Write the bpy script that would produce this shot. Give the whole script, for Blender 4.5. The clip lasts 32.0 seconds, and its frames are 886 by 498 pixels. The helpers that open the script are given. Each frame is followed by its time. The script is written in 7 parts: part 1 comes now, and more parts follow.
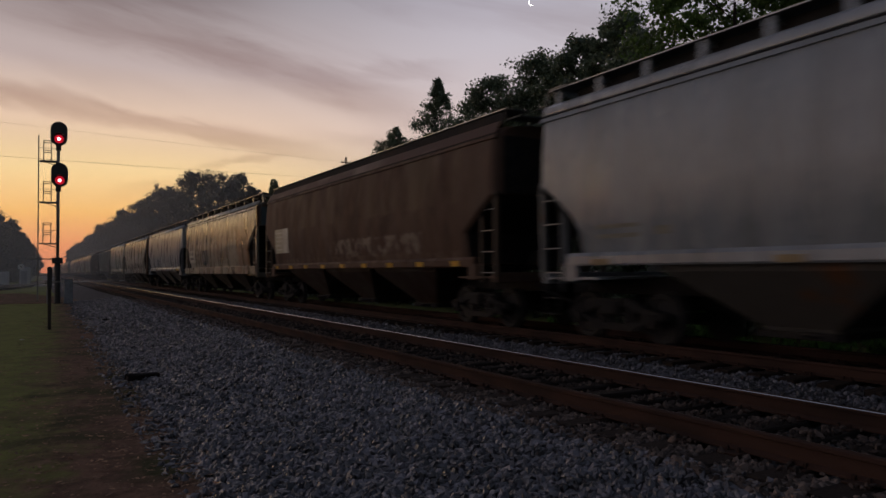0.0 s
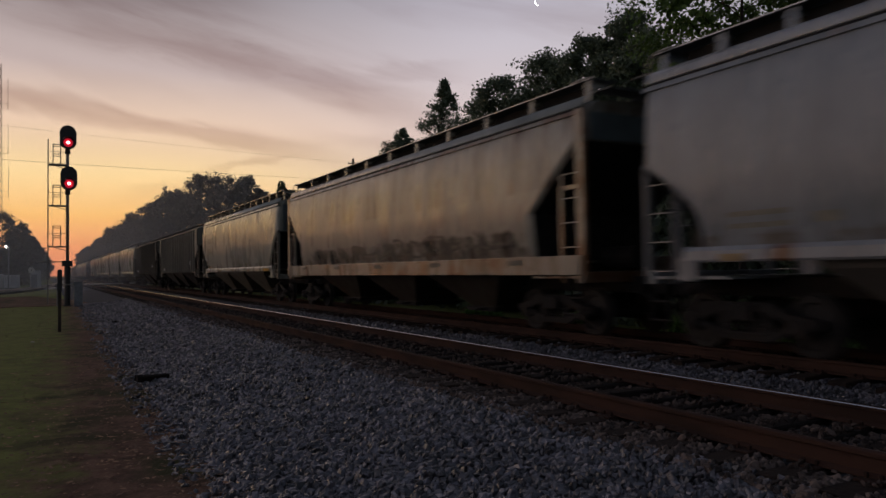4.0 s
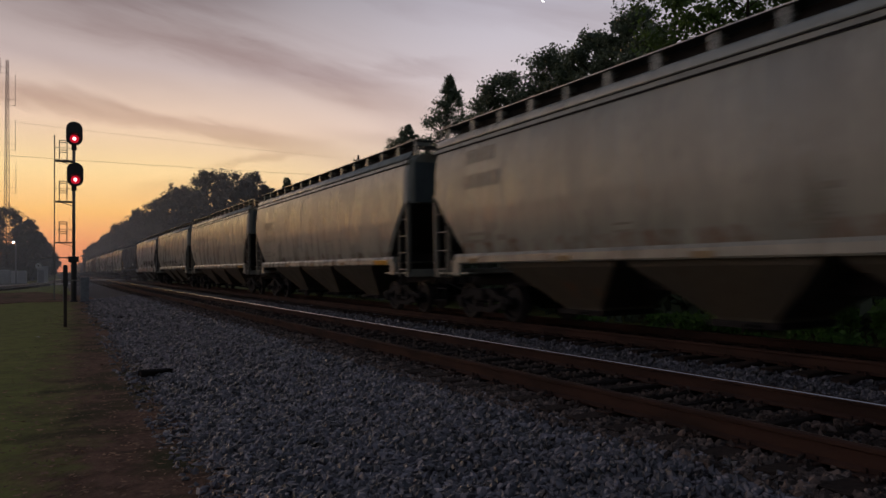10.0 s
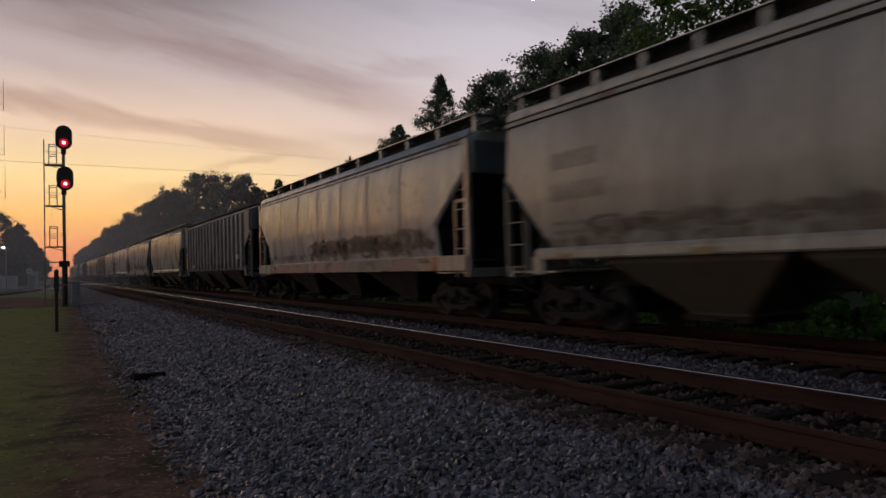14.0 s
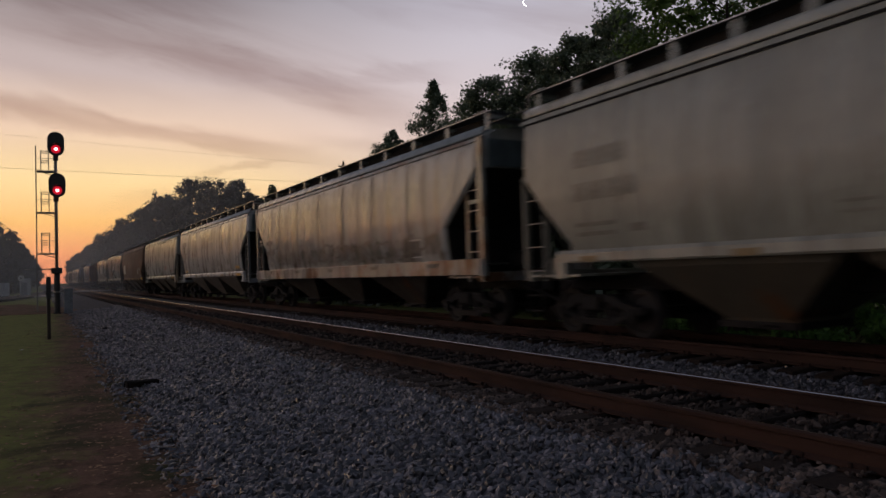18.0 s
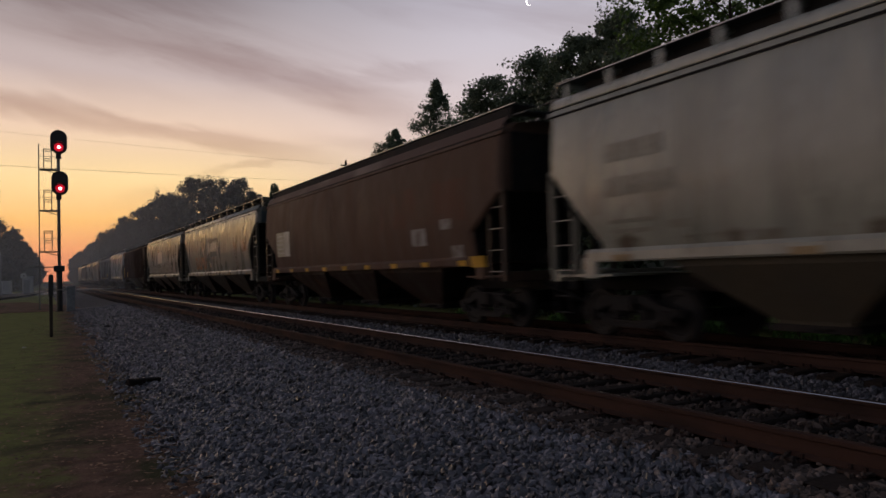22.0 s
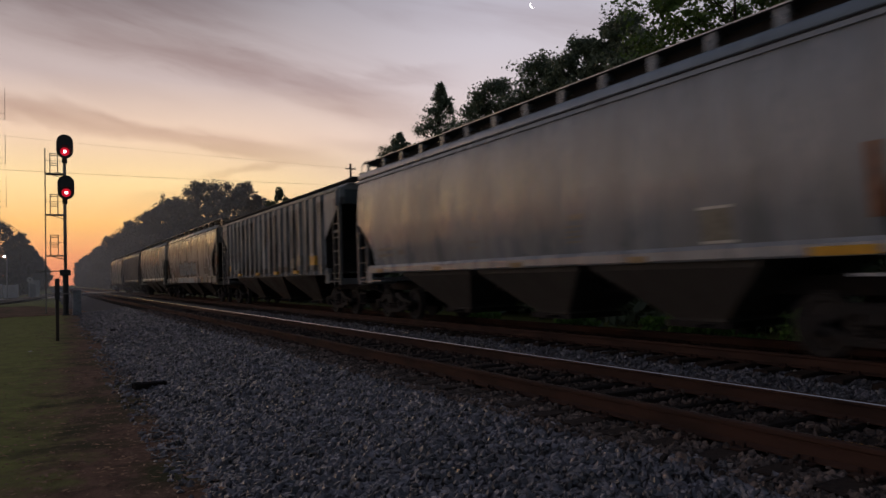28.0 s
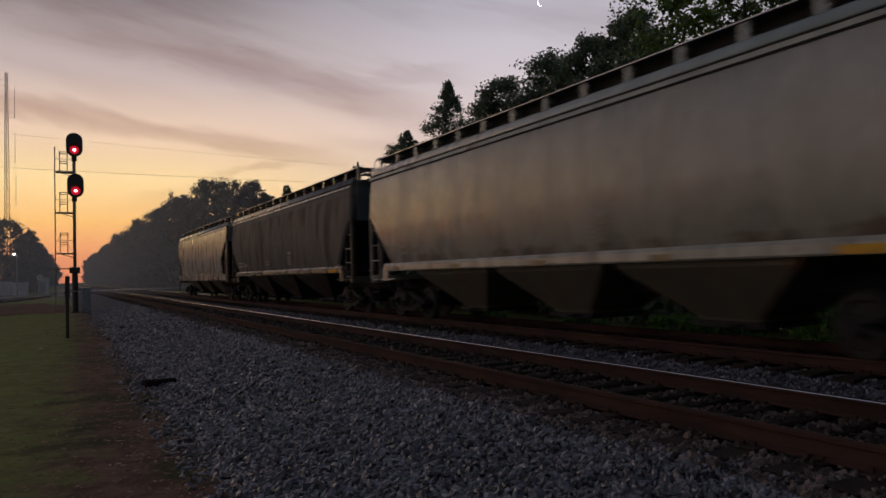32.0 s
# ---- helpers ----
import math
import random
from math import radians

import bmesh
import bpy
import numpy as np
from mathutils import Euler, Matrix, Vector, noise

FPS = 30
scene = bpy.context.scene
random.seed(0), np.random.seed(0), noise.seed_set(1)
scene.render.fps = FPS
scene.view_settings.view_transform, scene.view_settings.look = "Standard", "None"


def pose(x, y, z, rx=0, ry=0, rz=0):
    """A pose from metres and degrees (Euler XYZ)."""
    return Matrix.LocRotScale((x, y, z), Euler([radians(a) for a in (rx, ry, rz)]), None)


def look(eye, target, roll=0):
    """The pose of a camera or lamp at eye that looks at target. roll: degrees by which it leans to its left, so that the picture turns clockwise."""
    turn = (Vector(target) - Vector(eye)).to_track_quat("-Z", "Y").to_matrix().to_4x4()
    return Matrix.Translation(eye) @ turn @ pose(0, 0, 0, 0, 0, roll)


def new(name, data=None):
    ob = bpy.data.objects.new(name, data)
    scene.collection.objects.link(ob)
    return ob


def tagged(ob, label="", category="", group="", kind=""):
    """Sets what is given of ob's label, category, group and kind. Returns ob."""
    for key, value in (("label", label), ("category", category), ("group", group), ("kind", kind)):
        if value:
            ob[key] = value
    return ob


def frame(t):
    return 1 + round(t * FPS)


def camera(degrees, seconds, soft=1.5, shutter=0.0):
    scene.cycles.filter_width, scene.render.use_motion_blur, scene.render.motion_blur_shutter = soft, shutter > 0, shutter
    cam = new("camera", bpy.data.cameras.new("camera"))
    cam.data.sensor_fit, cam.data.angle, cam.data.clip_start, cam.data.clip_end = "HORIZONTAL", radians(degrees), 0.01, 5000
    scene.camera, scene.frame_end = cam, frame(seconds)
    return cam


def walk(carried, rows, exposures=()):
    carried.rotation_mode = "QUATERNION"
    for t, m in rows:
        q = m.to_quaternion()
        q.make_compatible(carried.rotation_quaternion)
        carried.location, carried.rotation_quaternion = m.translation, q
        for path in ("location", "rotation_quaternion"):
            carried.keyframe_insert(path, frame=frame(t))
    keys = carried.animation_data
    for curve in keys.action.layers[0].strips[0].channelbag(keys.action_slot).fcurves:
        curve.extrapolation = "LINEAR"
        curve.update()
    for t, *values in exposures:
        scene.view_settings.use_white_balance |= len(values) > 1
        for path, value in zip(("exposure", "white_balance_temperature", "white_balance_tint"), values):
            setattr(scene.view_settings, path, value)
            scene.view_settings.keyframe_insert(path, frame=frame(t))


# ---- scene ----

# Camera: hand-held beside the line. z = 0 is the top of the rails, +Y runs along the track away from the eye.
cam = camera(64.19, 32.0, soft=1.5, shutter=0.5)
# seconds, heading to the right of the track, pitch, lean (degrees), eye
PATH = (
    (0, 29.89, 1.65, -0.46, -0.032, 0.022, 1.257),
    (0.5, 29.91, 1.55, -0.07, -0.037, 0.035, 1.245),
    (1, 30.21, 1.50, -0.29, -0.028, 0.049, 1.252),
    (1.5, 30.66, 1.42, -0.61, -0.038, 0.035, 1.250),
    (2, 30.79, 1.41, -0.81, -0.024, 0.032, 1.249),
    (2.5, 30.46, 1.52, -0.83, -0.029, 0.027, 1.244),
    (3, 29.91, 1.63, -0.83, -0.025, 0.025, 1.242),
    (3.5, 29.52, 1.68, -0.81, -0.032, 0.022, 1.243),
    (5.5, 28.85, 1.72, -1.07, -0.017, 0.037, 1.229),
    (6, 28.71, 1.59, -1.21, -0.011, 0.037, 1.227),
    (6.5, 28.53, 1.46, -1.25, -0.011, 0.031, 1.220),
    (7, 28.38, 1.31, -1.32, -0.003, 0.020, 1.226),
    (7.5, 28.40, 1.22, -1.24, -0.007, 0.015, 1.228),
    (8, 28.48, 1.19, -1.28, 0.007, 0.013, 1.225),
    (8.5, 28.65, 1.24, -1.09, 0.007, 0.014, 1.221),
    (9, 28.79, 1.33, -0.92, -0.001, 0.008, 1.223),
    (9.5, 28.84, 1.39, -0.77, -0.003, 0.001, 1.230),
    (10, 28.82, 1.47, -0.69, 0.010, 0.002, 1.224),
    (10.5, 28.84, 1.52, -0.62, -0.007, -0.009, 1.226),
    (11, 28.89, 1.58, -0.72, -0.004, -0.003, 1.226),
    (11.5, 29.03, 1.63, -0.93, 0.012, -0.003, 1.222),
    (12, 29.23, 1.51, -1.13, 0.003, -0.010, 1.221),
    (12.5, 29.26, 1.31, -1.40, 0.013, -0.006, 1.224),
    (13, 29.28, 1.29, -1.47, 0.004, -0.012, 1.218),
    (13.5, 29.34, 1.36, -1.51, 0.003, -0.019, 1.221),
    (14, 29.40, 1.44, -1.43, 0.013, -0.013, 1.220),
    (14.5, 29.53, 1.50, -1.37, 0.005, -0.017, 1.223),
    (16.5, 29.96, 1.76, -1.60, 0.008, -0.011, 1.221),
    (17, 30.01, 1.78, -1.61, 0.000, -0.017, 1.226),
    (17.5, 29.98, 1.81, -1.70, 0.011, -0.015, 1.224),
    (18, 29.90, 1.81, -1.75, 0.013, -0.010, 1.224),
    (18.5, 29.77, 1.84, -1.76, 0.009, -0.016, 1.226),
    (19, 29.73, 1.82, -1.78, 0.017, -0.010, 1.226),
    (19.5, 29.71, 1.82, -1.70, 0.017, -0.009, 1.226),
    (20, 29.63, 1.86, -1.57, 0.019, -0.005, 1.221),
    (20.5, 29.64, 1.82, -1.47, 0.012, -0.009, 1.224),
    (21, 29.68, 1.70, -1.59, 0.025, -0.008, 1.225),
    (21.5, 29.78, 1.70, -1.58, 0.021, -0.010, 1.220),
    (22, 29.73, 1.77, -1.52, 0.020, -0.018, 1.225),
    (22.5, 29.61, 1.93, -1.39, 0.010, -0.011, 1.224),
    (23, 29.44, 2.01, -1.29, 0.009, -0.016, 1.224),
    (23.5, 29.47, 2.03, -1.26, 0.002, -0.018, 1.224),
    (24, 29.51, 2.05, -1.31, 0.007, -0.022, 1.226),
    (24.5, 29.51, 2.07, -1.31, 0.008, -0.018, 1.226),
    (25, 29.45, 2.04, -1.35, 0.008, -0.018, 1.225),
    (25.5, 29.38, 1.95, -1.28, 0.010, -0.011, 1.222),
    (27.5, 29.43, 2.03, -1.55, 0.007, -0.012, 1.224),
    (28, 29.36, 2.02, -1.66, 0.013, -0.006, 1.227),
    (28.5, 29.32, 2.01, -1.67, 0.006, -0.008, 1.223),
    (29, 29.27, 1.90, -1.62, 0.005, -0.005, 1.219),
    (29.5, 29.15, 1.83, -1.59, 0.007, -0.017, 1.226),
    (30, 29.15, 1.83, -1.59, 0.005, -0.010, 1.225),
    (30.5, 29.13, 1.87, -1.53, -0.004, -0.012, 1.225),
    (31, 29.01, 1.91, -1.56, -0.005, -0.005, 1.222),
    (31.5, 28.87, 1.91, -1.53, -0.012, 0.001, 1.226),
    (32, 28.79, 1.90, -1.56, -0.015, -0.001, 1.227),
)


def carried_pose(yaw, pitch, lean, x, y, z):
    a, b = radians(yaw), radians(pitch)
    way = Vector((math.sin(a) * math.cos(b), math.cos(a) * math.cos(b), math.sin(b)))
    return look((x, y, z), Vector((x, y, z)) + way, lean)


walk(cam, [(t, carried_pose(*r)) for t, *r in PATH], [(0, -0.12), (1.8, 0.0), (6, -0.06), (7, 0.02), (8, -0.06), (12, 0.02), (18, 0.04), (23, 0.05), (24.4, -0.02), (25, 0.04), (28, 0.07), (30, -0.06), (32, 0.0)])

# ---- plan ----
NEAR_X, FAR_X = 5.5075, 9.6075       # track centres
GAUGE = 1.505                        # rail centre to rail centre
GROUND = -0.5
SPEED = 13.94
# middle of the gaps between the wagons at 0 s, along the track
GAPS = [-7.1, 11.27, 29.5, 47.4, 64.6, 83.25, 100.5, 119.3, 137.6, 155.3, 172.6, 190.2, 207.65, 226.4, 245.2, 262.6, 281.55, 300.05, 317.6, 336.2,
        355.0, 373.65, 392.9, 410.65, 429.15, 448.25, 466.05, 484.5, 502.8]

# ---- light ----
world = bpy.data.worlds.new("dusk_sky")
scene.world = world
world.use_nodes = True


def sky_nodes():
    nt = world.node_tree
    nt.nodes.clear()
    N = lambda kind, **kw: node(nt, kind, **kw)
    L = nt.links.new
    tc = N("ShaderNodeTexCoord")
    sep = N("ShaderNodeSeparateXYZ")
    L(tc.outputs["Generated"], sep.inputs[0])

    def calc(op, p, q=0.0, r=0.0):
        n = N("ShaderNodeMath", operation=op)
        for sock, v in zip(n.inputs, (p, q, r)):
            if isinstance(v, (int, float)):
                sock.default_value = v
            else:
                L(v, sock)
        return n.outputs[0]

    # heading and height in degrees
    u = calc("MULTIPLY", calc("ARCTAN2", sep.outputs[0], sep.outputs[1]), 57.2958)
    v = calc("MULTIPLY", calc("ARCSINE", sep.outputs[2]), 57.2958)
    # away from the middle of the glow; the pale sky beside it reaches farther round to the left of the line
    turn = calc("ADD", u, 9.0)
    facing = calc("COSINE", calc("DIVIDE", calc("MAXIMUM", turn, calc("MULTIPLY", turn, -0.95)), 57.2958))
    facing_pale = calc("COSINE", calc("DIVIDE", calc("MAXIMUM", turn, calc("MULTIPLY", turn, -0.86)), 57.2958))
    side = N("ShaderNodeMapRange", interpolation_type="SMOOTHSTEP")
    side.inputs["From Min"].default_value, side.inputs["From Max"].default_value = 0.71, 0.99
    L(facing, side.inputs["Value"])
    up = N("ShaderNodeMath", operation="MAXIMUM")
    L(sep.outputs[2], up.inputs[0])
    up.inputs[1].default_value = 0.0
    warm = ramp(nt, [(0.0, (0.66, 0.20, 0.10)), (0.03, (0.82, 0.29, 0.12)), (0.075, (0.88, 0.47, 0.15)), (0.13, (0.99, 0.70, 0.345)),
                     (0.19, (0.87, 0.63, 0.465)), (0.26, (0.55, 0.44, 0.42)), (0.36, (0.30, 0.265, 0.28)), (0.6, (0.10, 0.10, 0.13)), (1.0, (0.075, 0.085, 0.12))])
    cool = ramp(nt, [(0.0, (0.52, 0.34, 0.26)), (0.1, (0.60, 0.46, 0.41)), (0.2, (0.67, 0.55, 0.54)), (0.3, (0.57, 0.52, 0.57)),
                     (0.42, (0.40, 0.40, 0.49)), (0.65, (0.12, 0.125, 0.17)), (1.0, (0.075, 0.085, 0.12))])
    L(up.outputs[0], warm.inputs[0]), L(up.outputs[0], cool.inputs[0])
    back = ramp(nt, [(0.0, (0.100, 0.102, 0.112)), (0.15, (0.088, 0.096, 0.114)), (0.4, (0.072, 0.085, 0.113)), (1.0, (0.068, 0.084, 0.119))])
    L(up.outputs[0], back.inputs[0])
    behind = N("ShaderNodeMapRange", interpolation_type="SMOOTHSTEP")
    behind.inputs["From Min"].default_value, behind.inputs["From Max"].default_value = -0.1, 0.76
    L(facing_pale, behind.inputs["Value"])
    mix = mixer(nt, side.outputs[0], cool.outputs[0], warm.outputs[0])
    mix = mixer(nt, behind.outputs[0], back.outputs[0], mix)

    def soft(v, lo, hi):
        n = N("ShaderNodeMapRange", interpolation_type="SMOOTHSTEP")
        n.inputs["From Min"].default_value, n.inputs["From Max"].default_value = lo, hi
        L(v, n.inputs["Value"])
        return n.outputs[0]

    def wisps(sx, sy, lean, scale, rough, bend):
        c = N("ShaderNodeCombineXYZ")
        L(calc("MULTIPLY", u, sx), c.inputs[0])
        L(calc("MULTIPLY", calc("MULTIPLY_ADD", u, lean, v), sy), c.inputs[1])
        n = N("ShaderNodeTexNoise")
        n.inputs["Scale"].default_value, n.inputs["Detail"].default_value, n.inputs["Roughness"].default_value = scale, 6.0, rough
        n.inputs["Distortion"].default_value = bend
        L(c.outputs[0], n.inputs["Vector"])
        return n.outputs[0]

    ragged = wisps(0.10, 0.42, 0.22, 1.0, 0.62, 0.8)
    fine = wisps(0.16, 0.9, 0.2, 1.0, 0.6, 0.4)
    sway = calc("MULTIPLY_ADD", ragged, 3.0, -1.5)
    vb = calc("ADD", v, sway)

    def streak(u0, v0, u1, v1, bow, width, cover, fade):
        """A band of cloud between two headings: where its middle line runs, how wide and how dense it is."""
        f = calc("DIVIDE", calc("SUBTRACT", u, u0), u1 - u0)
        line = calc("MULTIPLY_ADD", f, v1 - v0, v0)
        line = calc("ADD", line, calc("MULTIPLY", calc("MULTIPLY", f, calc("SUBTRACT", 1.0, f)), 4 * bow))
        off = calc("ABSOLUTE", calc("SUBTRACT", vb, line))
        across = calc("SUBTRACT", 1.0, soft(off, 0.15 * width, width))
        along = calc("MULTIPLY", soft(u, u0 - fade, u0 + fade), calc("SUBTRACT", 1.0, soft(u, u1 - fade, u1 + fade)))
        grain = calc("MULTIPLY_ADD", fine, 1.2, 0.4)
        return calc("MULTIPLY", calc("MULTIPLY", across, along), calc("MULTIPLY", grain, cover))

    cover = None
    for row in ((-9.0, 12.6, 18.0, 9.4, 0.5, 1.15, 0.52, 6.0), (-2.0, 18.6, 27.0, 12.8, 0.9, 2.5, 0.50, 7.0), (-20.0, 19.0, 14.0, 20.6, 0.3, 2.8, 0.55, 6.0), (11.0, 7.9, 19.0, 9.6, 0.0, 0.42, 0.40, 3.0),
                (21.0, 15.0, 30.0, 15.8, 0.2, 1.0, 0.26, 3.0), (5.0, 5.6, 11.0, 6.6, 0.2, 0.9, 0.20, 2.5), (20.0, 10.6, 34.0, 9.2, 0.2, 0.9, 0.22, 5.0), (26.0, 20.5, 52.0, 17.0, 0.6, 1.8, 0.16, 8.0)):
        c = streak(*row)
        cover = c if cover is None else calc("MAXIMUM", cover, c)
    high = soft(v, 6.0, 16.0)
    veil = calc("MULTIPLY", soft(wisps(0.05, 0.35, 0.22, 0.9, 0.5, 0.5), 0.45, 0.68), calc("MULTIPLY", high, 0.22))
    cover = calc("MINIMUM", calc("ADD", cover, veil), 1.0)
    grey = mixer(nt, 1.0, mix, (0.55, 0.46, 0.45, 1), "MULTIPLY")
    out_col = mixer(nt, cover, mix, grey)
    # the glow is strongest close to the horizon
    near = calc("MULTIPLY_ADD", calc("SUBTRACT", 1.0, soft(v, 0.5, 10.0)), 0.65, 1.0)
    lit = N("ShaderNodeVectorMath", operation="SCALE")
    L(out_col, lit.inputs[0]), L(near, lit.inputs["Scale"])
    bg = N("ShaderNodeBackground")
    L(lit.outputs[0], bg.inputs[0])
    bg.inputs[1].default_value = 1.06
    out = N("ShaderNodeOutputWorld")
    L(bg.outputs[0], out.inputs[0])


def node(nt, kind, **kw):
    n = nt.nodes.new(kind)
    for k, v in kw.items():
        if k == "operation":
            n.operation = v
        elif k == "interpolation_type":
            n.interpolation_type = v
        elif k == "blend_type":
            n.blend_type = v
    return n


def ramp(nt, stops, mode="LINEAR"):
    n = nt.nodes.new("ShaderNodeValToRGB")
    n.color_ramp.interpolation = mode
    e = n.color_ramp.elements
    while len(e) < len(stops):
        e.new(0.5)
    for el, (p, c) in zip(e, stops):
        el.position, el.color = p, (*c, 1)
    return n


def mixer(nt, fac, a, b, blend="MIX"):
    n = nt.nodes.new("ShaderNodeMix")
    n.data_type, n.blend_type = "RGBA", blend
    for sock, v in ((n.inputs[0], fac), (n.inputs[6], a), (n.inputs[7], b)):
        if isinstance(v, bpy.types.NodeSocket):
            nt.links.new(v, sock)
        elif isinstance(v, (int, float)):
            sock.default_value = v
        else:
            sock.default_value = tuple(v) if len(v) == 4 else (*v, 1)
    return n.outputs[2]


sky_nodes()
glow = bpy.data.lights.new("afterglow", "SUN")
glow.energy, glow.angle, glow.color = 0.06, radians(30), (1.0, 0.60, 0.30)
sun = new("afterglow", glow)
sun.matrix_world = look((0, 0, 60), (22, -50, 55))

# ---- materials ----
MATS = {}


def mat(name, colour, rough=0.6, metal=0.0, second=None, scale=6.0, detail=0.5, bump=0.0, bump_scale=None, stretch=(1, 1, 1), island=0.0, spread=(0.42, 0.62), thin=0.0,
        coat=0.0, emit=None, stains=None, stain_scale=0.6, stain_cut=(0.5, 0.7), spec=0.5):
    """A procedural surface: two colours by noise, larger stains, bump, and a shade of its own for each island or object."""
    if name in MATS:
        return MATS[name]
    m = bpy.data.materials.new(name)
    MATS[name] = m
    m.use_nodes = True
    nt = m.node_tree
    b = nt.nodes["Principled BSDF"]
    L = nt.links.new
    b.inputs["Roughness"].default_value, b.inputs["Metallic"].default_value = rough, metal
    b.inputs["Specular IOR Level"].default_value = spec
    b.inputs["Coat Weight"].default_value = coat
    if emit:
        b.inputs["Emission Color"].default_value, b.inputs["Emission Strength"].default_value = (*emit[0], 1), emit[1]
    tc = node(nt, "ShaderNodeTexCoord")
    mp = node(nt, "ShaderNodeMapping")
    mp.inputs["Scale"].default_value = stretch
    L(tc.outputs["Object"], mp.inputs[0])
    nz = node(nt, "ShaderNodeTexNoise")
    nz.inputs["Scale"].default_value, nz.inputs["Detail"].default_value, nz.inputs["Roughness"].default_value = scale, 6.0, detail
    L(mp.outputs[0], nz.inputs["Vector"])
    second = second or tuple(c * 0.72 for c in colour)
    r = ramp(nt, [(spread[0], colour), (spread[1], second)])
    L(nz.outputs[0], r.inputs[0])
    col = r.outputs[0]
    if stains:
        n2 = node(nt, "ShaderNodeTexNoise")
        n2.inputs["Scale"].default_value, n2.inputs["Detail"].default_value, n2.inputs["Roughness"].default_value = stain_scale, 8.0, 0.62
        L(mp.outputs[0], n2.inputs["Vector"])
        c2 = ramp(nt, [(stain_cut[0], (0, 0, 0)), (stain_cut[1], (1, 1, 1))])
        L(n2.outputs[0], c2.inputs[0])
        col = mixer(nt, c2.outputs[0], col, stains)
    if island:
        g = node(nt, "ShaderNodeNewGeometry")
        ir = ramp(nt, [(0, (1 - island,) * 3), (1, (1 + island,) * 3)])
        L(g.outputs["Random Per Island"], ir.inputs[0])
        col = mixer(nt, 1.0, col, ir.outputs[0], "MULTIPLY")
    L(col, b.inputs["Base Color"])
    if thin:
        # leaves let light through
        tl = node(nt, "ShaderNodeBsdfTranslucent")
        L(col, tl.inputs["Color"])
        ms = node(nt, "ShaderNodeMixShader")
        ms.inputs[0].default_value = thin
        L(b.outputs[0], ms.inputs[1]), L(tl.outputs[0], ms.inputs[2])
        L(ms.outputs[0], nt.nodes["Material Output"].inputs[0])
    if bump:
        bn = node(nt, "ShaderNodeBump")
        bn.inputs["Strength"].default_value, bn.inputs["Distance"].default_value = min(1.0, bump), 0.02
        n3 = node(nt, "ShaderNodeTexNoise")
        n3.inputs["Scale"].default_value, n3.inputs["Detail"].default_value = bump_scale or scale * 3, 5.0
        L(tc.outputs["Object"], n3.inputs["Vector"])
        L(n3.outputs[0], bn.inputs["Height"])
        L(bn.outputs[0], b.inputs["Normal"])
    return m


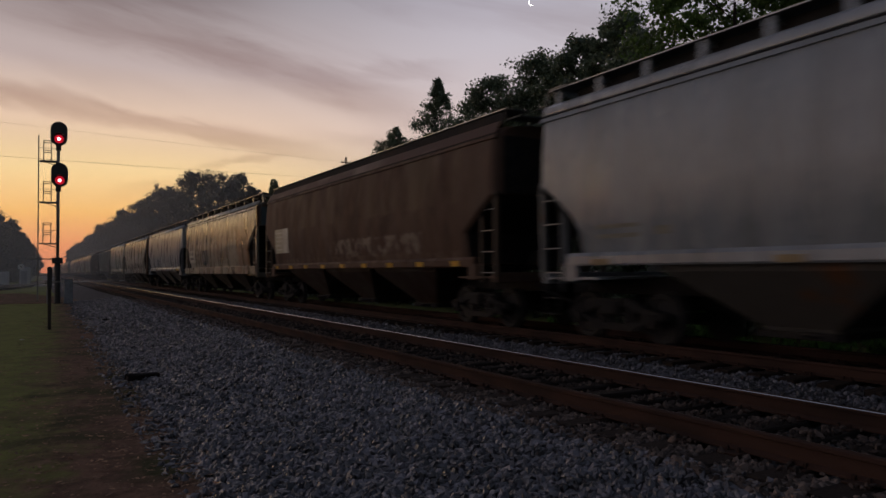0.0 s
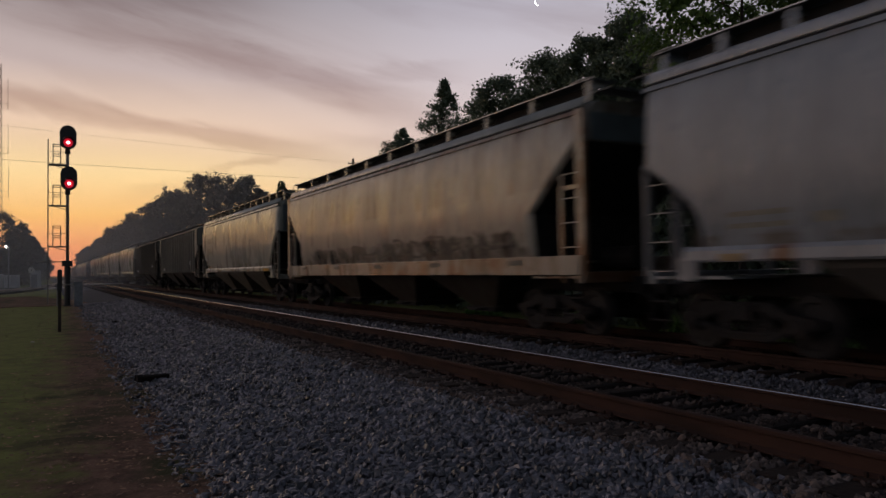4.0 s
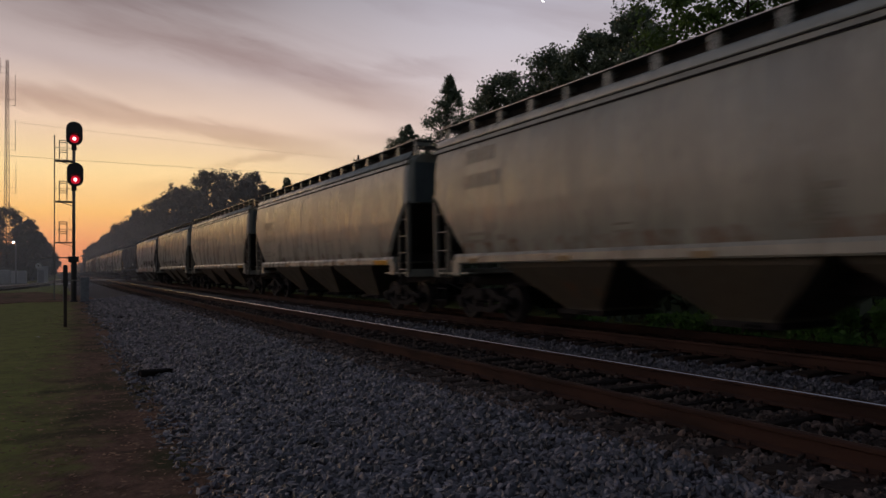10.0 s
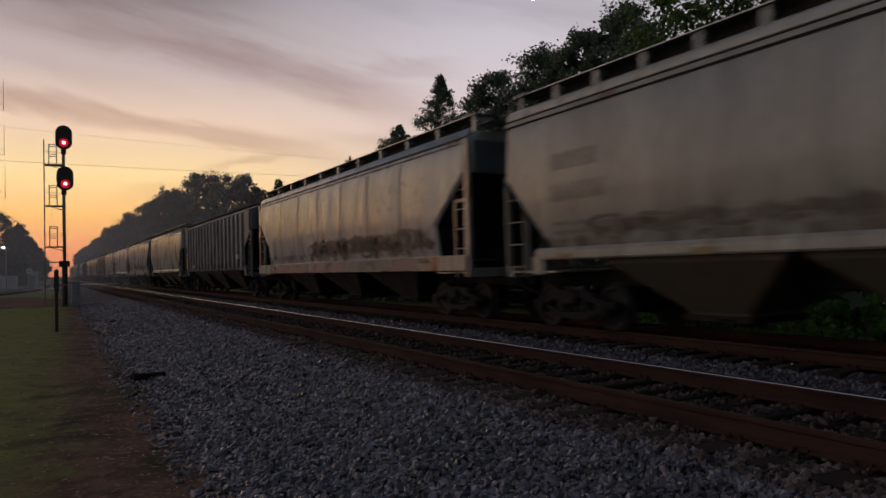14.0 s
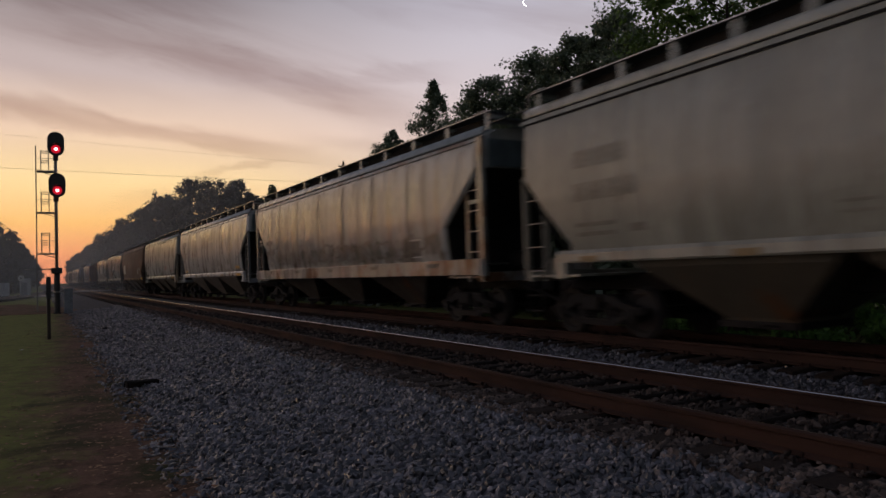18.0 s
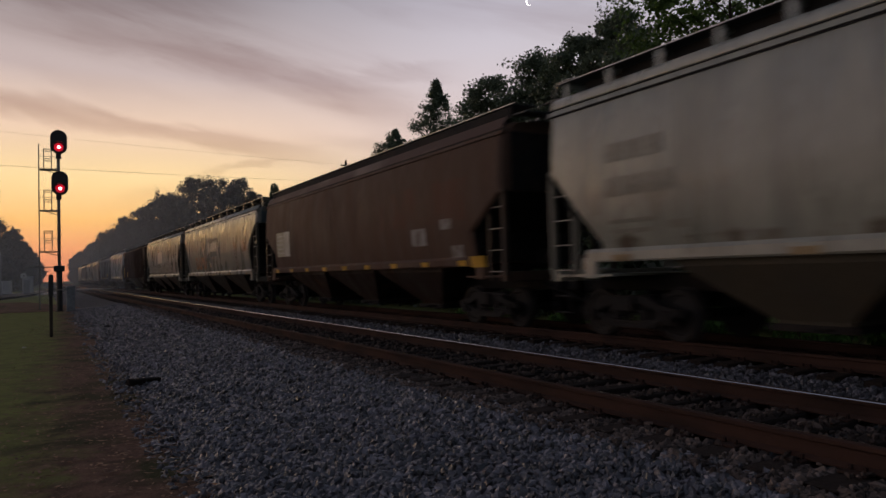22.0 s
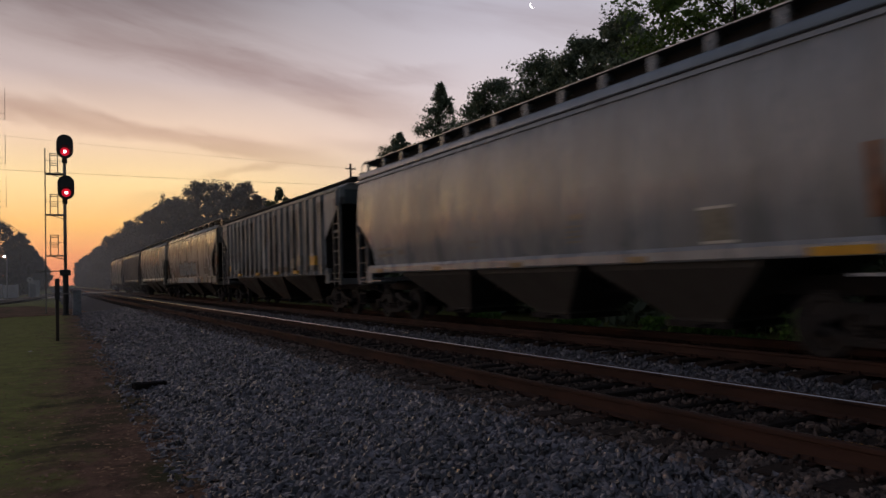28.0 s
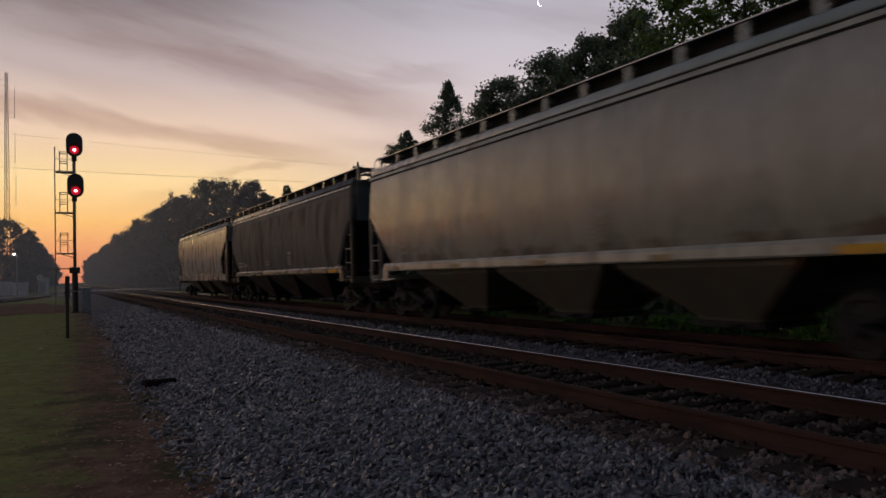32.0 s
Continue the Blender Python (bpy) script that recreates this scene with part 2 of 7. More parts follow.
def car_paint(name, colour, rust=0.25, rust_colour=(0.16, 0.07, 0.03), grime=0.5, rough=0.23, zones=(), spec=0.7):
    """Weathered wagon paint: vertical streaks of dirt, blotches of rust, dull gloss."""
    key = "paint_" + name
    if key in MATS:
        return MATS[key]
    m = bpy.data.materials.new(key)
    MATS[key] = m
    m.use_nodes = True
    nt = m.node_tree
    b = nt.nodes["Principled BSDF"]
    L = nt.links.new
    b.inputs["Specular IOR Level"].default_value = spec
    tc = node(nt, "ShaderNodeTexCoord")
    oi = node(nt, "ShaderNodeObjectInfo")

    def noise_of(scale, stretch, detail=6.0, rough=0.55, shift=1.0):
        mp = node(nt, "ShaderNodeMapping")
        mp.inputs["Scale"].default_value = stretch
        L(tc.outputs["Object"], mp.inputs[0])
        n = node(nt, "ShaderNodeTexNoise")
        n.noise_dimensions = "4D"
        n.inputs["Scale"].default_value, n.inputs["Detail"].default_value, n.inputs["Roughness"].default_value = scale, detail, rough
        mul = node(nt, "ShaderNodeMath", operation="MULTIPLY")
        L(oi.outputs["Random"], mul.inputs[0])
        mul.inputs[1].default_value = 40.0 * shift
        L(mul.outputs[0], n.inputs["W"])
        L(mp.outputs[0], n.inputs["Vector"])
        return n.outputs[0]

    streak = ramp(nt, [(0.36, (0, 0, 0)), (0.72, (1, 1, 1))])
    L(noise_of(1.6, (1, 1, 0.10)), streak.inputs[0])
    fine = ramp(nt, [(0.35, (0.86, 0.86, 0.86)), (0.7, (1.06, 1.06, 1.06))])
    L(noise_of(9.0, (1, 1, 0.35)), fine.inputs[0])
    dirty = tuple(c * (1 - grime) + g * grime for c, g in zip(colour, (0.088, 0.084, 0.072)))
    col = mixer(nt, streak.outputs[0], colour, dirty)
    col = mixer(nt, 1.0, col, fine.outputs[0], "MULTIPLY")
    if rust:
        cut = 0.72 - 0.3 * rust
        patch = ramp(nt, [(cut, (0, 0, 0)), (cut + 0.09, (1, 1, 1))])
        L(noise_of(0.9, (1, 1, 0.6), 9.0, 0.66), patch.inputs[0])
        col = mixer(nt, patch.outputs[0], col, rust_colour)
    if zones:
        sp = node(nt, "ShaderNodeSeparateXYZ")
        L(tc.outputs["Object"], sp.inputs[0])

    def window(sock, lo, hi, soft):
        d = node(nt, "ShaderNodeMath", operation="SUBTRACT")
        L(sock, d.inputs[0])
        d.inputs[1].default_value = (lo + hi) / 2
        a = node(nt, "ShaderNodeMath", operation="ABSOLUTE")
        L(d.outputs[0], a.inputs[0])
        r = node(nt, "ShaderNodeMapRange")
        r.inputs["From Min"].default_value, r.inputs["From Max"].default_value = (hi - lo) / 2 - soft, (hi - lo) / 2 + soft
        r.inputs["To Min"].default_value, r.inputs["To Max"].default_value = 1.0, 0.0
        L(a.outputs[0], r.inputs["Value"])
        return r.outputs[0]

    # stains, sprayed paint and painted-in glare with a place of their own: from y to y, from z to z, colour, cover,
    # scale, upright stretch
    for i, (y0, y1, z0, z1, tint, cover, scale, tall) in enumerate(zones):
        box = node(nt, "ShaderNodeMath", operation="MULTIPLY")
        L(window(sp.outputs[1], y0, y1, 0.3), box.inputs[0])
        L(window(sp.outputs[2], z0, z1, 0.16), box.inputs[1])
        add = node(nt, "ShaderNodeMath", operation="MULTIPLY_ADD")
        L(box.outputs[0], add.inputs[0])
        add.inputs[1].default_value = 0.5
        L(noise_of(scale * 1.5, (1, 1, tall), 9.0, 0.62, 1.3 + i), add.inputs[2])
        cut = 1.12 - 0.24 * cover
        edge = ramp(nt, [(0.0, (0, 0, 0)), (1.0, (1, 1, 1))])
        mr = node(nt, "ShaderNodeMapRange")
        mr.inputs["From Min"].default_value, mr.inputs["From Max"].default_value = cut - 0.05, cut + 0.09
        L(add.outputs[0], mr.inputs["Value"])
        L(mr.outputs[0], edge.inputs[0])
        col = mixer(nt, edge.outputs[0], col, tint)
    L(col, b.inputs["Base Color"])
    rr = ramp(nt, [(0.3, (rough - 0.08,) * 3), (0.7, (rough + 0.2,) * 3)])
    L(noise_of(2.2, (1, 1, 0.3)), rr.inputs[0])
    L(rr.outputs[0], b.inputs["Roughness"])
    bn = node(nt, "ShaderNodeBump")
    bn.inputs["Strength"].default_value, bn.inputs["Distance"].default_value = 0.25, 0.02
    L(noise_of(0.7, (1, 1.4, 0.25), 2.0), bn.inputs["Height"])
    L(bn.outputs[0], b.inputs["Normal"])
    return m


M_BALLAST = mat("ballast_stone", (0.130, 0.121, 0.138), 0.3, second=(0.043, 0.040, 0.046), scale=5, island=0.9, bump=0.3, bump_scale=60, spec=0.9)
M_SOILED = mat("soiled_ballast_stone", (0.105, 0.074, 0.060), 0.8, second=(0.050, 0.035, 0.029), scale=5, island=0.8, bump=0.4, bump_scale=60, spec=0.3)
M_CRIB = mat("rust_dusted_ballast_stone", (0.150, 0.112, 0.094), 0.75, second=(0.070, 0.052, 0.045), scale=5, island=0.7, bump=0.4, bump_scale=60, spec=0.3)
M_BED = mat("ballast_bed", (0.09, 0.088, 0.094), 0.95, second=(0.04, 0.038, 0.04), scale=26, detail=0.7, bump=1.0, bump_scale=30, spread=(0.38, 0.6))
M_RAIL = mat("rusty_rail", (0.070, 0.036, 0.026), 0.9, second=(0.045, 0.026, 0.020), scale=4, bump=0.3, bump_scale=40, stretch=(1, 0.3, 1), spec=0.15)
M_HEAD = mat("polished_rail_head", (0.90, 0.88, 0.86), 0.06, metal=1.0, second=(0.82, 0.78, 0.75), scale=3, stretch=(1, 0.2, 1))
M_TIE = mat("creosoted_timber", (0.026, 0.019, 0.016), 0.9, second=(0.014, 0.011, 0.010), scale=9, stretch=(0.15, 1, 1), bump=0.8, bump_scale=25, stains=(0.045, 0.028, 0.020), stain_scale=1.5, spec=0.25)
M_DIRT = mat("red_brown_dirt", (0.22, 0.125, 0.085), 0.95, second=(0.11, 0.065, 0.046), scale=4.0, detail=0.75, bump=1.0, bump_scale=22, stains=(0.07, 0.065, 0.03), stain_scale=0.8, stain_cut=(0.48, 0.62), spec=0.12)
M_LAWN = mat("lawn_soil", (0.185, 0.20, 0.055), 0.95, second=(0.14, 0.15, 0.046), scale=2.0, detail=0.7, bump=0.9, bump_scale=22, stains=(0.12, 0.105, 0.04), stain_scale=0.5, spec=0.2)
M_GRASS = mat("grass_blades", (0.165, 0.172, 0.064), 0.8, second=(0.135, 0.135, 0.055), scale=0.7, island=0.2, thin=0.5)
M_ROAD = mat("worn_asphalt", (0.19, 0.185, 0.185), 0.5, second=(0.14, 0.137, 0.137), scale=2, bump=0.5, bump_scale=40)
M_STEEL = mat("dark_steel", (0.045, 0.042, 0.042), 0.6, metal=0.0, second=(0.03, 0.027, 0.026), scale=5, bump=0.3)
# grimy steel; also carries the shade of slope sheets, roof gaps and grooves
M_TRUCK = mat("grimy_shaded_steel", (0.022, 0.019, 0.018), 0.8, second=(0.014, 0.012, 0.0115), scale=6, bump=0.4, stains=(0.032, 0.022, 0.017), stain_scale=2, spec=0.3)
M_WHEEL = mat("wheel_steel", (0.024, 0.020, 0.019), 0.7, second=(0.016, 0.014, 0.013), scale=6, spec=0.3)
M_GALV = mat("galvanised_steel", (0.34, 0.35, 0.36), 0.5, metal=0.5, second=(0.26, 0.26, 0.27), scale=7)
M_WALKWAY = mat("walkway_grating", (0.06, 0.065, 0.063), 0.6, metal=0.3, second=(0.07, 0.07, 0.07), scale=7)

M_LITTER = mat("dry_leaves", (0.32, 0.18, 0.10), 0.8, second=(0.17, 0.09, 0.055), scale=3, island=0.5)


def worn_verge():
    """Dirt that the lawn's grass creeps over along its edge."""
    m = M_DIRT.copy()
    m.name = "dirt_with_grass_edge"
    nt = m.node_tree
    b = nt.nodes["Principled BSDF"]
    L = nt.links.new
    dirt_col = b.inputs["Base Color"].links[0].from_socket
    tc = node(nt, "ShaderNodeTexCoord")
    sp = node(nt, "ShaderNodeSeparateXYZ")
    L(tc.outputs["Object"], sp.inputs[0])
    half_x = node(nt, "ShaderNodeMath", operation="MULTIPLY")
    L(sp.outputs[0], half_x.inputs[0])
    half_x.inputs[1].default_value = 0.5
    a = node(nt, "ShaderNodeMath", operation="MULTIPLY_ADD")
    L(sp.outputs[1], a.inputs[0])
    a.inputs[1].default_value = -0.013
    L(half_x.outputs[0], a.inputs[2])
    nz = node(nt, "ShaderNodeTexNoise")
    nz.inputs["Scale"].default_value, nz.inputs["Detail"].default_value, nz.inputs["Roughness"].default_value = 1.6, 8.0, 0.7
    L(tc.outputs["Object"], nz.inputs["Vector"])
    c = node(nt, "ShaderNodeMath", operation="MULTIPLY_ADD")
    L(nz.outputs[0], c.inputs[0])
    c.inputs[1].default_value = 1.3
    L(a.outputs[0], c.inputs[2])
    r = ramp(nt, [(0.36, (1, 1, 1)), (0.70, (0, 0, 0))])
    L(c.outputs[0], r.inputs[0])
    n2 = node(nt, "ShaderNodeTexNoise")
    n2.inputs["Scale"].default_value, n2.inputs["Detail"].default_value, n2.inputs["Roughness"].default_value = 2.2, 9.0, 0.72
    L(tc.outputs["Object"], n2.inputs["Vector"])
    turf = ramp(nt, [(0.34, (0.255, 0.265, 0.078)), (0.52, (0.19, 0.198, 0.06)), (0.68, (0.145, 0.13, 0.056))])
    L(n2.outputs[0], turf.inputs[0])
    L(mixer(nt, r.outputs[0], dirt_col, turf.outputs[0]), b.inputs["Base Color"])
    return m


M_VERGE = worn_verge()


# ---- mesh helpers ----
def part(name, bm, material, parent=None, label="", smooth=False):
    me = bpy.data.meshes.new(name)
    if smooth:
        for f in bm.faces:
            f.smooth = True
    bm.to_mesh(me)
    bm.free()
    me.materials.append(material)
    ob = new(name, me)
    if parent:
        ob.parent = parent
    if label:
        ob["label"] = label
    return ob


def share(name, me, parent=None, m=None):
    ob = new(name, me)
    if parent:
        ob.parent = parent
    if m is not None:
        ob.matrix_local = m
    return ob


def add_box(bm, x0, x1, y0, y1, z0, z1, bevel=0.0):
    r = bmesh.ops.create_cube(bm, size=1.0)
    vs = r["verts"]
    for v in vs:
        v.co = Vector((x0 + (v.co.x + 0.5) * (x1 - x0), y0 + (v.co.y + 0.5) * (y1 - y0), z0 + (v.co.z + 0.5) * (z1 - z0)))
    if bevel:
        es = list({e for v in vs for e in v.link_edges})
        bmesh.ops.bevel(bm, geom=es, offset=bevel, segments=1, affect="EDGES")
    return vs


def add_rod(bm, a, b, r, n=8, r2=None):
    a, b = Vector(a), Vector(b)
    d = b - a
    q = d.to_track_quat("Z", "Y").to_matrix().to_4x4()
    return bmesh.ops.create_cone(bm, cap_ends=True, segments=n, radius1=r, radius2=r if r2 is None else r2, depth=d.length, matrix=Matrix.Translation((a + b) / 2) @ q)["verts"]


def loft(bm, rings, close=True, caps=True):
    """Skin a row of rings of equal length."""
    rows = [[bm.verts.new(p) for p in ring] for ring in rings]
    n = len(rows[0])
    for a, b in zip(rows, rows[1:]):
        for i in range(n if close else n - 1):
            j = (i + 1) % n
            bm.faces.new((a[i], a[j], b[j], b[i]))
    if caps and close:
        bm.faces.new(rows[0][::-1])
        bm.faces.new(rows[-1])
    return rows


def fix(bm):
    bmesh.ops.recalc_face_normals(bm, faces=bm.faces[:])
    return bm


def thing(name, label, category, group="", at=(0, 0, 0), rz=0.0):
    e = new(name)
    e.empty_display_size = 0.3
    e.matrix_world = pose(*at, 0, 0, rz)
    return tagged(e, label, category, group)

# ---- ground ----
rng = np.random.default_rng(7)


def sheet(name, xs, ys, height, material, label, kind="structure", category="ground"):
    """A sheet over the grid xs, ys at height(x, y)."""
    X, Y = np.meshgrid(xs, ys)
    Z = height(X, Y)
    nx, ny = len(xs), len(ys)
    me = bpy.data.meshes.new(name)
    i = np.arange(nx * ny).reshape(ny, nx)
    faces = np.stack([i[:-1, :-1], i[:-1, 1:], i[1:, 1:], i[1:, :-1]], -1).reshape(-1, 4)
    me.from_pydata(np.stack([X, Y, Z], -1).reshape(-1, 3).tolist(), [], faces.tolist())
    me.polygons.foreach_set("use_smooth", [True] * len(me.polygons))
    me.materials.append(material)
    return tagged(new(name, me), label, category, kind=kind)


def wob(x, y, s=1.0):
    return np.sin(x * 1.7 * s + y * 0.9 * s) * 0.5 + np.sin(x * 0.6 * s - y * 1.3 * s + 1.1) * 0.35 + np.sin(y * 2.9 * s + x * 2.1 * s) * 0.15


def edge_x(y):
    """Where the ballast ends on the near side."""
    return 1.12 + 0.0185 * np.clip(y, -20, 45) + 0.07 * np.sin(y * 0.9) + 0.05 * np.sin(y * 2.3 + 1)


def bed_height(x, y):
    """Ballast: shoulder, cribs, the dip between the tracks, far shoulder."""
    xs = [-60, 0.9, 1.4, 2.6, 3.7, 4.1, 4.4, 6.6, 7.0, 7.55, 8.1, 8.5, 10.7, 11.2, 11.7, 13.2, 60]
    zs = [-0.75, -0.56, -0.47, -0.38, -0.30, -0.245, -0.238, -0.238, -0.26, -0.30, -0.26, -0.235, -0.235, -0.26, -0.32, -0.62, -0.8]
    return np.interp(x, xs, zs) + 0.018 * wob(x, y, 2.0)


def ground_height(x, y):
    return GROUND + 0.03 * wob(x, y, 0.35) * np.clip(1 - np.abs(y) / 200, 0, 1) - 0.25 * np.clip((np.abs(x) - 9) / 4, 0, 1) * (x > 0)


far_y = np.concatenate([np.arange(-60, 60, 1.0), np.arange(60, 200, 5.0), np.arange(200, 3000, 200.0)])
ground = sheet("ground", np.concatenate([np.arange(-1500, -40, 120.0), np.arange(-40, 40, 1.0), np.arange(40, 1500, 120.0)]), np.concatenate([np.arange(-1500, -60, 160.0), far_y]),
               ground_height, M_LAWN, "dim dusk lawn and rough ground beside the railway line")
dirt = sheet("dirt_strip", np.linspace(0, 1, 46), np.arange(-8, 62, 0.5), lambda x, y: x * 0, M_VERGE, "mown green lawn wearing into a bare red-brown dirt strip beside the ballast", category="ground")
for v in dirt.data.vertices:
    u, y = v.co.x, v.co.y
    x0 = -13.0 + 0.026 * y
    x = x0 + u * (2.2 - x0 + 0.02 * y)
    v.co.x = x
    v.co.z = float(ground_height(np.array(x), np.array(y))) + 0.012 + 0.010 * math.sin(u * 3.14) * (2 + math.sin(y * 1.9 + x * 2.2) + math.sin(x * 3.1 - y * 0.7))
bed = sheet("ballast_bed", np.concatenate([np.arange(1.0, 12.0, 0.25), [12.6, 13.2]]), np.concatenate([np.arange(-20, 40, 0.35), np.arange(40, 620, 8.0)]), bed_height, M_BED,
            "grey crushed-stone ballast bed under both tracks", category="ballast")


def pebbles(name, n, x0, x1, y0, y1, size, seed, lift=0.0, keep=None, stone=None):
    """Crushed stones strewn on the bed, each a rough block of its own."""
    g = np.random.default_rng(seed)
    bm = bmesh.new()
    bmesh.ops.create_icosphere(bm, subdivisions=1, radius=1.0)
    bv = np.array([v.co[:] for v in bm.verts])
    bf = np.array([[v.index for v in f.verts] for f in bm.faces])
    bm.free()
    shapes = []
    for k in range(7):
        d = bv * (0.72 + 0.5 * g.random((len(bv), 1))) * np.array([1.25, 0.9, 0.62])
        shapes.append(np.sign(d) * np.minimum(np.abs(d), [0.95 + 0.3 * g.random(), 0.5 + 0.3 * g.random(), 0.34 + 0.2 * g.random()]))
    shapes = np.array(shapes)
    x = x0 + (x1 - x0) * g.random(n)
    y = y0 + (y1 - y0) * g.random(n)
    ok = x > edge_x(y) - 0.9 * g.random(n) ** 6
    if keep is not None:
        ok &= keep(x, y)
    x, y = x[ok], y[ok]
    n = len(x)
    s = size * (0.42 + 0.95 * g.random(n) ** 2.0)
    q = g.normal(size=(n, 4))
    q[:, 0] += 1.2
    q /= np.linalg.norm(q, axis=1, keepdims=True)
    w, a, b, c = q.T
    R = np.stack([1 - 2 * (b * b + c * c), 2 * (a * b - c * w), 2 * (a * c + b * w), 2 * (a * b + c * w), 1 - 2 * (a * a + c * c), 2 * (b * c - a * w),
                  2 * (a * c - b * w), 2 * (b * c + a * w), 1 - 2 * (a * a + b * b)], -1).reshape(n, 3, 3)
    V = np.einsum("nij,nkj->nki", R, shapes[g.integers(0, 7, n)]) * s[:, None, None]
    z = bed_height(x, y) + lift + s * 0.22
    z = np.maximum(z, ground_height(x, y) + s * 0.2)
    V += np.stack([x, y, z], -1)[:, None, :]
    F = bf[None] + (np.arange(n) * len(bv))[:, None, None]
    me = bpy.data.meshes.new(name)
    me.vertices.add(n * len(bv))
    me.vertices.foreach_set("co", V.ravel())
    nf = n * len(bf)
    me.loops.add(nf * 3)
    me.loops.foreach_set("vertex_index", F.ravel())
    me.polygons.add(nf)
    me.polygons.foreach_set("loop_start", np.arange(nf) * 3)
    me.update(calc_edges=True)
    me.shade_flat()
    me.materials.append(stone or M_BALLAST)
    return tagged(new(name, me), "grey crushed granite ballast stones" if stone is None else "soiled dark ballast stones between the rails", "ballast", kind="stuff")


TIE0, TIE_STEP = 4.70, 0.497


def off_ties(x, y):
    """Keeps stones from the tops of the sleepers."""
    k = np.abs((y - TIE0) / TIE_STEP - np.round((y - TIE0) / TIE_STEP)) * TIE_STEP
    on = (np.abs(x - NEAR_X) < 1.3) | (np.abs(x - FAR_X) < 1.3)
    rail = np.minimum(np.abs(np.abs(x - NEAR_X) - GAUGE / 2), np.abs(np.abs(x - FAR_X) - GAUGE / 2)) < 0.1
    return ~(on & (k < 0.115)) & ~rail


pebbles("ballast_stones", 36000, 0.9, 4.25, 1.0, 9.0, 0.045, 1)
pebbles("ballast_stones", 24000, 0.9, 4.25, -9.0, 1.0, 0.040, 21)
pebbles("ballast_stones", 16000, 4.2, 12.5, -9.0, 0.5, 0.046, 22, keep=off_ties)
pebbles("ballast_stones", 26000, 0.9, 4.25, 9.0, 20.0, 0.046, 2)
pebbles("ballast_stones", 15000, 1.0, 4.25, 20.0, 46.0, 0.052, 3)
in_near = lambda x, y: off_ties(x, y) & (np.abs(x - NEAR_X) < 0.9)
out_near = lambda x, y: off_ties(x, y) & (np.abs(x - NEAR_X) >= 1.15)
pebbles("ballast_stones", 34000, 4.2, 8.9, 0.5, 14.0, 0.034, 4, keep=out_near)
pebbles("ballast_stones", 11000, 4.2, 8.9, 14.0, 34.0, 0.046, 5, keep=out_near)
pebbles("ballast_stones", 18000, 4.2, 6.8, 0.5, 14.0, 0.034, 14, keep=in_near, stone=M_SOILED)
pebbles("ballast_stones", 7000, 4.2, 6.8, 14.0, 34.0, 0.046, 15, keep=in_near, stone=M_SOILED)
on_ties = lambda x, y: ~off_ties(x, y) & (np.abs(x - NEAR_X) < 1.0) & (np.abs(np.abs(x - NEAR_X) - GAUGE / 2) > 0.09)
pebbles("ballast_stones", 5500, 4.4, 6.7, 0.5, 16.0, 0.034, 16, 0.065, on_ties, M_SOILED)
pebbles("ballast_stones", 2000, 4.4, 6.7, 16.0, 34.0, 0.046, 17, 0.065, on_ties, M_SOILED)
# rusty stones packed round the sleepers' ends, and strewn over them farther along
beside = lambda x, y: off_ties(x, y) & (np.abs(x - NEAR_X) > 0.86)
pebbles("ballast_stones", 18000, 4.05, 4.68, 0.5, 16.0, 0.040, 31, 0.018, beside, M_CRIB)
pebbles("ballast_stones", 6000, 4.05, 4.68, 16.0, 40.0, 0.050, 32, 0.0, beside, M_CRIB)
strewn = lambda x, y: ~off_ties(x, y) & (x < 4.66) & (np.sin(y * 7.3) + np.sin(y * 2.9 + 1) < (y - 7.0) * 0.30 - 1.2 - (x - 4.2) * 1.2)
pebbles("ballast_stones", 9000, 4.15, 4.68, 0.5, 40.0, 0.040, 33, 0.045, strewn, M_CRIB)
pebbles("ballast_stones", 5000, 6.35, 7.0, 0.5, 24.0, 0.042, 34, 0.012, lambda x, y: off_ties(x, y), M_CRIB)
pebbles("ballast_stones", 5000, 8.9, 12.5, 0.5, 26.0, 0.050, 6, keep=off_ties, stone=M_SOILED)


def blades(name, n, x0, x1, y0, y1, h, seed, material, label, ok=None):
    g = np.random.default_rng(seed)
    x, y = x0 + (x1 - x0) * g.random(n), y0 + (y1 - y0) * g.random(n) ** 1.4
    if ok is not None:
        k = ok(x, y)
        x, y = x[k], y[k]
    n = len(x)
    a, hh = g.random(n) * 6.28, h * (0.5 + g.random(n))
    z = ground_height(x, y)
    w = 0.003 + 0.003 * g.random(n) + 0.0003 * y
    lean = g.normal(size=(n, 2)) * hh[:, None] * 0.5
    p = np.stack([np.stack([x - np.cos(a) * w, y - np.sin(a) * w, z], -1), np.stack([x + np.cos(a) * w, y + np.sin(a) * w, z], -1),
                  np.stack([x + lean[:, 0], y + lean[:, 1], z + hh], -1)], 1)
    me = bpy.data.meshes.new(name)
    me.from_pydata(p.reshape(-1, 3).tolist(), [], np.arange(n * 3).reshape(-1, 3).tolist())
    me.materials.append(material)
    return tagged(new(name, me), label, "grass", kind="stuff")


blades("grass", 30000, -9.0, 1.3, 5.0, 44.0, 0.030, 11, M_GRASS, "short mown green grass", lambda x, y: x < -0.75 + 0.026 * y + 1.9 * rng.random(len(x)) ** 2.6)


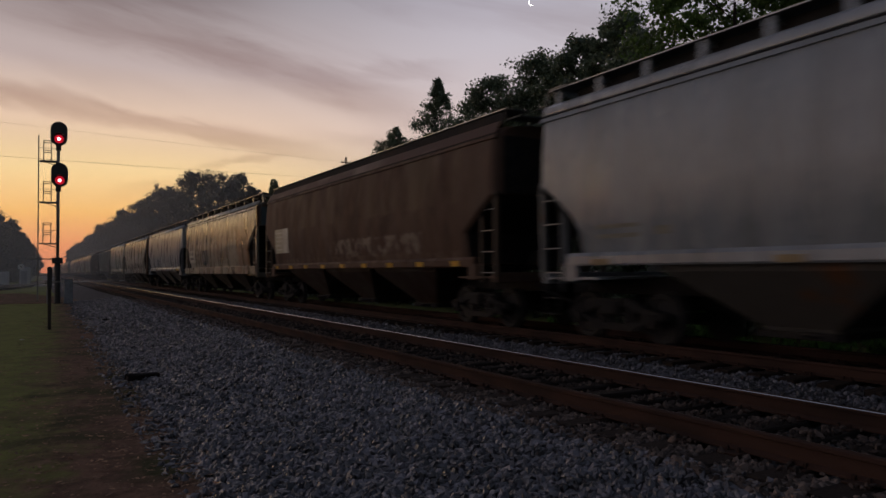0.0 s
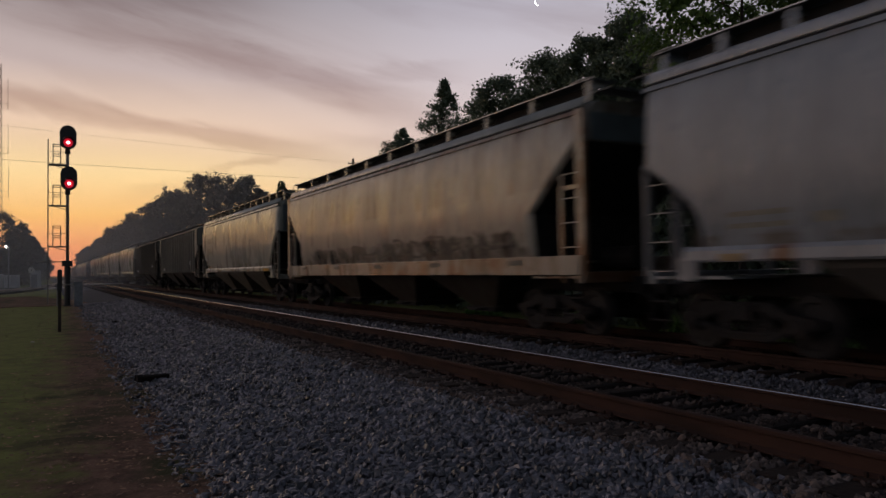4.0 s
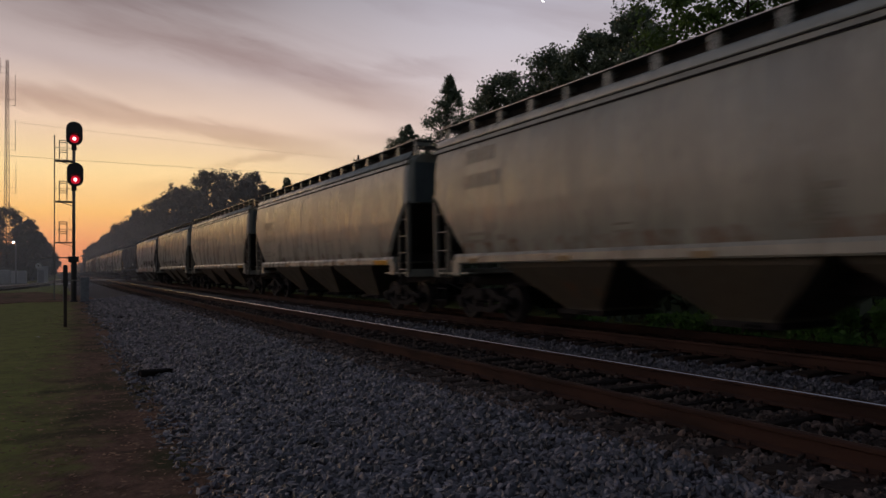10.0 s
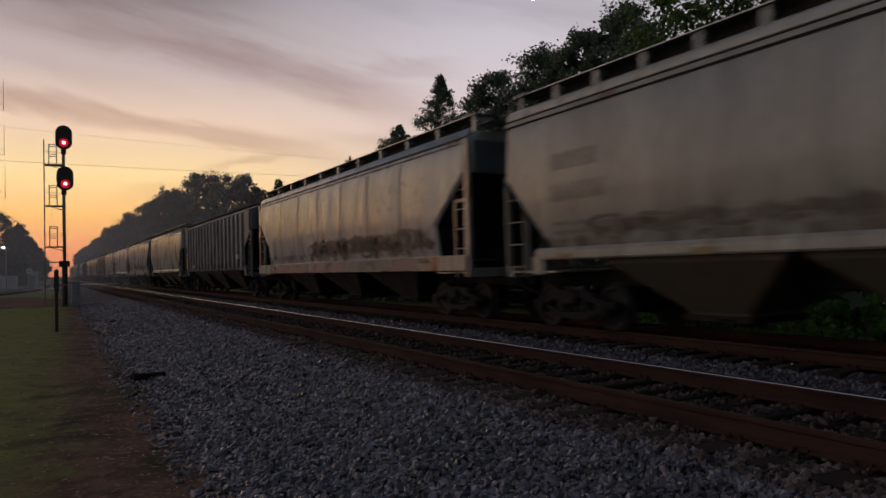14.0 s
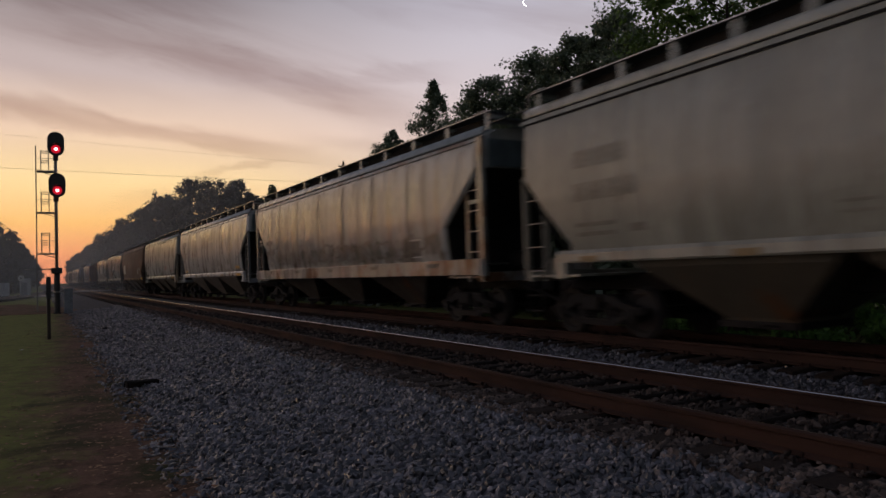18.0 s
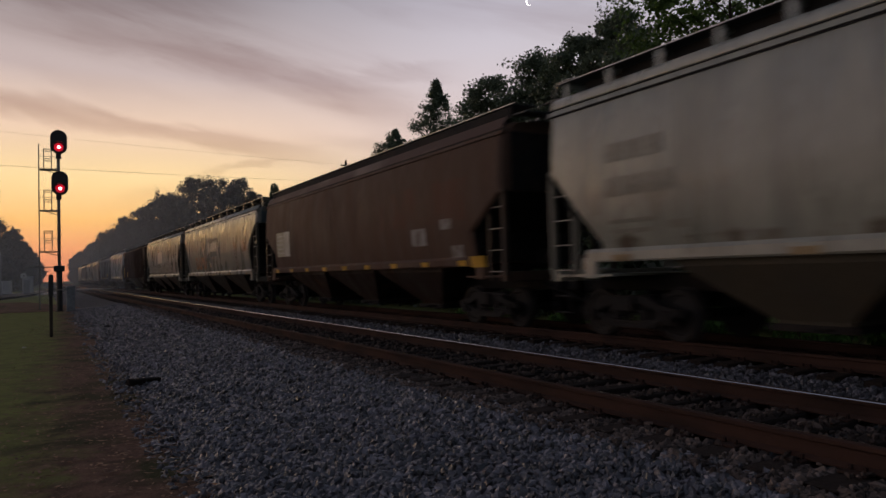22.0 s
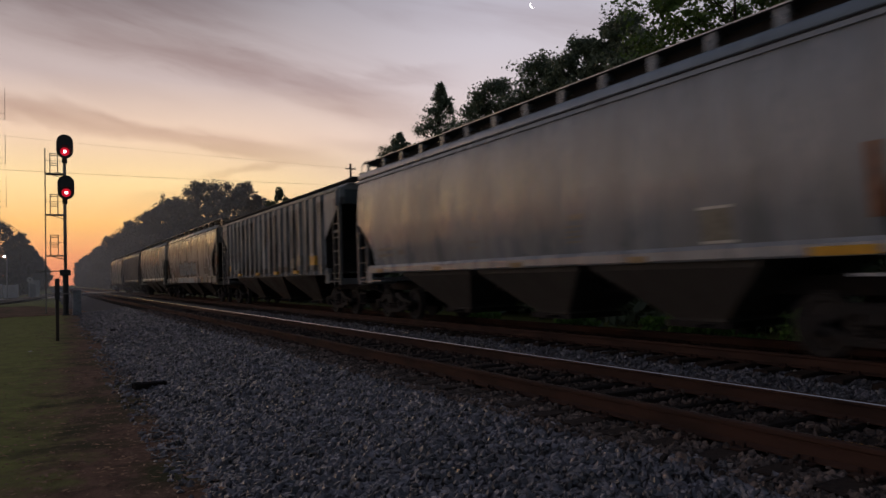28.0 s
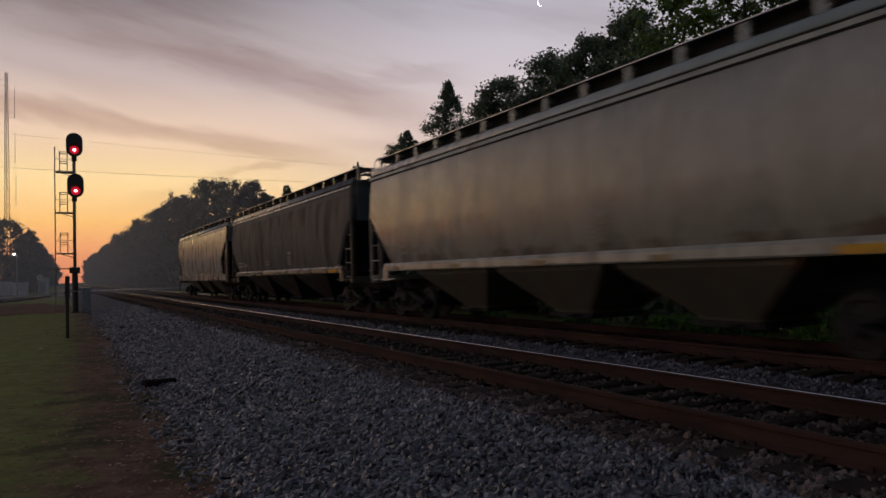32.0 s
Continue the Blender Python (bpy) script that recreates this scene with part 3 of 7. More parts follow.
def leaf_litter(n, seed):
    """Dry leaves and straw lying on the bare dirt."""
    g = np.random.default_rng(seed)
    y = 4 + 40 * g.random(n) ** 1.7
    x = -1.0 + 0.026 * y + 2.5 * g.random(n) ** 0.8
    k = x < edge_x(y) + 0.25 * g.random(n)
    x, y = x[k], y[k]
    n = len(x)
    z = ground_height(x, y) + 0.035 + 0.012 * g.random(n)
    z = np.maximum(z, bed_height(x, y) + 0.02)
    a = 6.283 * g.random(n)
    ln, w = 0.014 + 0.045 * g.random(n) ** 2, 0.006 + 0.014 * g.random(n)
    c, s = np.cos(a), np.sin(a)
    up = 0.012 * g.random((n, 4))
    p = np.stack([np.stack([x + c * u - s * v, y + s * u + c * v, z + up[:, i]], -1) for i, (u, v) in enumerate(((-ln, 0 * w), (0 * w, -w), (ln, 0 * w), (0 * w, w)))], 1)
    me = bpy.data.meshes.new("leaf_litter")
    me.from_pydata(p.reshape(-1, 3).tolist(), [], np.arange(n * 4).reshape(-1, 4).tolist())
    me.materials.append(M_LITTER)
    return tagged(new("leaf_litter", me), "dry brown leaves and straw strewn over the dirt", "leaf litter", kind="stuff")


leaf_litter(6500, 17)

# ---- tracks ----
RAIL_PROFILE = [(-0.07, -0.172), (0.07, -0.172), (0.07, -0.158), (0.013, -0.138), (0.010, -0.045), (0.036, -0.034), (0.036, -0.006), (0.028, 0.0),
                (-0.028, 0.0), (-0.036, -0.006), (-0.036, -0.034), (-0.010, -0.045), (-0.013, -0.138), (-0.07, -0.158)]


def build_track(cx, label, detail_to, seed):
    g = random.Random(seed)
    tr = thing("railway_track", label, "railway track", at=(cx, 0, 0))
    for side in (-1, 1):
        bm = bmesh.new()
        ys = list(range(-60, 61, 4)) + [90, 140, 220, 340, 620]
        loft(bm, [[(side * GAUGE / 2 + px, y, pz) for px, pz in RAIL_PROFILE] for y in ys])
        rail = part("rail", fix(bm), M_RAIL, tr, "rust-brown steel rail")
        bm = bmesh.new()
        off = side * GAUGE / 2
        # the flanges polish the corner towards the middle of the track
        arc = [(-0.0270, 0.0002), (-0.0300, 0.0004), (-0.0345, -0.0038), (-0.0372, -0.0068), (-0.0345, -0.0075), (-0.028, -0.003)]
        loft(bm, [[(off + side * px, y, pz) for px, pz in arc] for y in ys])
        part("running_surface", fix(bm), M_HEAD, rail, "bright flange-polished corner of the rail")
    shapes = []
    for k in range(4):
        bm = bmesh.new()
        add_box(bm, -1.3, 1.3, -0.112, 0.112, -0.36, -0.175, 0.012)
        bmesh.ops.subdivide_edges(bm, edges=[e for e in bm.edges if abs(e.verts[0].co.x - e.verts[1].co.x) > 1], cuts=7)
        for v in bm.verts:
            v.co.z += g.uniform(-0.012, 0.006) if v.co.z > -0.25 else 0
            v.co.y += g.uniform(-0.008, 0.008)
            v.co.x += g.uniform(-0.02, 0.02) if abs(v.co.x) > 1.25 else 0
        me = bpy.data.meshes.new("sleeper")
        bm.to_mesh(me)
        bm.free()
        me.materials.append(M_TIE)
        shapes.append(me)
    bm = bmesh.new()
    add_box(bm, -0.18, 0.18, -0.095, 0.095, -0.178, -0.160, 0.004)
    for sx in (-0.1, 0.1):
        for sy in (-0.05, 0.05):
            add_box(bm, sx - 0.014, sx + 0.014, sy - 0.012, sy + 0.012, -0.165, -0.125, 0.003)
    plate = bpy.data.meshes.new("tie_plate")
    bm.to_mesh(plate)
    bm.free()
    plate.materials.append(M_RAIL)
    n = int((detail_to - TIE0) / TIE_STEP)
    for k in range(-28, n):
        m = pose(g.uniform(-0.035, 0.035), TIE0 + k * TIE_STEP + g.uniform(-0.03, 0.03), g.uniform(-0.012, 0.008), 0, 0, g.uniform(-1.2, 1.2))
        s = share("sleeper", shapes[g.randrange(4)], tr, m)
        if k < n // 2:
            for side in (-1, 1):
                share("tie_plate", plate, s, pose(side * GAUGE / 2, 0, 0))
    bm = bmesh.new()
    for k in range(n, int((300 - TIE0) / TIE_STEP)):
        y = TIE0 + k * TIE_STEP
        add_box(bm, -1.3 + g.uniform(-0.03, 0.03), 1.3, y - 0.11, y + 0.11, -0.34, -0.18)
    tagged(part("sleeper_row", bm, M_TIE, tr), kind="stuff")
    return tr


build_track(NEAR_X, "empty near railway track with rusty rails on dark timber sleepers", 42, 3)
build_track(FAR_X, "far railway track with rusty rails, carrying the freight train", 30, 4)

# ---- the train ----
M_DUSTY = mat("dusty_brown_paint", (0.11, 0.065, 0.05), 0.6, second=(0.22, 0.16, 0.13), scale=0.7, stretch=(1, 0.5, 1), spread=(0.5, 0.62), spec=0.2)
M_EDGE = mat("bright_walkway_edge", (0.60, 0.58, 0.56), 0.35, metal=0.3, second=(0.46, 0.44, 0.42), scale=6)
# worn steel, paler than the ladders to carry the sky's glint on rungs
M_RUNG = mat("worn_glint_steel", (0.33, 0.315, 0.30), 0.4, metal=0.3, second=(0.3, 0.28, 0.26), scale=9)
def side_x(z, ribbed=False):
    """Half width of the wagon body at a height."""
    if ribbed:
        return float(np.interp(z, [1.3, 1.45, 3.95, 4.08, 4.2], [1.44, 1.47, 1.49, 1.44, 1.15]))
    return float(np.interp(z, [1.3, 1.6, 2.0, 2.5, 3.0, 3.4, 3.75, 3.95, 4.08, 4.16, 4.23], [1.40, 1.465, 1.52, 1.55, 1.545, 1.53, 1.50, 1.47, 1.42, 1.36, 1.20]))


TOP = 4.29
# how the body draws in at its ends: height where it begins, height where it ends, how far, rounded or straight
END_FORM = {"top": 2.9, "low": 1.7, "tuck": 1.2, "arch": False}
END_OF_KIND = {"smooth": (2.92, 1.62, 1.2, False), "brown": (2.80, 2.05, 1.15, False), "frame": (3.25, 2.2, 1.4, False), "ribbed": (3.15, 2.35, 1.38, False)}
END_OF_WAGON = {0: (2.78, 1.75, 1.0, True), 2: (3.2, 2.2, 1.3, False), 3: (2.78, 1.75, 1.0, True), 4: (3.5, 2.3, 1.4, False), 6: (3.0, 2.2, 1.38, False), 12: (3.3, 2.2, 1.4, False), 15: (3.4, 2.2, 1.45, False),
                16: (3.25, 2.3, 1.25, False), 19: (3.5, 2.1, 1.2, True), 20: (3.5, 2.1, 1.2, True), 21: (3.9, 2.3, 1.45, False), 22: (2.78, 1.75, 1.0, True), 23: (3.55, 2.5, 1.4, False), 24: (3.3, 2.1, 1.25, True)}


def end_y(z, half):
    """Length of the body from its middle at a height: upright above, sloped or arched inwards below."""
    full, top, low = half - 0.74, END_FORM["top"], END_FORM["low"]
    if z >= top:
        return full
    u = min(1.0, (top - z) / (top - low))
    return full - END_FORM["tuck"] * (math.sin(1.5708 * u) if END_FORM["arch"] else u)


def body_shell(half, ribbed):
    bm = bmesh.new()
    top, low = END_FORM["top"], END_FORM["low"]
    draw_in = [low + (top - low) * q for q in (0.0, 0.2, 0.4, 0.6, 0.75, 0.87, 0.95, 0.985, 1.0)]
    zs = sorted({round(z, 3) for z in [1.36, 1.47, 1.6, 1.9, 2.2, 2.5, 2.8, 3.1, 3.4, 3.7, 3.88, 4.0, 4.08, 4.16, 4.23] if all(abs(z - q) > 0.03 for q in draw_in)} | {round(z, 3) for z in draw_in})
    rings = []
    for z in zs:
        e, x = end_y(z, half), side_x(z, ribbed)
        c = 0.16 if not ribbed else 0.05
        ring = []
        for k in range(13):
            y = -e + c + (2 * e - 2 * c) * k / 12
            ring.append((-x, y, z))
        ring += [(-x + c * 0.35, e - c * 0.3, z), (-x + c * 1.1, e, z), (x - c * 1.1, e, z), (x - c * 0.35, e - c * 0.3, z)]
        for k in range(13):
            y = e - c - (2 * e - 2 * c) * k / 12
            ring.append((x, y, z))
        ring += [(x - c * 0.35, -e + c * 0.3, z), (x - c * 1.1, -e, z), (-x + c * 1.1, -e, z), (-x + c * 0.35, -e + c * 0.3, z)]
        rings.append(ring)
    rings.append([(px * 0.45, py, TOP) for px, py, _ in rings[-1]])
    loft(bm, rings)
    fix(bm)
    for e in bm.edges:
        if len(e.link_faces) == 2 and e.calc_face_angle(0.0) > 0.26:
            e.smooth = False
    return bm


def on_side(bm, y0, y1, z0, z1, half, ribbed=False, proud=0.006, ny=4, nz=4, side=-1):
    """A thin plate or patch of paint that follows the wagon's side."""
    rows = []
    for i in range(nz + 1):
        z = z0 + (z1 - z0) * i / nz
        rows.append([bm.verts.new((side * (side_x(z, ribbed) + proud), y0 + (y1 - y0) * j / ny, z)) for j in range(ny + 1)])
    inner = [[bm.verts.new((v.co.x - side * proud * 0.9, v.co.y, v.co.z)) for v in r] for r in rows]
    for i in range(nz):
        for j in range(ny):
            bm.faces.new((rows[i][j], rows[i][j + 1], rows[i + 1][j + 1], rows[i + 1][j]))
    loop = rows[0] + [r[-1] for r in rows[1:]] + rows[-1][-2::-1] + [r[0] for r in rows[-2:0:-1]]
    lin = inner[0] + [r[-1] for r in inner[1:]] + inner[-1][-2::-1] + [r[0] for r in inner[-2:0:-1]]
    for k in range(len(loop)):
        j = (k + 1) % len(loop)
        bm.faces.new((loop[k], loop[j], lin[j], lin[k]))


def bogie_meshes():
    out = {}
    bm = bmesh.new()
    x = 0.98
    upper = [(-1.14, 0.40), (-1.14, 0.52), (-0.72, 0.58), (-0.42, 0.73), (0.42, 0.73), (0.72, 0.58), (1.14, 0.52), (1.14, 0.40), (0.70, 0.46), (0.36, 0.60), (-0.36, 0.60), (-0.70, 0.46)]
    lower = [(-0.86, 0.42), (-0.46, 0.20), (0.46, 0.20), (0.86, 0.42), (0.74, 0.46), (0.40, 0.31), (-0.40, 0.31), (-0.74, 0.46)]
    for pts, thick in ((upper, 0.075), (lower, 0.06)):
        loft(bm, [[(x - thick, y, z) for y, z in pts], [(x + thick, y, z) for y, z in pts]])
    for y in (-0.36, 0.36):
        add_box(bm, x - 0.05, x + 0.05, y - 0.06, y + 0.06, 0.27, 0.64)
    for y in (-0.89, 0.89):
        add_rod(bm, (x - 0.05, y, 0.42), (x + 0.10, y, 0.42), 0.15, 14)
        add_rod(bm, (x + 0.09, y, 0.42), (x + 0.14, y, 0.42), 0.09, 12)
    out["side_frame"] = fix(bm)
    bm = bmesh.new()
    add_box(bm, -1.15, 1.15, -0.2, 0.2, 0.46, 0.72, 0.03)
    out["bolster"] = bm
    bm = bmesh.new()
    for i in range(9):
        rr = 0.07 if i % 2 else 0.05
        if i:
            loft(bm, [[(1.0 + q * math.cos(a * 0.7854), q * math.sin(a * 0.7854), z) for a in range(8)] for q, z in ((prev, 0.26 + 0.03 * (i - 1)), (rr, 0.26 + 0.03 * i))], caps=False)
        prev = rr
    out["spring"] = bm
    return out


BOGIE = {}
for k_, bm_ in bogie_meshes().items():
    me_ = bpy.data.meshes.new(k_)
    bm_.to_mesh(me_)
    bm_.free()
    me_.materials.append(M_TRUCK)
    BOGIE[k_] = me_
bm_ = bmesh.new()
for s_ in (-1, 1):
    loft(bm_, [[(s_ * GAUGE / 2 + dx, r * math.cos(a * math.pi / 12), r * math.sin(a * math.pi / 12)) for a in range(24)]
               for dx, r in ((-s_ * 0.075, 0.455), (-s_ * 0.045, 0.45), (-s_ * 0.04, 0.42), (s_ * 0.06, 0.415), (s_ * 0.06, 0.33), (s_ * 0.02, 0.30), (s_ * 0.03, 0.12), (s_ * 0.07, 0.10))])
add_rod(bm_, (-1.05, 0, 0), (1.05, 0, 0), 0.08, 10)
fix(bm_)
BOGIE["wheelset"] = bpy.data.meshes.new("wheelset")
bm_.to_mesh(BOGIE["wheelset"])
bm_.free()
BOGIE["wheelset"].materials.append(M_WHEEL)


def hopper_chutes(wagon, half, paint, n=3):
    """Discharge hoppers below the sill."""
    span = 2 * (half - 3.35)
    w = span / n
    for k in range(n):
        c = -span / 2 + w * (k + 0.5)
        bm = bmesh.new()
        tops, bots = w * 0.47, 0.55
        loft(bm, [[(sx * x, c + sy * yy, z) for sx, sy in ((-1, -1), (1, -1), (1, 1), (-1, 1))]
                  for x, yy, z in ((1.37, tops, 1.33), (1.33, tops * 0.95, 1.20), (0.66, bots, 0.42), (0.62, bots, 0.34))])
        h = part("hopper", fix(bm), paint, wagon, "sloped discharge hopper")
        bm = bmesh.new()
        add_box(bm, -0.72, 0.72, c - 0.62, c + 0.62, 0.27, 0.37, 0.012)
        add_rod(bm, (-1.0, c - 0.3, 0.33), (1.0, c - 0.3, 0.33), 0.025, 6)
        part("outlet_gate", bm, M_TRUCK, h)


RUNGS = {}


def rung_mesh(width, along):
    if (width, along) not in RUNGS:
        bm = bmesh.new()
        d = Vector((0, width / 2, 0)) if along == "y" else Vector((width / 2, 0, 0))
        add_rod(bm, -d, d, 0.013, 6)
        me = bpy.data.meshes.new("rung")
        bm.to_mesh(me)
        bm.free()
        me.materials.append(M_RUNG)
        RUNGS[(width, along)] = me
    return RUNGS[(width, along)]


def ladder(name, wagon, x, y, z0, z1, paint, width=0.42, along="y", step=0.36):
    bm = bmesh.new()
    a = Vector((0, width / 2, 0)) if along == "y" else Vector((width / 2, 0, 0))
    p = Vector((x, y, 0))
    for s in (-1, 1):
        q = p + a * s
        add_box(bm, q.x - 0.012, q.x + 0.012, q.y - 0.022, q.y + 0.022, z0, z1)
    rails = part(name, bm, paint, wagon)
    for k in range(int((z1 - z0) / step)):
        share("rung", rung_mesh(width, along), rails, pose(p.x, p.y, z0 + 0.2 + k * step))
    return rails


def underframe(wagon, half, frame_paint, end_paint, deep):
    """Sills, end platforms, posts, couplers, ladders and brake gear."""
    for s in (-1, 1):
        bm = bmesh.new()
        if deep:
            add_box(bm, s * 1.50 - 0.05, s * 1.50 + 0.05, -half + 0.76, half - 0.76, 1.12, 1.47, 0.01)
        else:
            yb = end_y(1.4, half) + 0.25
            loft(bm, [[(s * px, y, pz) for px, pz in ((1.34, 1.30), (1.47, 1.30), (1.495, 1.33), (1.495, 1.46), (1.45, 1.52), (1.34, 1.52))] for y in (-yb, yb)])
        part("side_sill", fix(bm), frame_paint, wagon, "pale side sill")
    if not deep:
        for s in (-1, 1):
            for e in (-1, 1):
                bm = bmesh.new()
                y = e * (end_y(1.4, half) + 0.02)
                add_box(bm, s * 1.44 - 0.05, s * 1.44 + 0.05, min(y, y + e * 0.34), max(y, y + e * 0.34), 1.02, 1.38, 0.02)
                part("bolster_end", bm, frame_paint, wagon, "pale jacking block under the end of the sill")
    bm = bmesh.new()
    add_box(bm, -0.32, 0.32, -half + 0.5, half - 0.5, 0.78, 1.08, 0.02)
    part("centre_sill", bm, M_TRUCK, wagon)
    for e in (-1, 1):
        ye = e * (half - 0.76)
        bm = bmesh.new()
        add_box(bm, -1.48, 1.48, min(ye, ye - e * 0.16), max(ye, ye - e * 0.16), 0.98, 1.18, 0.01)
        add_box(bm, -1.46, 1.46, min(ye, ye - e * 1.5), max(ye, ye - e * 1.5), 1.06, 1.10)
        part("end_platform", bm, frame_paint, wagon)
        for s in (-1, 1):
            bm = bmesh.new()
            w = 0.10 if deep else 0.055
            add_box(bm, s * 1.45 - 0.05, s * 1.45 + 0.05, ye - e * 0.02 - w, ye - e * 0.02 + w, 1.1, 4.05 if deep else END_FORM["top"] + 0.05)
            part("corner_post", bm, frame_paint if deep else end_paint, wagon)
            bm = bmesh.new()
            add_box(bm, s * 1.42 - 0.03, s * 1.42 + 0.03, ye - e * 0.62 - 0.035, ye - e * 0.62 + 0.035, 1.1, 2.75)
            add_box(bm, s * 1.42 - 0.03, s * 1.42 + 0.03, min(ye, ye - e * 0.65), max(ye, ye - e * 0.65), 2.66, 2.74)
            part("end_brace", bm, end_paint, wagon)
            ladder("ladder", wagon, s * 1.47, ye - e * 0.28, 0.98, max(2.85, END_FORM["top"] - 0.1), end_paint, 0.54, step=0.44)
            bm = bmesh.new()
            for dy in (-0.2, 0.2):
                add_rod(bm, (s * 1.47, ye - e * 0.26 + dy, 0.42), (s * 1.47, ye - e * 0.26 + dy, 1.1), 0.016, 6)
            for z in (0.43, 0.72):
                add_rod(bm, (s * 1.47, ye - e * 0.26 - 0.2, z), (s * 1.47, ye - e * 0.26 + 0.2, z), 0.018, 6)
            part("stirrup_step", bm, M_TRUCK, wagon)
        bm = bmesh.new()
        add_box(bm, -0.11, 0.11, min(ye, e * half), max(ye, e * half), 0.76, 0.96, 0.02)
        add_box(bm, -0.17, 0.17, e * half - 0.17, e * half + 0.17, 0.71, 1.01, 0.05)
        add_rod(bm, (-0.5, ye - e * 0.05, 0.92), (-0.05, e * (half - 0.05), 0.55), 0.03, 6)
        part("coupler", bm, M_TRUCK, wagon)
    ye = -(half - 0.5)
    bm = bmesh.new()
    bmesh.ops.create_cone(bm, cap_ends=False, segments=20, radius1=0.28, radius2=0.28, depth=0.03, matrix=Matrix.Translation((0.62, ye, 2.3)) @ Matrix.Rotation(radians(90), 4, "X"))
    for k in range(4):
        a = k * math.pi / 4
        add_rod(bm, (0.62 - 0.28 * math.cos(a), ye, 2.3 - 0.28 * math.sin(a)), (0.62 + 0.28 * math.cos(a), ye, 2.3 + 0.28 * math.sin(a)), 0.012, 5)
    add_rod(bm, (0.62, ye, 2.3), (0.62, ye + 0.35, 2.3), 0.02, 6)
    part("brake_wheel", bm, M_TRUCK, wagon)
    bm = bmesh.new()
    add_rod(bm, (0.3, -half + 1.2, 1.45), (0.3, -half + 2.1, 1.45), 0.22, 12)
    part("brake_cylinder", bm, M_TRUCK, wagon)


WHEELSETS = []


def bogies(wagon, half):
    for e in (-1, 1):
        c = e * (half - 2.15)
        share("bolster", BOGIE["bolster"], wagon, pose(0, c, 0))
        for s in (-1, 1):
            frame_ob = share("side_frame", BOGIE["side_frame"], wagon, pose(0, c, 0, 0, 0, 0 if s > 0 else 180))
            for dy in (-0.24, 0, 0.24):
                share("spring", BOGIE["spring"], frame_ob, pose(0, dy, 0))
        for d in (-0.89, 0.89):
            y = e * (half - 2.15) + d
            WHEELSETS.append((share("wheelset", BOGIE["wheelset"], wagon, pose(0, y, 0.42)), y))


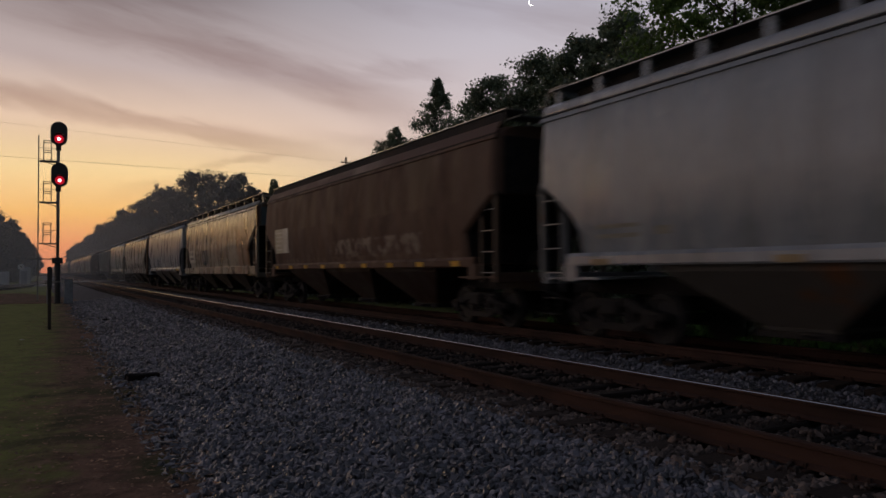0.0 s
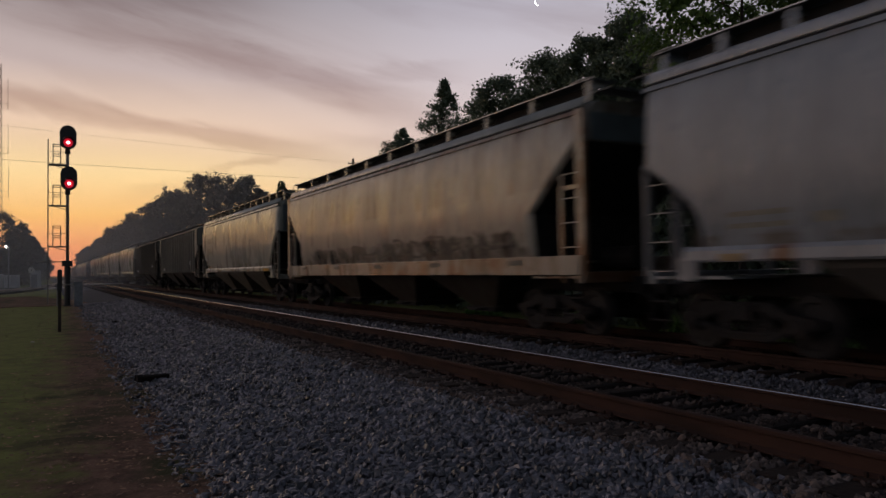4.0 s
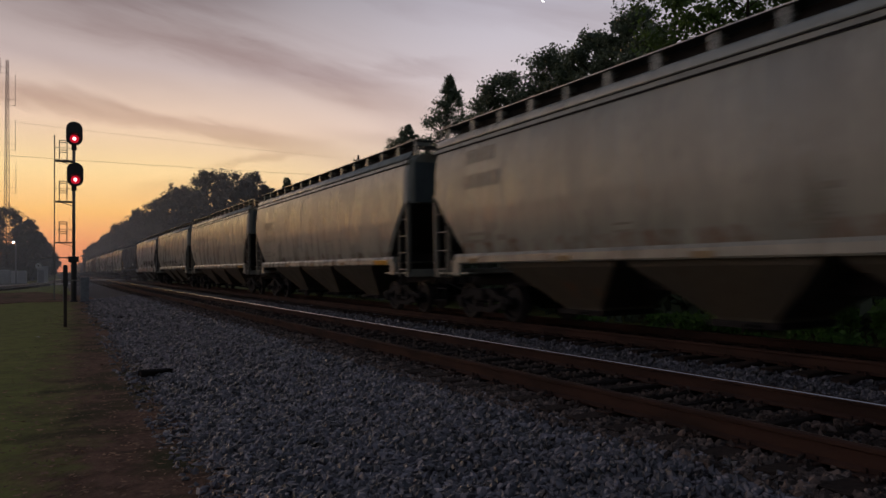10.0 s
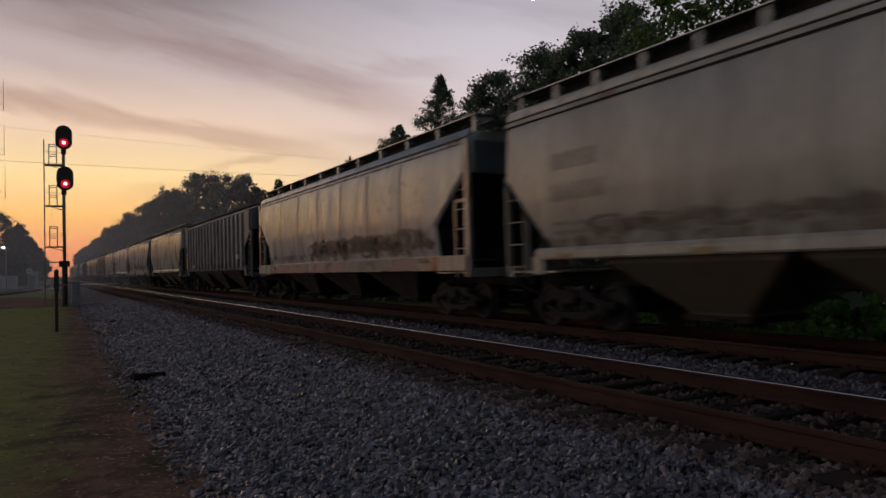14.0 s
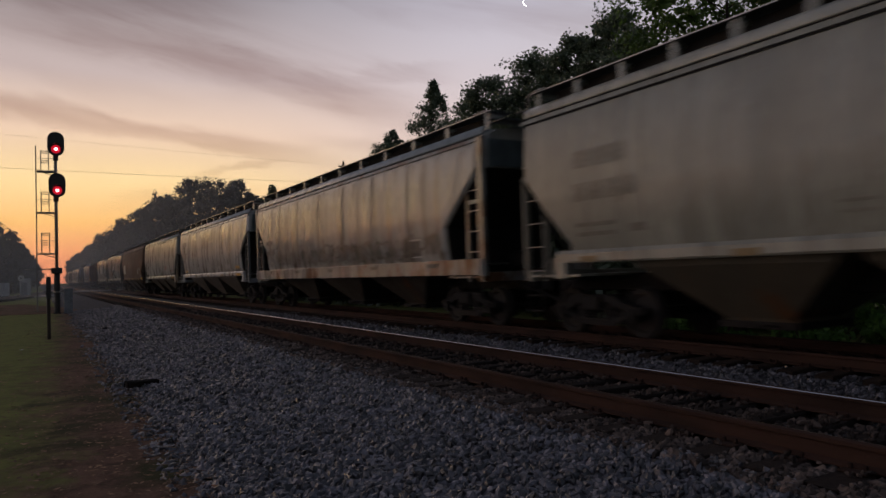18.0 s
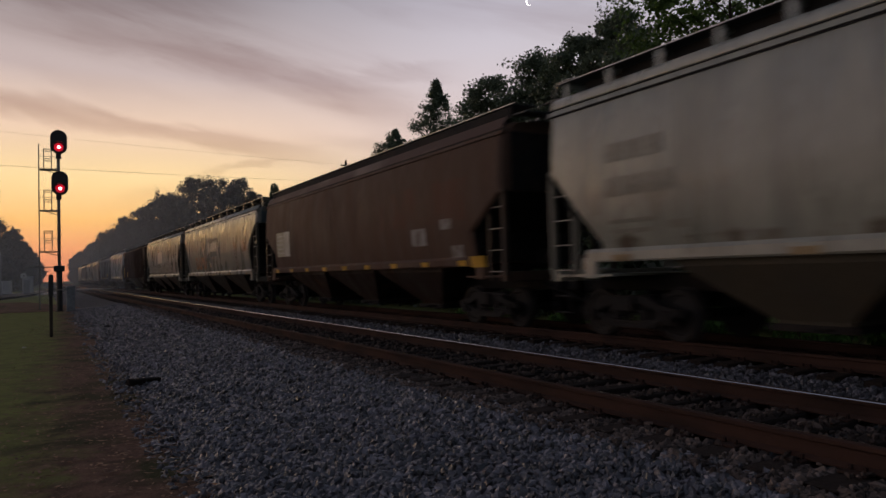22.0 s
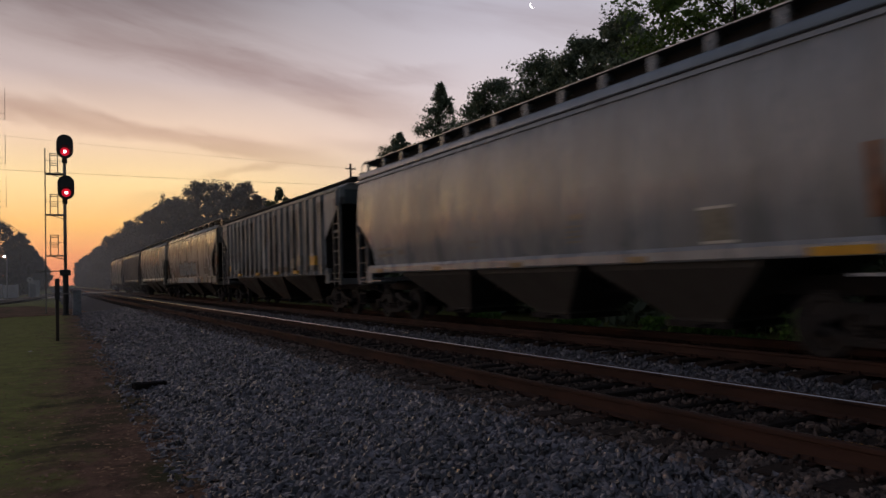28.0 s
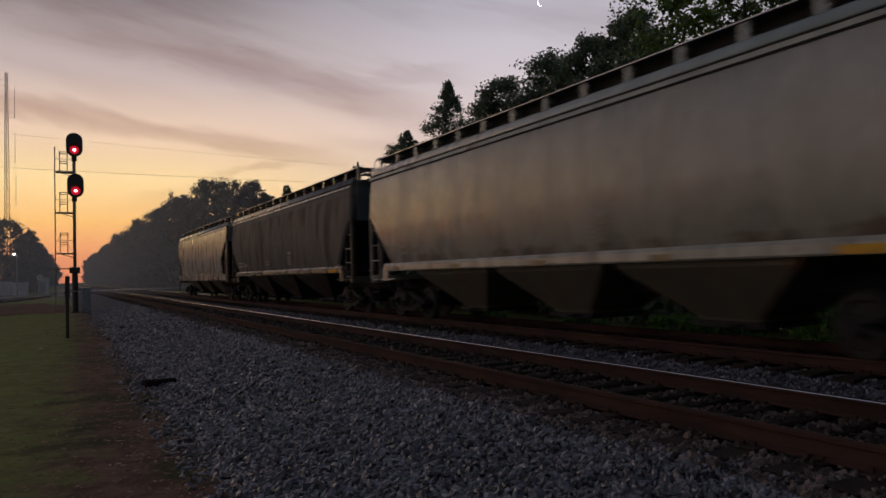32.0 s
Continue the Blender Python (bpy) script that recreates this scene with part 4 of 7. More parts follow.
def roof_gear(wagon, half, roof_paint, kind):
    """Hatch trough, running boards with their brackets, hand hoops at the ends."""
    ribbed, brown = kind == "ribbed", kind == "brown"
    le = half - 1.15
    bm = bmesh.new()
    add_box(bm, -0.36, 0.36, -le, le, 4.19, 4.37, 0.03)
    hatch = part("roof_hatch", bm, M_WALKWAY, wagon, "long trough hatch along the roof")
    bm = bmesh.new()
    add_box(bm, -0.40, 0.40, -0.02, 0.02, 4.36, 4.41)
    clamp = bpy.data.meshes.new("hatch_clamp")
    bm.to_mesh(clamp)
    bm.free()
    clamp.materials.append(M_STEEL)
    n = int(2 * le / 2.2)
    for k in range(n + 1):
        share("hatch_clamp", clamp, hatch, pose(0, -le + 2 * le * k / n, 0))
    zt = 4.40 if ribbed else 4.60 if brown else 4.62
    x0, x1 = (0.55, 1.02) if ribbed else (0.62, 1.20)
    for s in (-1, 1):
        bm = bmesh.new()
        add_box(bm, min(s * x0, s * x1), max(s * x0, s * x1), -half + 0.72, half - 0.72, zt - 0.02, zt, 0.004)
        board = part("running_board", bm, M_WALKWAY, wagon, "metal grating walkway on the roof")
        bm = bmesh.new()
        add_box(bm, s * (x1 + 0.006) - 0.005, s * (x1 + 0.006) + 0.005, -half + 0.72, half - 0.72, zt - 0.010, zt + 0.008)
        part("edge_strip", bm, M_EDGE if not ribbed else M_WALKWAY, board, "worn bright edge of the walkway")
        if not ribbed:
            # dark strip added behind the brackets to stand in for the shaded gap
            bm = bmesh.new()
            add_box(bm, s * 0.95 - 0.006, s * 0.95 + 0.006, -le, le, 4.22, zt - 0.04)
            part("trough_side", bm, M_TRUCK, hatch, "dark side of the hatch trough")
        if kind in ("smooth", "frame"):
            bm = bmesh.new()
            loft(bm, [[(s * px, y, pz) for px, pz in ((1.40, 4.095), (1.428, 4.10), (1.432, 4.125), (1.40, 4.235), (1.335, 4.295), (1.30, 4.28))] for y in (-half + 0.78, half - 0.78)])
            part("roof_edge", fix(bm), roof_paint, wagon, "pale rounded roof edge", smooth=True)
        if brown:
            # dusty sloping roof edge, and a dark strip above it
            bm = bmesh.new()
            loft(bm, [[(s * px, y, pz) for px, pz in ((1.425, 4.085), (1.43, 4.10), (1.31, 4.335), (1.30, 4.32))] for y in (-half + 0.8, half - 0.8)])
            part("roof_edge", fix(bm), M_DUSTY, wagon, "dusty pale-brown roof edge")
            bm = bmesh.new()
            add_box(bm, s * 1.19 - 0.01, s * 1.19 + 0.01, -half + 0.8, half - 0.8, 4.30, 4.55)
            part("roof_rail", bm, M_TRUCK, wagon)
        if ribbed or brown:
            continue
        n = max(9, round(2 * (half - 0.9) / (1.65 if wagon["wide_brackets"] else 1.14)))
        bm = bmesh.new()
        add_box(bm, min(s * 1.13, s * 1.17), max(s * 1.13, s * 1.17), -0.055, 0.055, 4.2, 4.60)
        add_box(bm, min(s * 0.7, s * 1.13), max(s * 0.7, s * 1.13), -0.012, 0.012, 4.50, 4.585)
        me = bpy.data.meshes.new("bracket")
        fix(bm).to_mesh(me)
        bm.free()
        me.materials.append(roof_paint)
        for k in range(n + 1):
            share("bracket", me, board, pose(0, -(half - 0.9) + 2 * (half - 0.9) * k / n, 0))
    for e in (-1, 1):
        bm = bmesh.new()
        add_box(bm, -1.2, 1.2, min(e * (half - 0.72), e * (half - 0.25)), max(e * (half - 0.72), e * (half - 0.25)), 4.34, 4.37)
        part("end_walkway", bm, M_WALKWAY, wagon)
        if ribbed or brown:
            continue
        for s in (-1, 1):
            bm = bmesh.new()
            y0 = e * (half - 0.78)
            pts = [(y0 - e * 0.45, 4.62), (y0 - e * 0.2, 4.635), (y0 - e * 0.05, 4.62), (y0 + e * 0.05, 4.56), (y0 + e * 0.10, 4.46), (y0 + e * 0.11, 4.28)]
            for (ya, za), (yb, zb) in zip(pts, pts[1:]):
                add_rod(bm, (s * 1.26, ya, za), (s * 1.26, yb, zb), 0.016, 6)
            part("hand_hoop", bm, M_RUNG, wagon, "bent pale handrail at the roof end")


def stroke(name, wagon, material, pts, thick, ribbed=False, proud=0.009, label="", parent=None):
    """One sprayed line along the side through the points (y, z)."""
    bm = bmesh.new()
    prev, n = None, len(pts) - 1
    for i, (y, z) in enumerate(pts):
        j0, j1 = pts[max(0, i - 1)], pts[min(n, i + 1)]
        d = Vector((j1[0] - j0[0], j1[1] - j0[1]))
        d = d.normalized() if d.length else Vector((1, 0))
        o = Vector((-d.y, d.x)) * thick * (0.75 + 0.25 * math.sin(i * 1.3)) / 2
        cur = [bm.verts.new((-(side_x(max(1.33, zz), ribbed) + proud), yy, zz)) for yy, zz in ((y + o.x, z + o.y), (y - o.x, z - o.y))]
        if prev:
            bm.faces.new((prev[0], prev[1], cur[1], cur[0]))
        prev = cur
    return part(name, bm, material, parent or wagon, label)


def scribble(wagon, material, y0, y1, z0, z1, seed, strokes=9, thick=0.09, proud=0.009, label="sprayed stroke of paint, unreadable"):
    """Loops and slants of sprayed paint along the side, each stroke a part."""
    g = random.Random(seed)
    w = (y1 - y0) / strokes
    for k in range(strokes):
        yc = y0 + w * (k + 0.5)
        rx, rz = w * g.uniform(0.4, 0.7), (z1 - z0) * g.uniform(0.32, 0.5)
        zc = (z0 + z1) / 2 + g.uniform(-0.1, 0.1)
        a0, turn = g.uniform(0, 6.28), g.choice((-1, 1)) * g.uniform(2.6, 6.4)
        tilt, n = g.uniform(-0.5, 0.5), 16
        pts = []
        for i in range(n + 1):
            a = a0 + turn * i / n
            u = math.copysign(abs(math.cos(a)) ** 0.7, math.cos(a))
            v = math.copysign(abs(math.sin(a)) ** 0.7, math.sin(a))
            pts.append((yc + rx * (u + tilt * v) * (1 - 0.3 * i / n), min(3.85, max(1.55, zc + rz * v))))
        stroke("spray_stroke", wagon, material, pts, thick, False, proud + 0.0006 * k, label)


def painted_letters(wagon, fill, outline, y0, y1, z0, z1, seed, n, label):
    """Fat unreadable shapes with a dark outline, a lighter body and a slanting cut."""
    g = random.Random(seed)
    w = (y1 - y0) / n
    for k in range(n):
        yc = y0 + w * (k + 0.5)
        lo, hi = z0 + g.uniform(-0.04, 0.08), z1 - g.uniform(0.0, 0.25)
        pts, m = [], 28
        slant = g.uniform(-0.25, 0.25)
        waist = g.uniform(0.45, 0.95)
        for i in range(m):
            a = 6.2832 * i / m
            u = math.copysign(abs(math.cos(a)) ** 0.55, math.cos(a))
            v = math.copysign(abs(math.sin(a)) ** 0.55, math.sin(a))
            u *= waist + (1 - waist) * abs(v) ** 1.5 + 0.08 * math.sin(3 * a + k * 2.1)
            pts.append((u + slant * v, v))
        ob = None
        for j, (grow, proud, material) in enumerate(((0.055, 0.006, outline), (-0.03, 0.009, fill))):
            bm = bmesh.new()
            pr = proud + 0.0007 * (k % 4)
            q = [(yc + (w * 0.50 + grow) * u, min(3.85, max(1.55, (lo + hi) / 2 + ((hi - lo) / 2 + grow) * v))) for u, v in pts]
            c = bm.verts.new((-(side_x((lo + hi) / 2) + pr), yc, (lo + hi) / 2))
            mid = [bm.verts.new((-(side_x((z + (lo + hi) / 2) / 2) + pr), (y + yc) / 2, (z + (lo + hi) / 2) / 2)) for y, z in q]
            rim = [bm.verts.new((-(side_x(z) + pr), y, z)) for y, z in q]
            for i in range(m):
                i2 = (i + 1) % m
                bm.faces.new((c, mid[i], mid[i2]))
                bm.faces.new((mid[i], rim[i], rim[i2], mid[i2]))
            ob = part("painted_letter", bm, material, wagon, label) if j == 0 else part("letter_fill", bm, material, ob)
        stroke("letter_cut", wagon, outline, [(yc + w * g.uniform(-0.25, 0.25), lo + 0.2), (yc + w * g.uniform(-0.2, 0.2), (lo + hi) / 2), (yc + w * g.uniform(-0.3, 0.3), hi - 0.15)], 0.07, False, 0.0135, parent=ob.parent)


M_LETTER = mat("faded_lettering", (0.20, 0.188, 0.155), 0.4, second=(0.29, 0.27, 0.215), scale=11, spread=(0.4, 0.6))
M_SIGN = mat("pale_panel", (0.62, 0.58, 0.50), 0.6, second=(0.50, 0.46, 0.38), scale=3)
M_NOTICE = mat("worn_notice_paint", (0.50, 0.46, 0.34), 0.6, second=(0.38, 0.34, 0.25), scale=4)
M_PANEL = mat("faded_cream_panel", (0.70, 0.60, 0.48), 0.45, second=(0.60, 0.49, 0.38), scale=2)
M_YELLOW = mat("yellow_reflector", (0.75, 0.42, 0.06), 0.35, second=(0.6, 0.34, 0.05), scale=9)
M_WHITE = mat("white_reflector", (0.75, 0.72, 0.66), 0.4, second=(0.6, 0.57, 0.5), scale=9)
M_RUST = mat("rust_patch", (0.30, 0.12, 0.04), 0.85, second=(0.17, 0.07, 0.03), scale=3, bump=0.4)
M_FADED = mat("faded_reflector", (0.40, 0.29, 0.15), 0.5, second=(0.30, 0.23, 0.14), scale=9)
M_FADED_RED = mat("faded_red_paint", (0.34, 0.17, 0.12), 0.6, second=(0.36, 0.27, 0.21), scale=6, spread=(0.45, 0.6))
M_SEAM = mat("rust_stained_seam", (0.15, 0.105, 0.075), 0.7, second=(0.26, 0.225, 0.18), scale=2.5, stretch=(1, 1, 0.4), spread=(0.4, 0.62))
M_SPRAY_PINK = mat("pink_spray_paint", (0.36, 0.22, 0.18), 0.6, second=(0.30, 0.24, 0.20), scale=1.6, stains=(0.16, 0.10, 0.08), stain_scale=2.4)
M_SPRAY_GREEN = mat("green_spray_paint", (0.20, 0.21, 0.14), 0.6, second=(0.29, 0.25, 0.20), scale=1.6, stains=(0.12, 0.10, 0.08), stain_scale=2.4)
M_SPRAY_DULL = mat("dull_silver_spray_paint", (0.37, 0.335, 0.275), 0.5, second=(0.27, 0.235, 0.185), scale=3)
M_DULL_SIGN = mat("dirty_pale_panel", (0.30, 0.28, 0.265), 0.7, second=(0.17, 0.135, 0.115), scale=5, spread=(0.42, 0.6))
M_SPRAY_DARK = mat("dark_spray_paint", (0.10, 0.085, 0.075), 0.6, second=(0.20, 0.17, 0.14), scale=4)
M_SPRAY_BLUE = mat("pale_blue_spray_paint", (0.31, 0.385, 0.42), 0.5, second=(0.22, 0.28, 0.31), scale=3, stains=(0.16, 0.13, 0.11), stain_scale=2.0, stain_cut=(0.52, 0.62))
M_SPRAY_GREY = mat("faded_grey_spray_paint", (0.14, 0.122, 0.105), 0.6, second=(0.23, 0.20, 0.165), scale=4)
M_SPRAY_ORANGE = mat("orange_spray_paint", (0.50, 0.20, 0.05), 0.55, second=(0.38, 0.15, 0.05), scale=4)
M_SPRAY_TAN = mat("silver_spray_paint", (0.58, 0.54, 0.47), 0.4, second=(0.44, 0.40, 0.34), scale=3)

CREAM, TAN, GREY, BROWN = (0.405, 0.396, 0.325), (0.375, 0.33, 0.25), (0.295, 0.315, 0.34), (0.120, 0.066, 0.045)
# kind, paint, rust, what is on it, label; from the wagon that leads at 0 s to the last one
FLEET = [
    ("smooth", "grey", GREY, 0.12, "lines", "light-grey covered hopper wagon with curved sides"),
    ("brown", "brown", BROWN, 0.1, "panel", "dark-brown covered hopper wagon with a pale panel and yellow reflectors"),
    ("frame", "rusty_tan", TAN, 0.62, "rust sign scribble", "rust-streaked tan covered hopper wagon with a pale sign"),
    ("smooth", "grey", GREY, 0.15, "lines", "grey covered hopper wagon with curved sides"),
    ("frame", "beige", (0.43, 0.39, 0.32), 0.3, "dark_low", "beige covered hopper wagon with dark spray paint and a pale frame"),
    ("smooth", "cream", CREAM, 0.12, "text", "cream covered hopper wagon with faded lettering"),
    ("ribbed", "taupe", (0.26, 0.243, 0.20), 0.15, "dots", "taupe covered hopper wagon with upright ribs"),
    ("ribbed", "umber", (0.125, 0.108, 0.085), 0.2, "dots", "dull grey-brown covered hopper wagon with upright ribs"),
    ("smooth", "cream", CREAM, 0.08, "gloss text", "cream covered hopper wagon with pale upright streaks"),
    ("smooth", "cream", CREAM, 0.1, "text", "cream covered hopper wagon with faded lettering"),
    ("smooth", "sand", (0.415, 0.375, 0.29), 0.1, "text", "sand-coloured covered hopper wagon with faded lettering"),
    ("smooth", "cream", CREAM, 0.12, "text", "cream covered hopper wagon with faded lettering and a grey sprayed band"),
    ("frame", "white", (0.50, 0.49, 0.45), 0.15, "dark_low", "off-white covered hopper wagon with dark spray paint along its foot"),
    ("ribbed", "weathered", (0.29, 0.30, 0.31), 0.06, "dots rustribs", "grey covered hopper wagon with rust-stained upright ribs"),
    ("smooth", "cream", CREAM, 0.08, "text", "cream covered hopper wagon with faded lettering"),
    ("frame", "white", (0.50, 0.49, 0.45), 0.12, "dark_low", "off-white covered hopper wagon with pale frame and dark spray paint"),
    ("smooth", "chalk", (0.56, 0.55, 0.52), 0.06, "lines", "pale-grey covered hopper wagon with small dark placards"),
    ("smooth", "cream", CREAM, 0.1, "text redmark", "cream covered hopper wagon with a small red mark"),
    ("brown", "brown", BROWN, 0.12, "panel", "dark-brown covered hopper wagon with a pale panel and yellow reflectors"),
    ("smooth", "rusty_tan", (0.255, 0.238, 0.19), 0.5, "rust panel2", "rust-blotched tan covered hopper wagon with a pale panel"),
    ("smooth", "rusty_tan", (0.32, 0.29, 0.23), 0.55, "rust panel2 silver", "rust-blotched tan covered hopper wagon with silver spray paint"),
    ("ribbed", "maroon", (0.10, 0.052, 0.040), 0.3, "post", "dark-maroon covered hopper wagon with upright ribs and a yellow post"),
    ("smooth", "grey", GREY, 0.1, "lines", "light-grey covered hopper wagon with curved sides"),
    ("ribbed", "chalky", (0.40, 0.405, 0.395), 0.15, "dots yellow", "grey covered hopper wagon with upright ribs and yellow marks"),
    ("frame", "beige", (0.43, 0.39, 0.32), 0.25, "blue", "beige covered hopper wagon with pale-blue spray paint"),
    ("smooth", "cream", (0.32, 0.30, 0.245), 0.08, "lines", "dull cream covered hopper wagon with curved sides"),
    ("smooth", "umber", (0.13, 0.12, 0.11), 0.3, "lines", "dingy dark-grey covered hopper wagon"),
    ("frame", "sand", (0.415, 0.375, 0.29), 0.2, "lines", "sand-coloured covered hopper wagon at the end of the train"),
]


SOOT, UMBER, ORANGE = (0.045, 0.036, 0.030), (0.13, 0.078, 0.046), (0.225, 0.115, 0.052)


def zones_of(k, half):
    """Stains, sprayed patches, and painted-in glare and sheen that set single wagons apart: y from, y to, z from, z to,
    colour, cover, scale, upright stretch.
    """
    e = end_y(1.5, half)
    runs = (-half, half, 2.6, 4.3, UMBER, 0.34, 2.2, 0.12)
    foot = (-half, half, 1.3, 1.8, (0.14, 0.105, 0.075), 0.5, 1.6, 0.5)
    table = {
        # wagon 1: its last, olive zone paints in the upper side's sheen
        1: [(-e, e, 1.3, 4.2, (0.070, 0.036, 0.026), 0.5, 0.9, 0.5), (-5.5, 1.0, 1.5, 2.3, (0.24, 0.19, 0.155), 0.42, 2.6, 0.8), (-e, e, 1.3, 1.8, (0.15, 0.10, 0.07), 0.5, 2.2, 0.6), (-e, e, 2.6, 4.2, (0.13, 0.085, 0.055), 0.4, 0.8, 0.4)],
        2: [runs, (1.5, 3.4, 1.5, 2.5, (0.085, 0.085, 0.095), 0.95, 1.8, 0.6), (3.5, 5.4, 1.5, 2.4, (0.12, 0.09, 0.07), 0.75, 1.8, 0.6), (-3.6, 1.6, 1.7, 3.1, ORANGE, 0.42, 2.4, 0.8), (-3.0, 0.5, 1.5, 2.5, UMBER, 0.5, 2.6, 0.9), (-e - 0.5, -4.6, 1.4, 3.3, ORANGE, 0.9, 1.5, 0.5),
            (-half, -e + 1.5, 2.2, 4.3, UMBER, 0.6, 1.1, 0.3), (4.2, 4.6, 1.7, 4.2, (0.11, 0.055, 0.03), 1.0, 2.0, 0.12)],
        4: [runs, (-e, e - 1.0, 1.35, 2.1, SOOT, 0.62, 1.9, 0.8), foot],
        # wagon 8: two pale zones paint glare streaks into the colour
        8: [(5.6, 6.0, 2.0, 3.9, (0.50, 0.47, 0.41), 0.75, 2.0, 0.1), (3.9, 4.2, 2.2, 3.9, (0.50, 0.47, 0.41), 0.7, 2.0, 0.1), (-half, half, 1.3, 1.9, (0.22, 0.14, 0.10), 0.45, 1.8, 0.7)],
        9: [foot],
        11: [(-4.0, 5.7, 1.62, 2.05, (0.13, 0.105, 0.085), 0.80, 1.9, 0.9), foot],
        12: [(-7.2, 2.0, 1.6, 2.25, SOOT, 0.9, 1.9, 0.9), (2.0, e, 1.5, 1.9, SOOT, 0.4, 1.9, 0.9), (-e, e, 1.4, 1.9, (0.17, 0.11, 0.085), 0.5, 2.2, 0.8), (-e, -e + 4, 2.6, 3.6, SOOT, 0.22, 2.6, 0.8)],
        13: [(5.35, 5.75, 1.3, 4.0, (0.075, 0.035, 0.024), 1.25, 2.0, 0.1), (2.0, 2.45, 1.3, 4.0, (0.20, 0.075, 0.03), 1.3, 2.0, 0.1), (-half, half, 1.3, 4.0, (0.15, 0.14, 0.125), 0.42, 1.8, 0.35), foot],
        15: [(-7.0, e - 1, 1.5, 2.2, (0.12, 0.105, 0.09), 0.7, 1.7, 0.9), (-half, half, 1.5, 4.0, (0.20, 0.165, 0.125), 0.42, 2.0, 0.05), foot],
        16: [(-half, half, 1.5, 4.0, (0.20, 0.165, 0.125), 0.42, 2.6, 0.06), foot],
        17: [foot],
        18: [(-e, -e + 5, 2.2, 3.4, (0.13, 0.06, 0.04), 0.5, 1.2, 0.5)],
        19: [(-5.5, -4.4, 2.4, 2.95, ORANGE, 0.85, 2.2, 0.8), (-7.3, -5.9, 2.25, 3.0, ORANGE, 0.9, 1.7, 0.8), (-5.8, -4.7, 1.45, 2.1, UMBER, 0.85, 2.2, 0.7), (-7.5, -6.2, 3.35, 3.9, UMBER, 0.7, 1.8, 0.5),
             (-3.3, -2.4, 2.35, 2.85, UMBER, 0.7, 2.4, 0.7), (2.2, 2.95, 2.1, 3.5, ORANGE, 0.8, 2.2, 0.25), (4.0, 4.7, 2.5, 3.1, UMBER, 0.85, 2.2, 0.5), (5.6, 6.9, 1.6, 2.7, UMBER, 0.6, 2.2, 0.5),
             (1.6, 4.9, 1.5, 2.45, ORANGE, 0.62, 1.8, 0.7), (0.1, 1.1, 1.6, 2.1, UMBER, 0.75, 2.2, 0.6), runs],
        20: [runs, (-6.6, -4.6, 1.5, 2.5, ORANGE, 0.7, 1.7, 0.5), (-4.4, -3.4, 2.9, 3.9, UMBER, 0.75, 1.6, 0.3), (0.6, 4.0, 2.7, 3.7, ORANGE, 0.5, 1.7, 0.4), (-7.0, -6.0, 2.6, 3.9, UMBER, 0.5, 1.6, 0.3), foot],
        21: [(6.0, half, 2.0, 4.2, (0.22, 0.07, 0.03), 0.8, 1.5, 0.6), (-half, half, 1.3, 3.9, (0.05, 0.026, 0.02), 0.5, 2.0, 0.2)],
        23: [(-half, half, 1.3, 3.9, (0.10, 0.09, 0.08), 0.45, 2.4, 0.12), foot],
        24: [(-4.0, 3.9, 1.3, 2.6, (0.17, 0.11, 0.07), 0.55, 1.6, 0.8), (3.2, 6.2, 1.3, 2.35, (0.15, 0.085, 0.05), 0.86, 1.7, 0.7), (-half, half, 3.0, 4.0, UMBER, 0.3, 2.6, 0.1), (-half, half, 1.5, 4.0, (0.18, 0.14, 0.10), 0.42, 2.6, 0.07)],
        26: [(-half, half, 1.3, 3.9, SOOT, 0.4, 1.6, 0.2)],
        27: [runs, foot],
    }
    return table.get(k, [foot] if k % 2 else [])


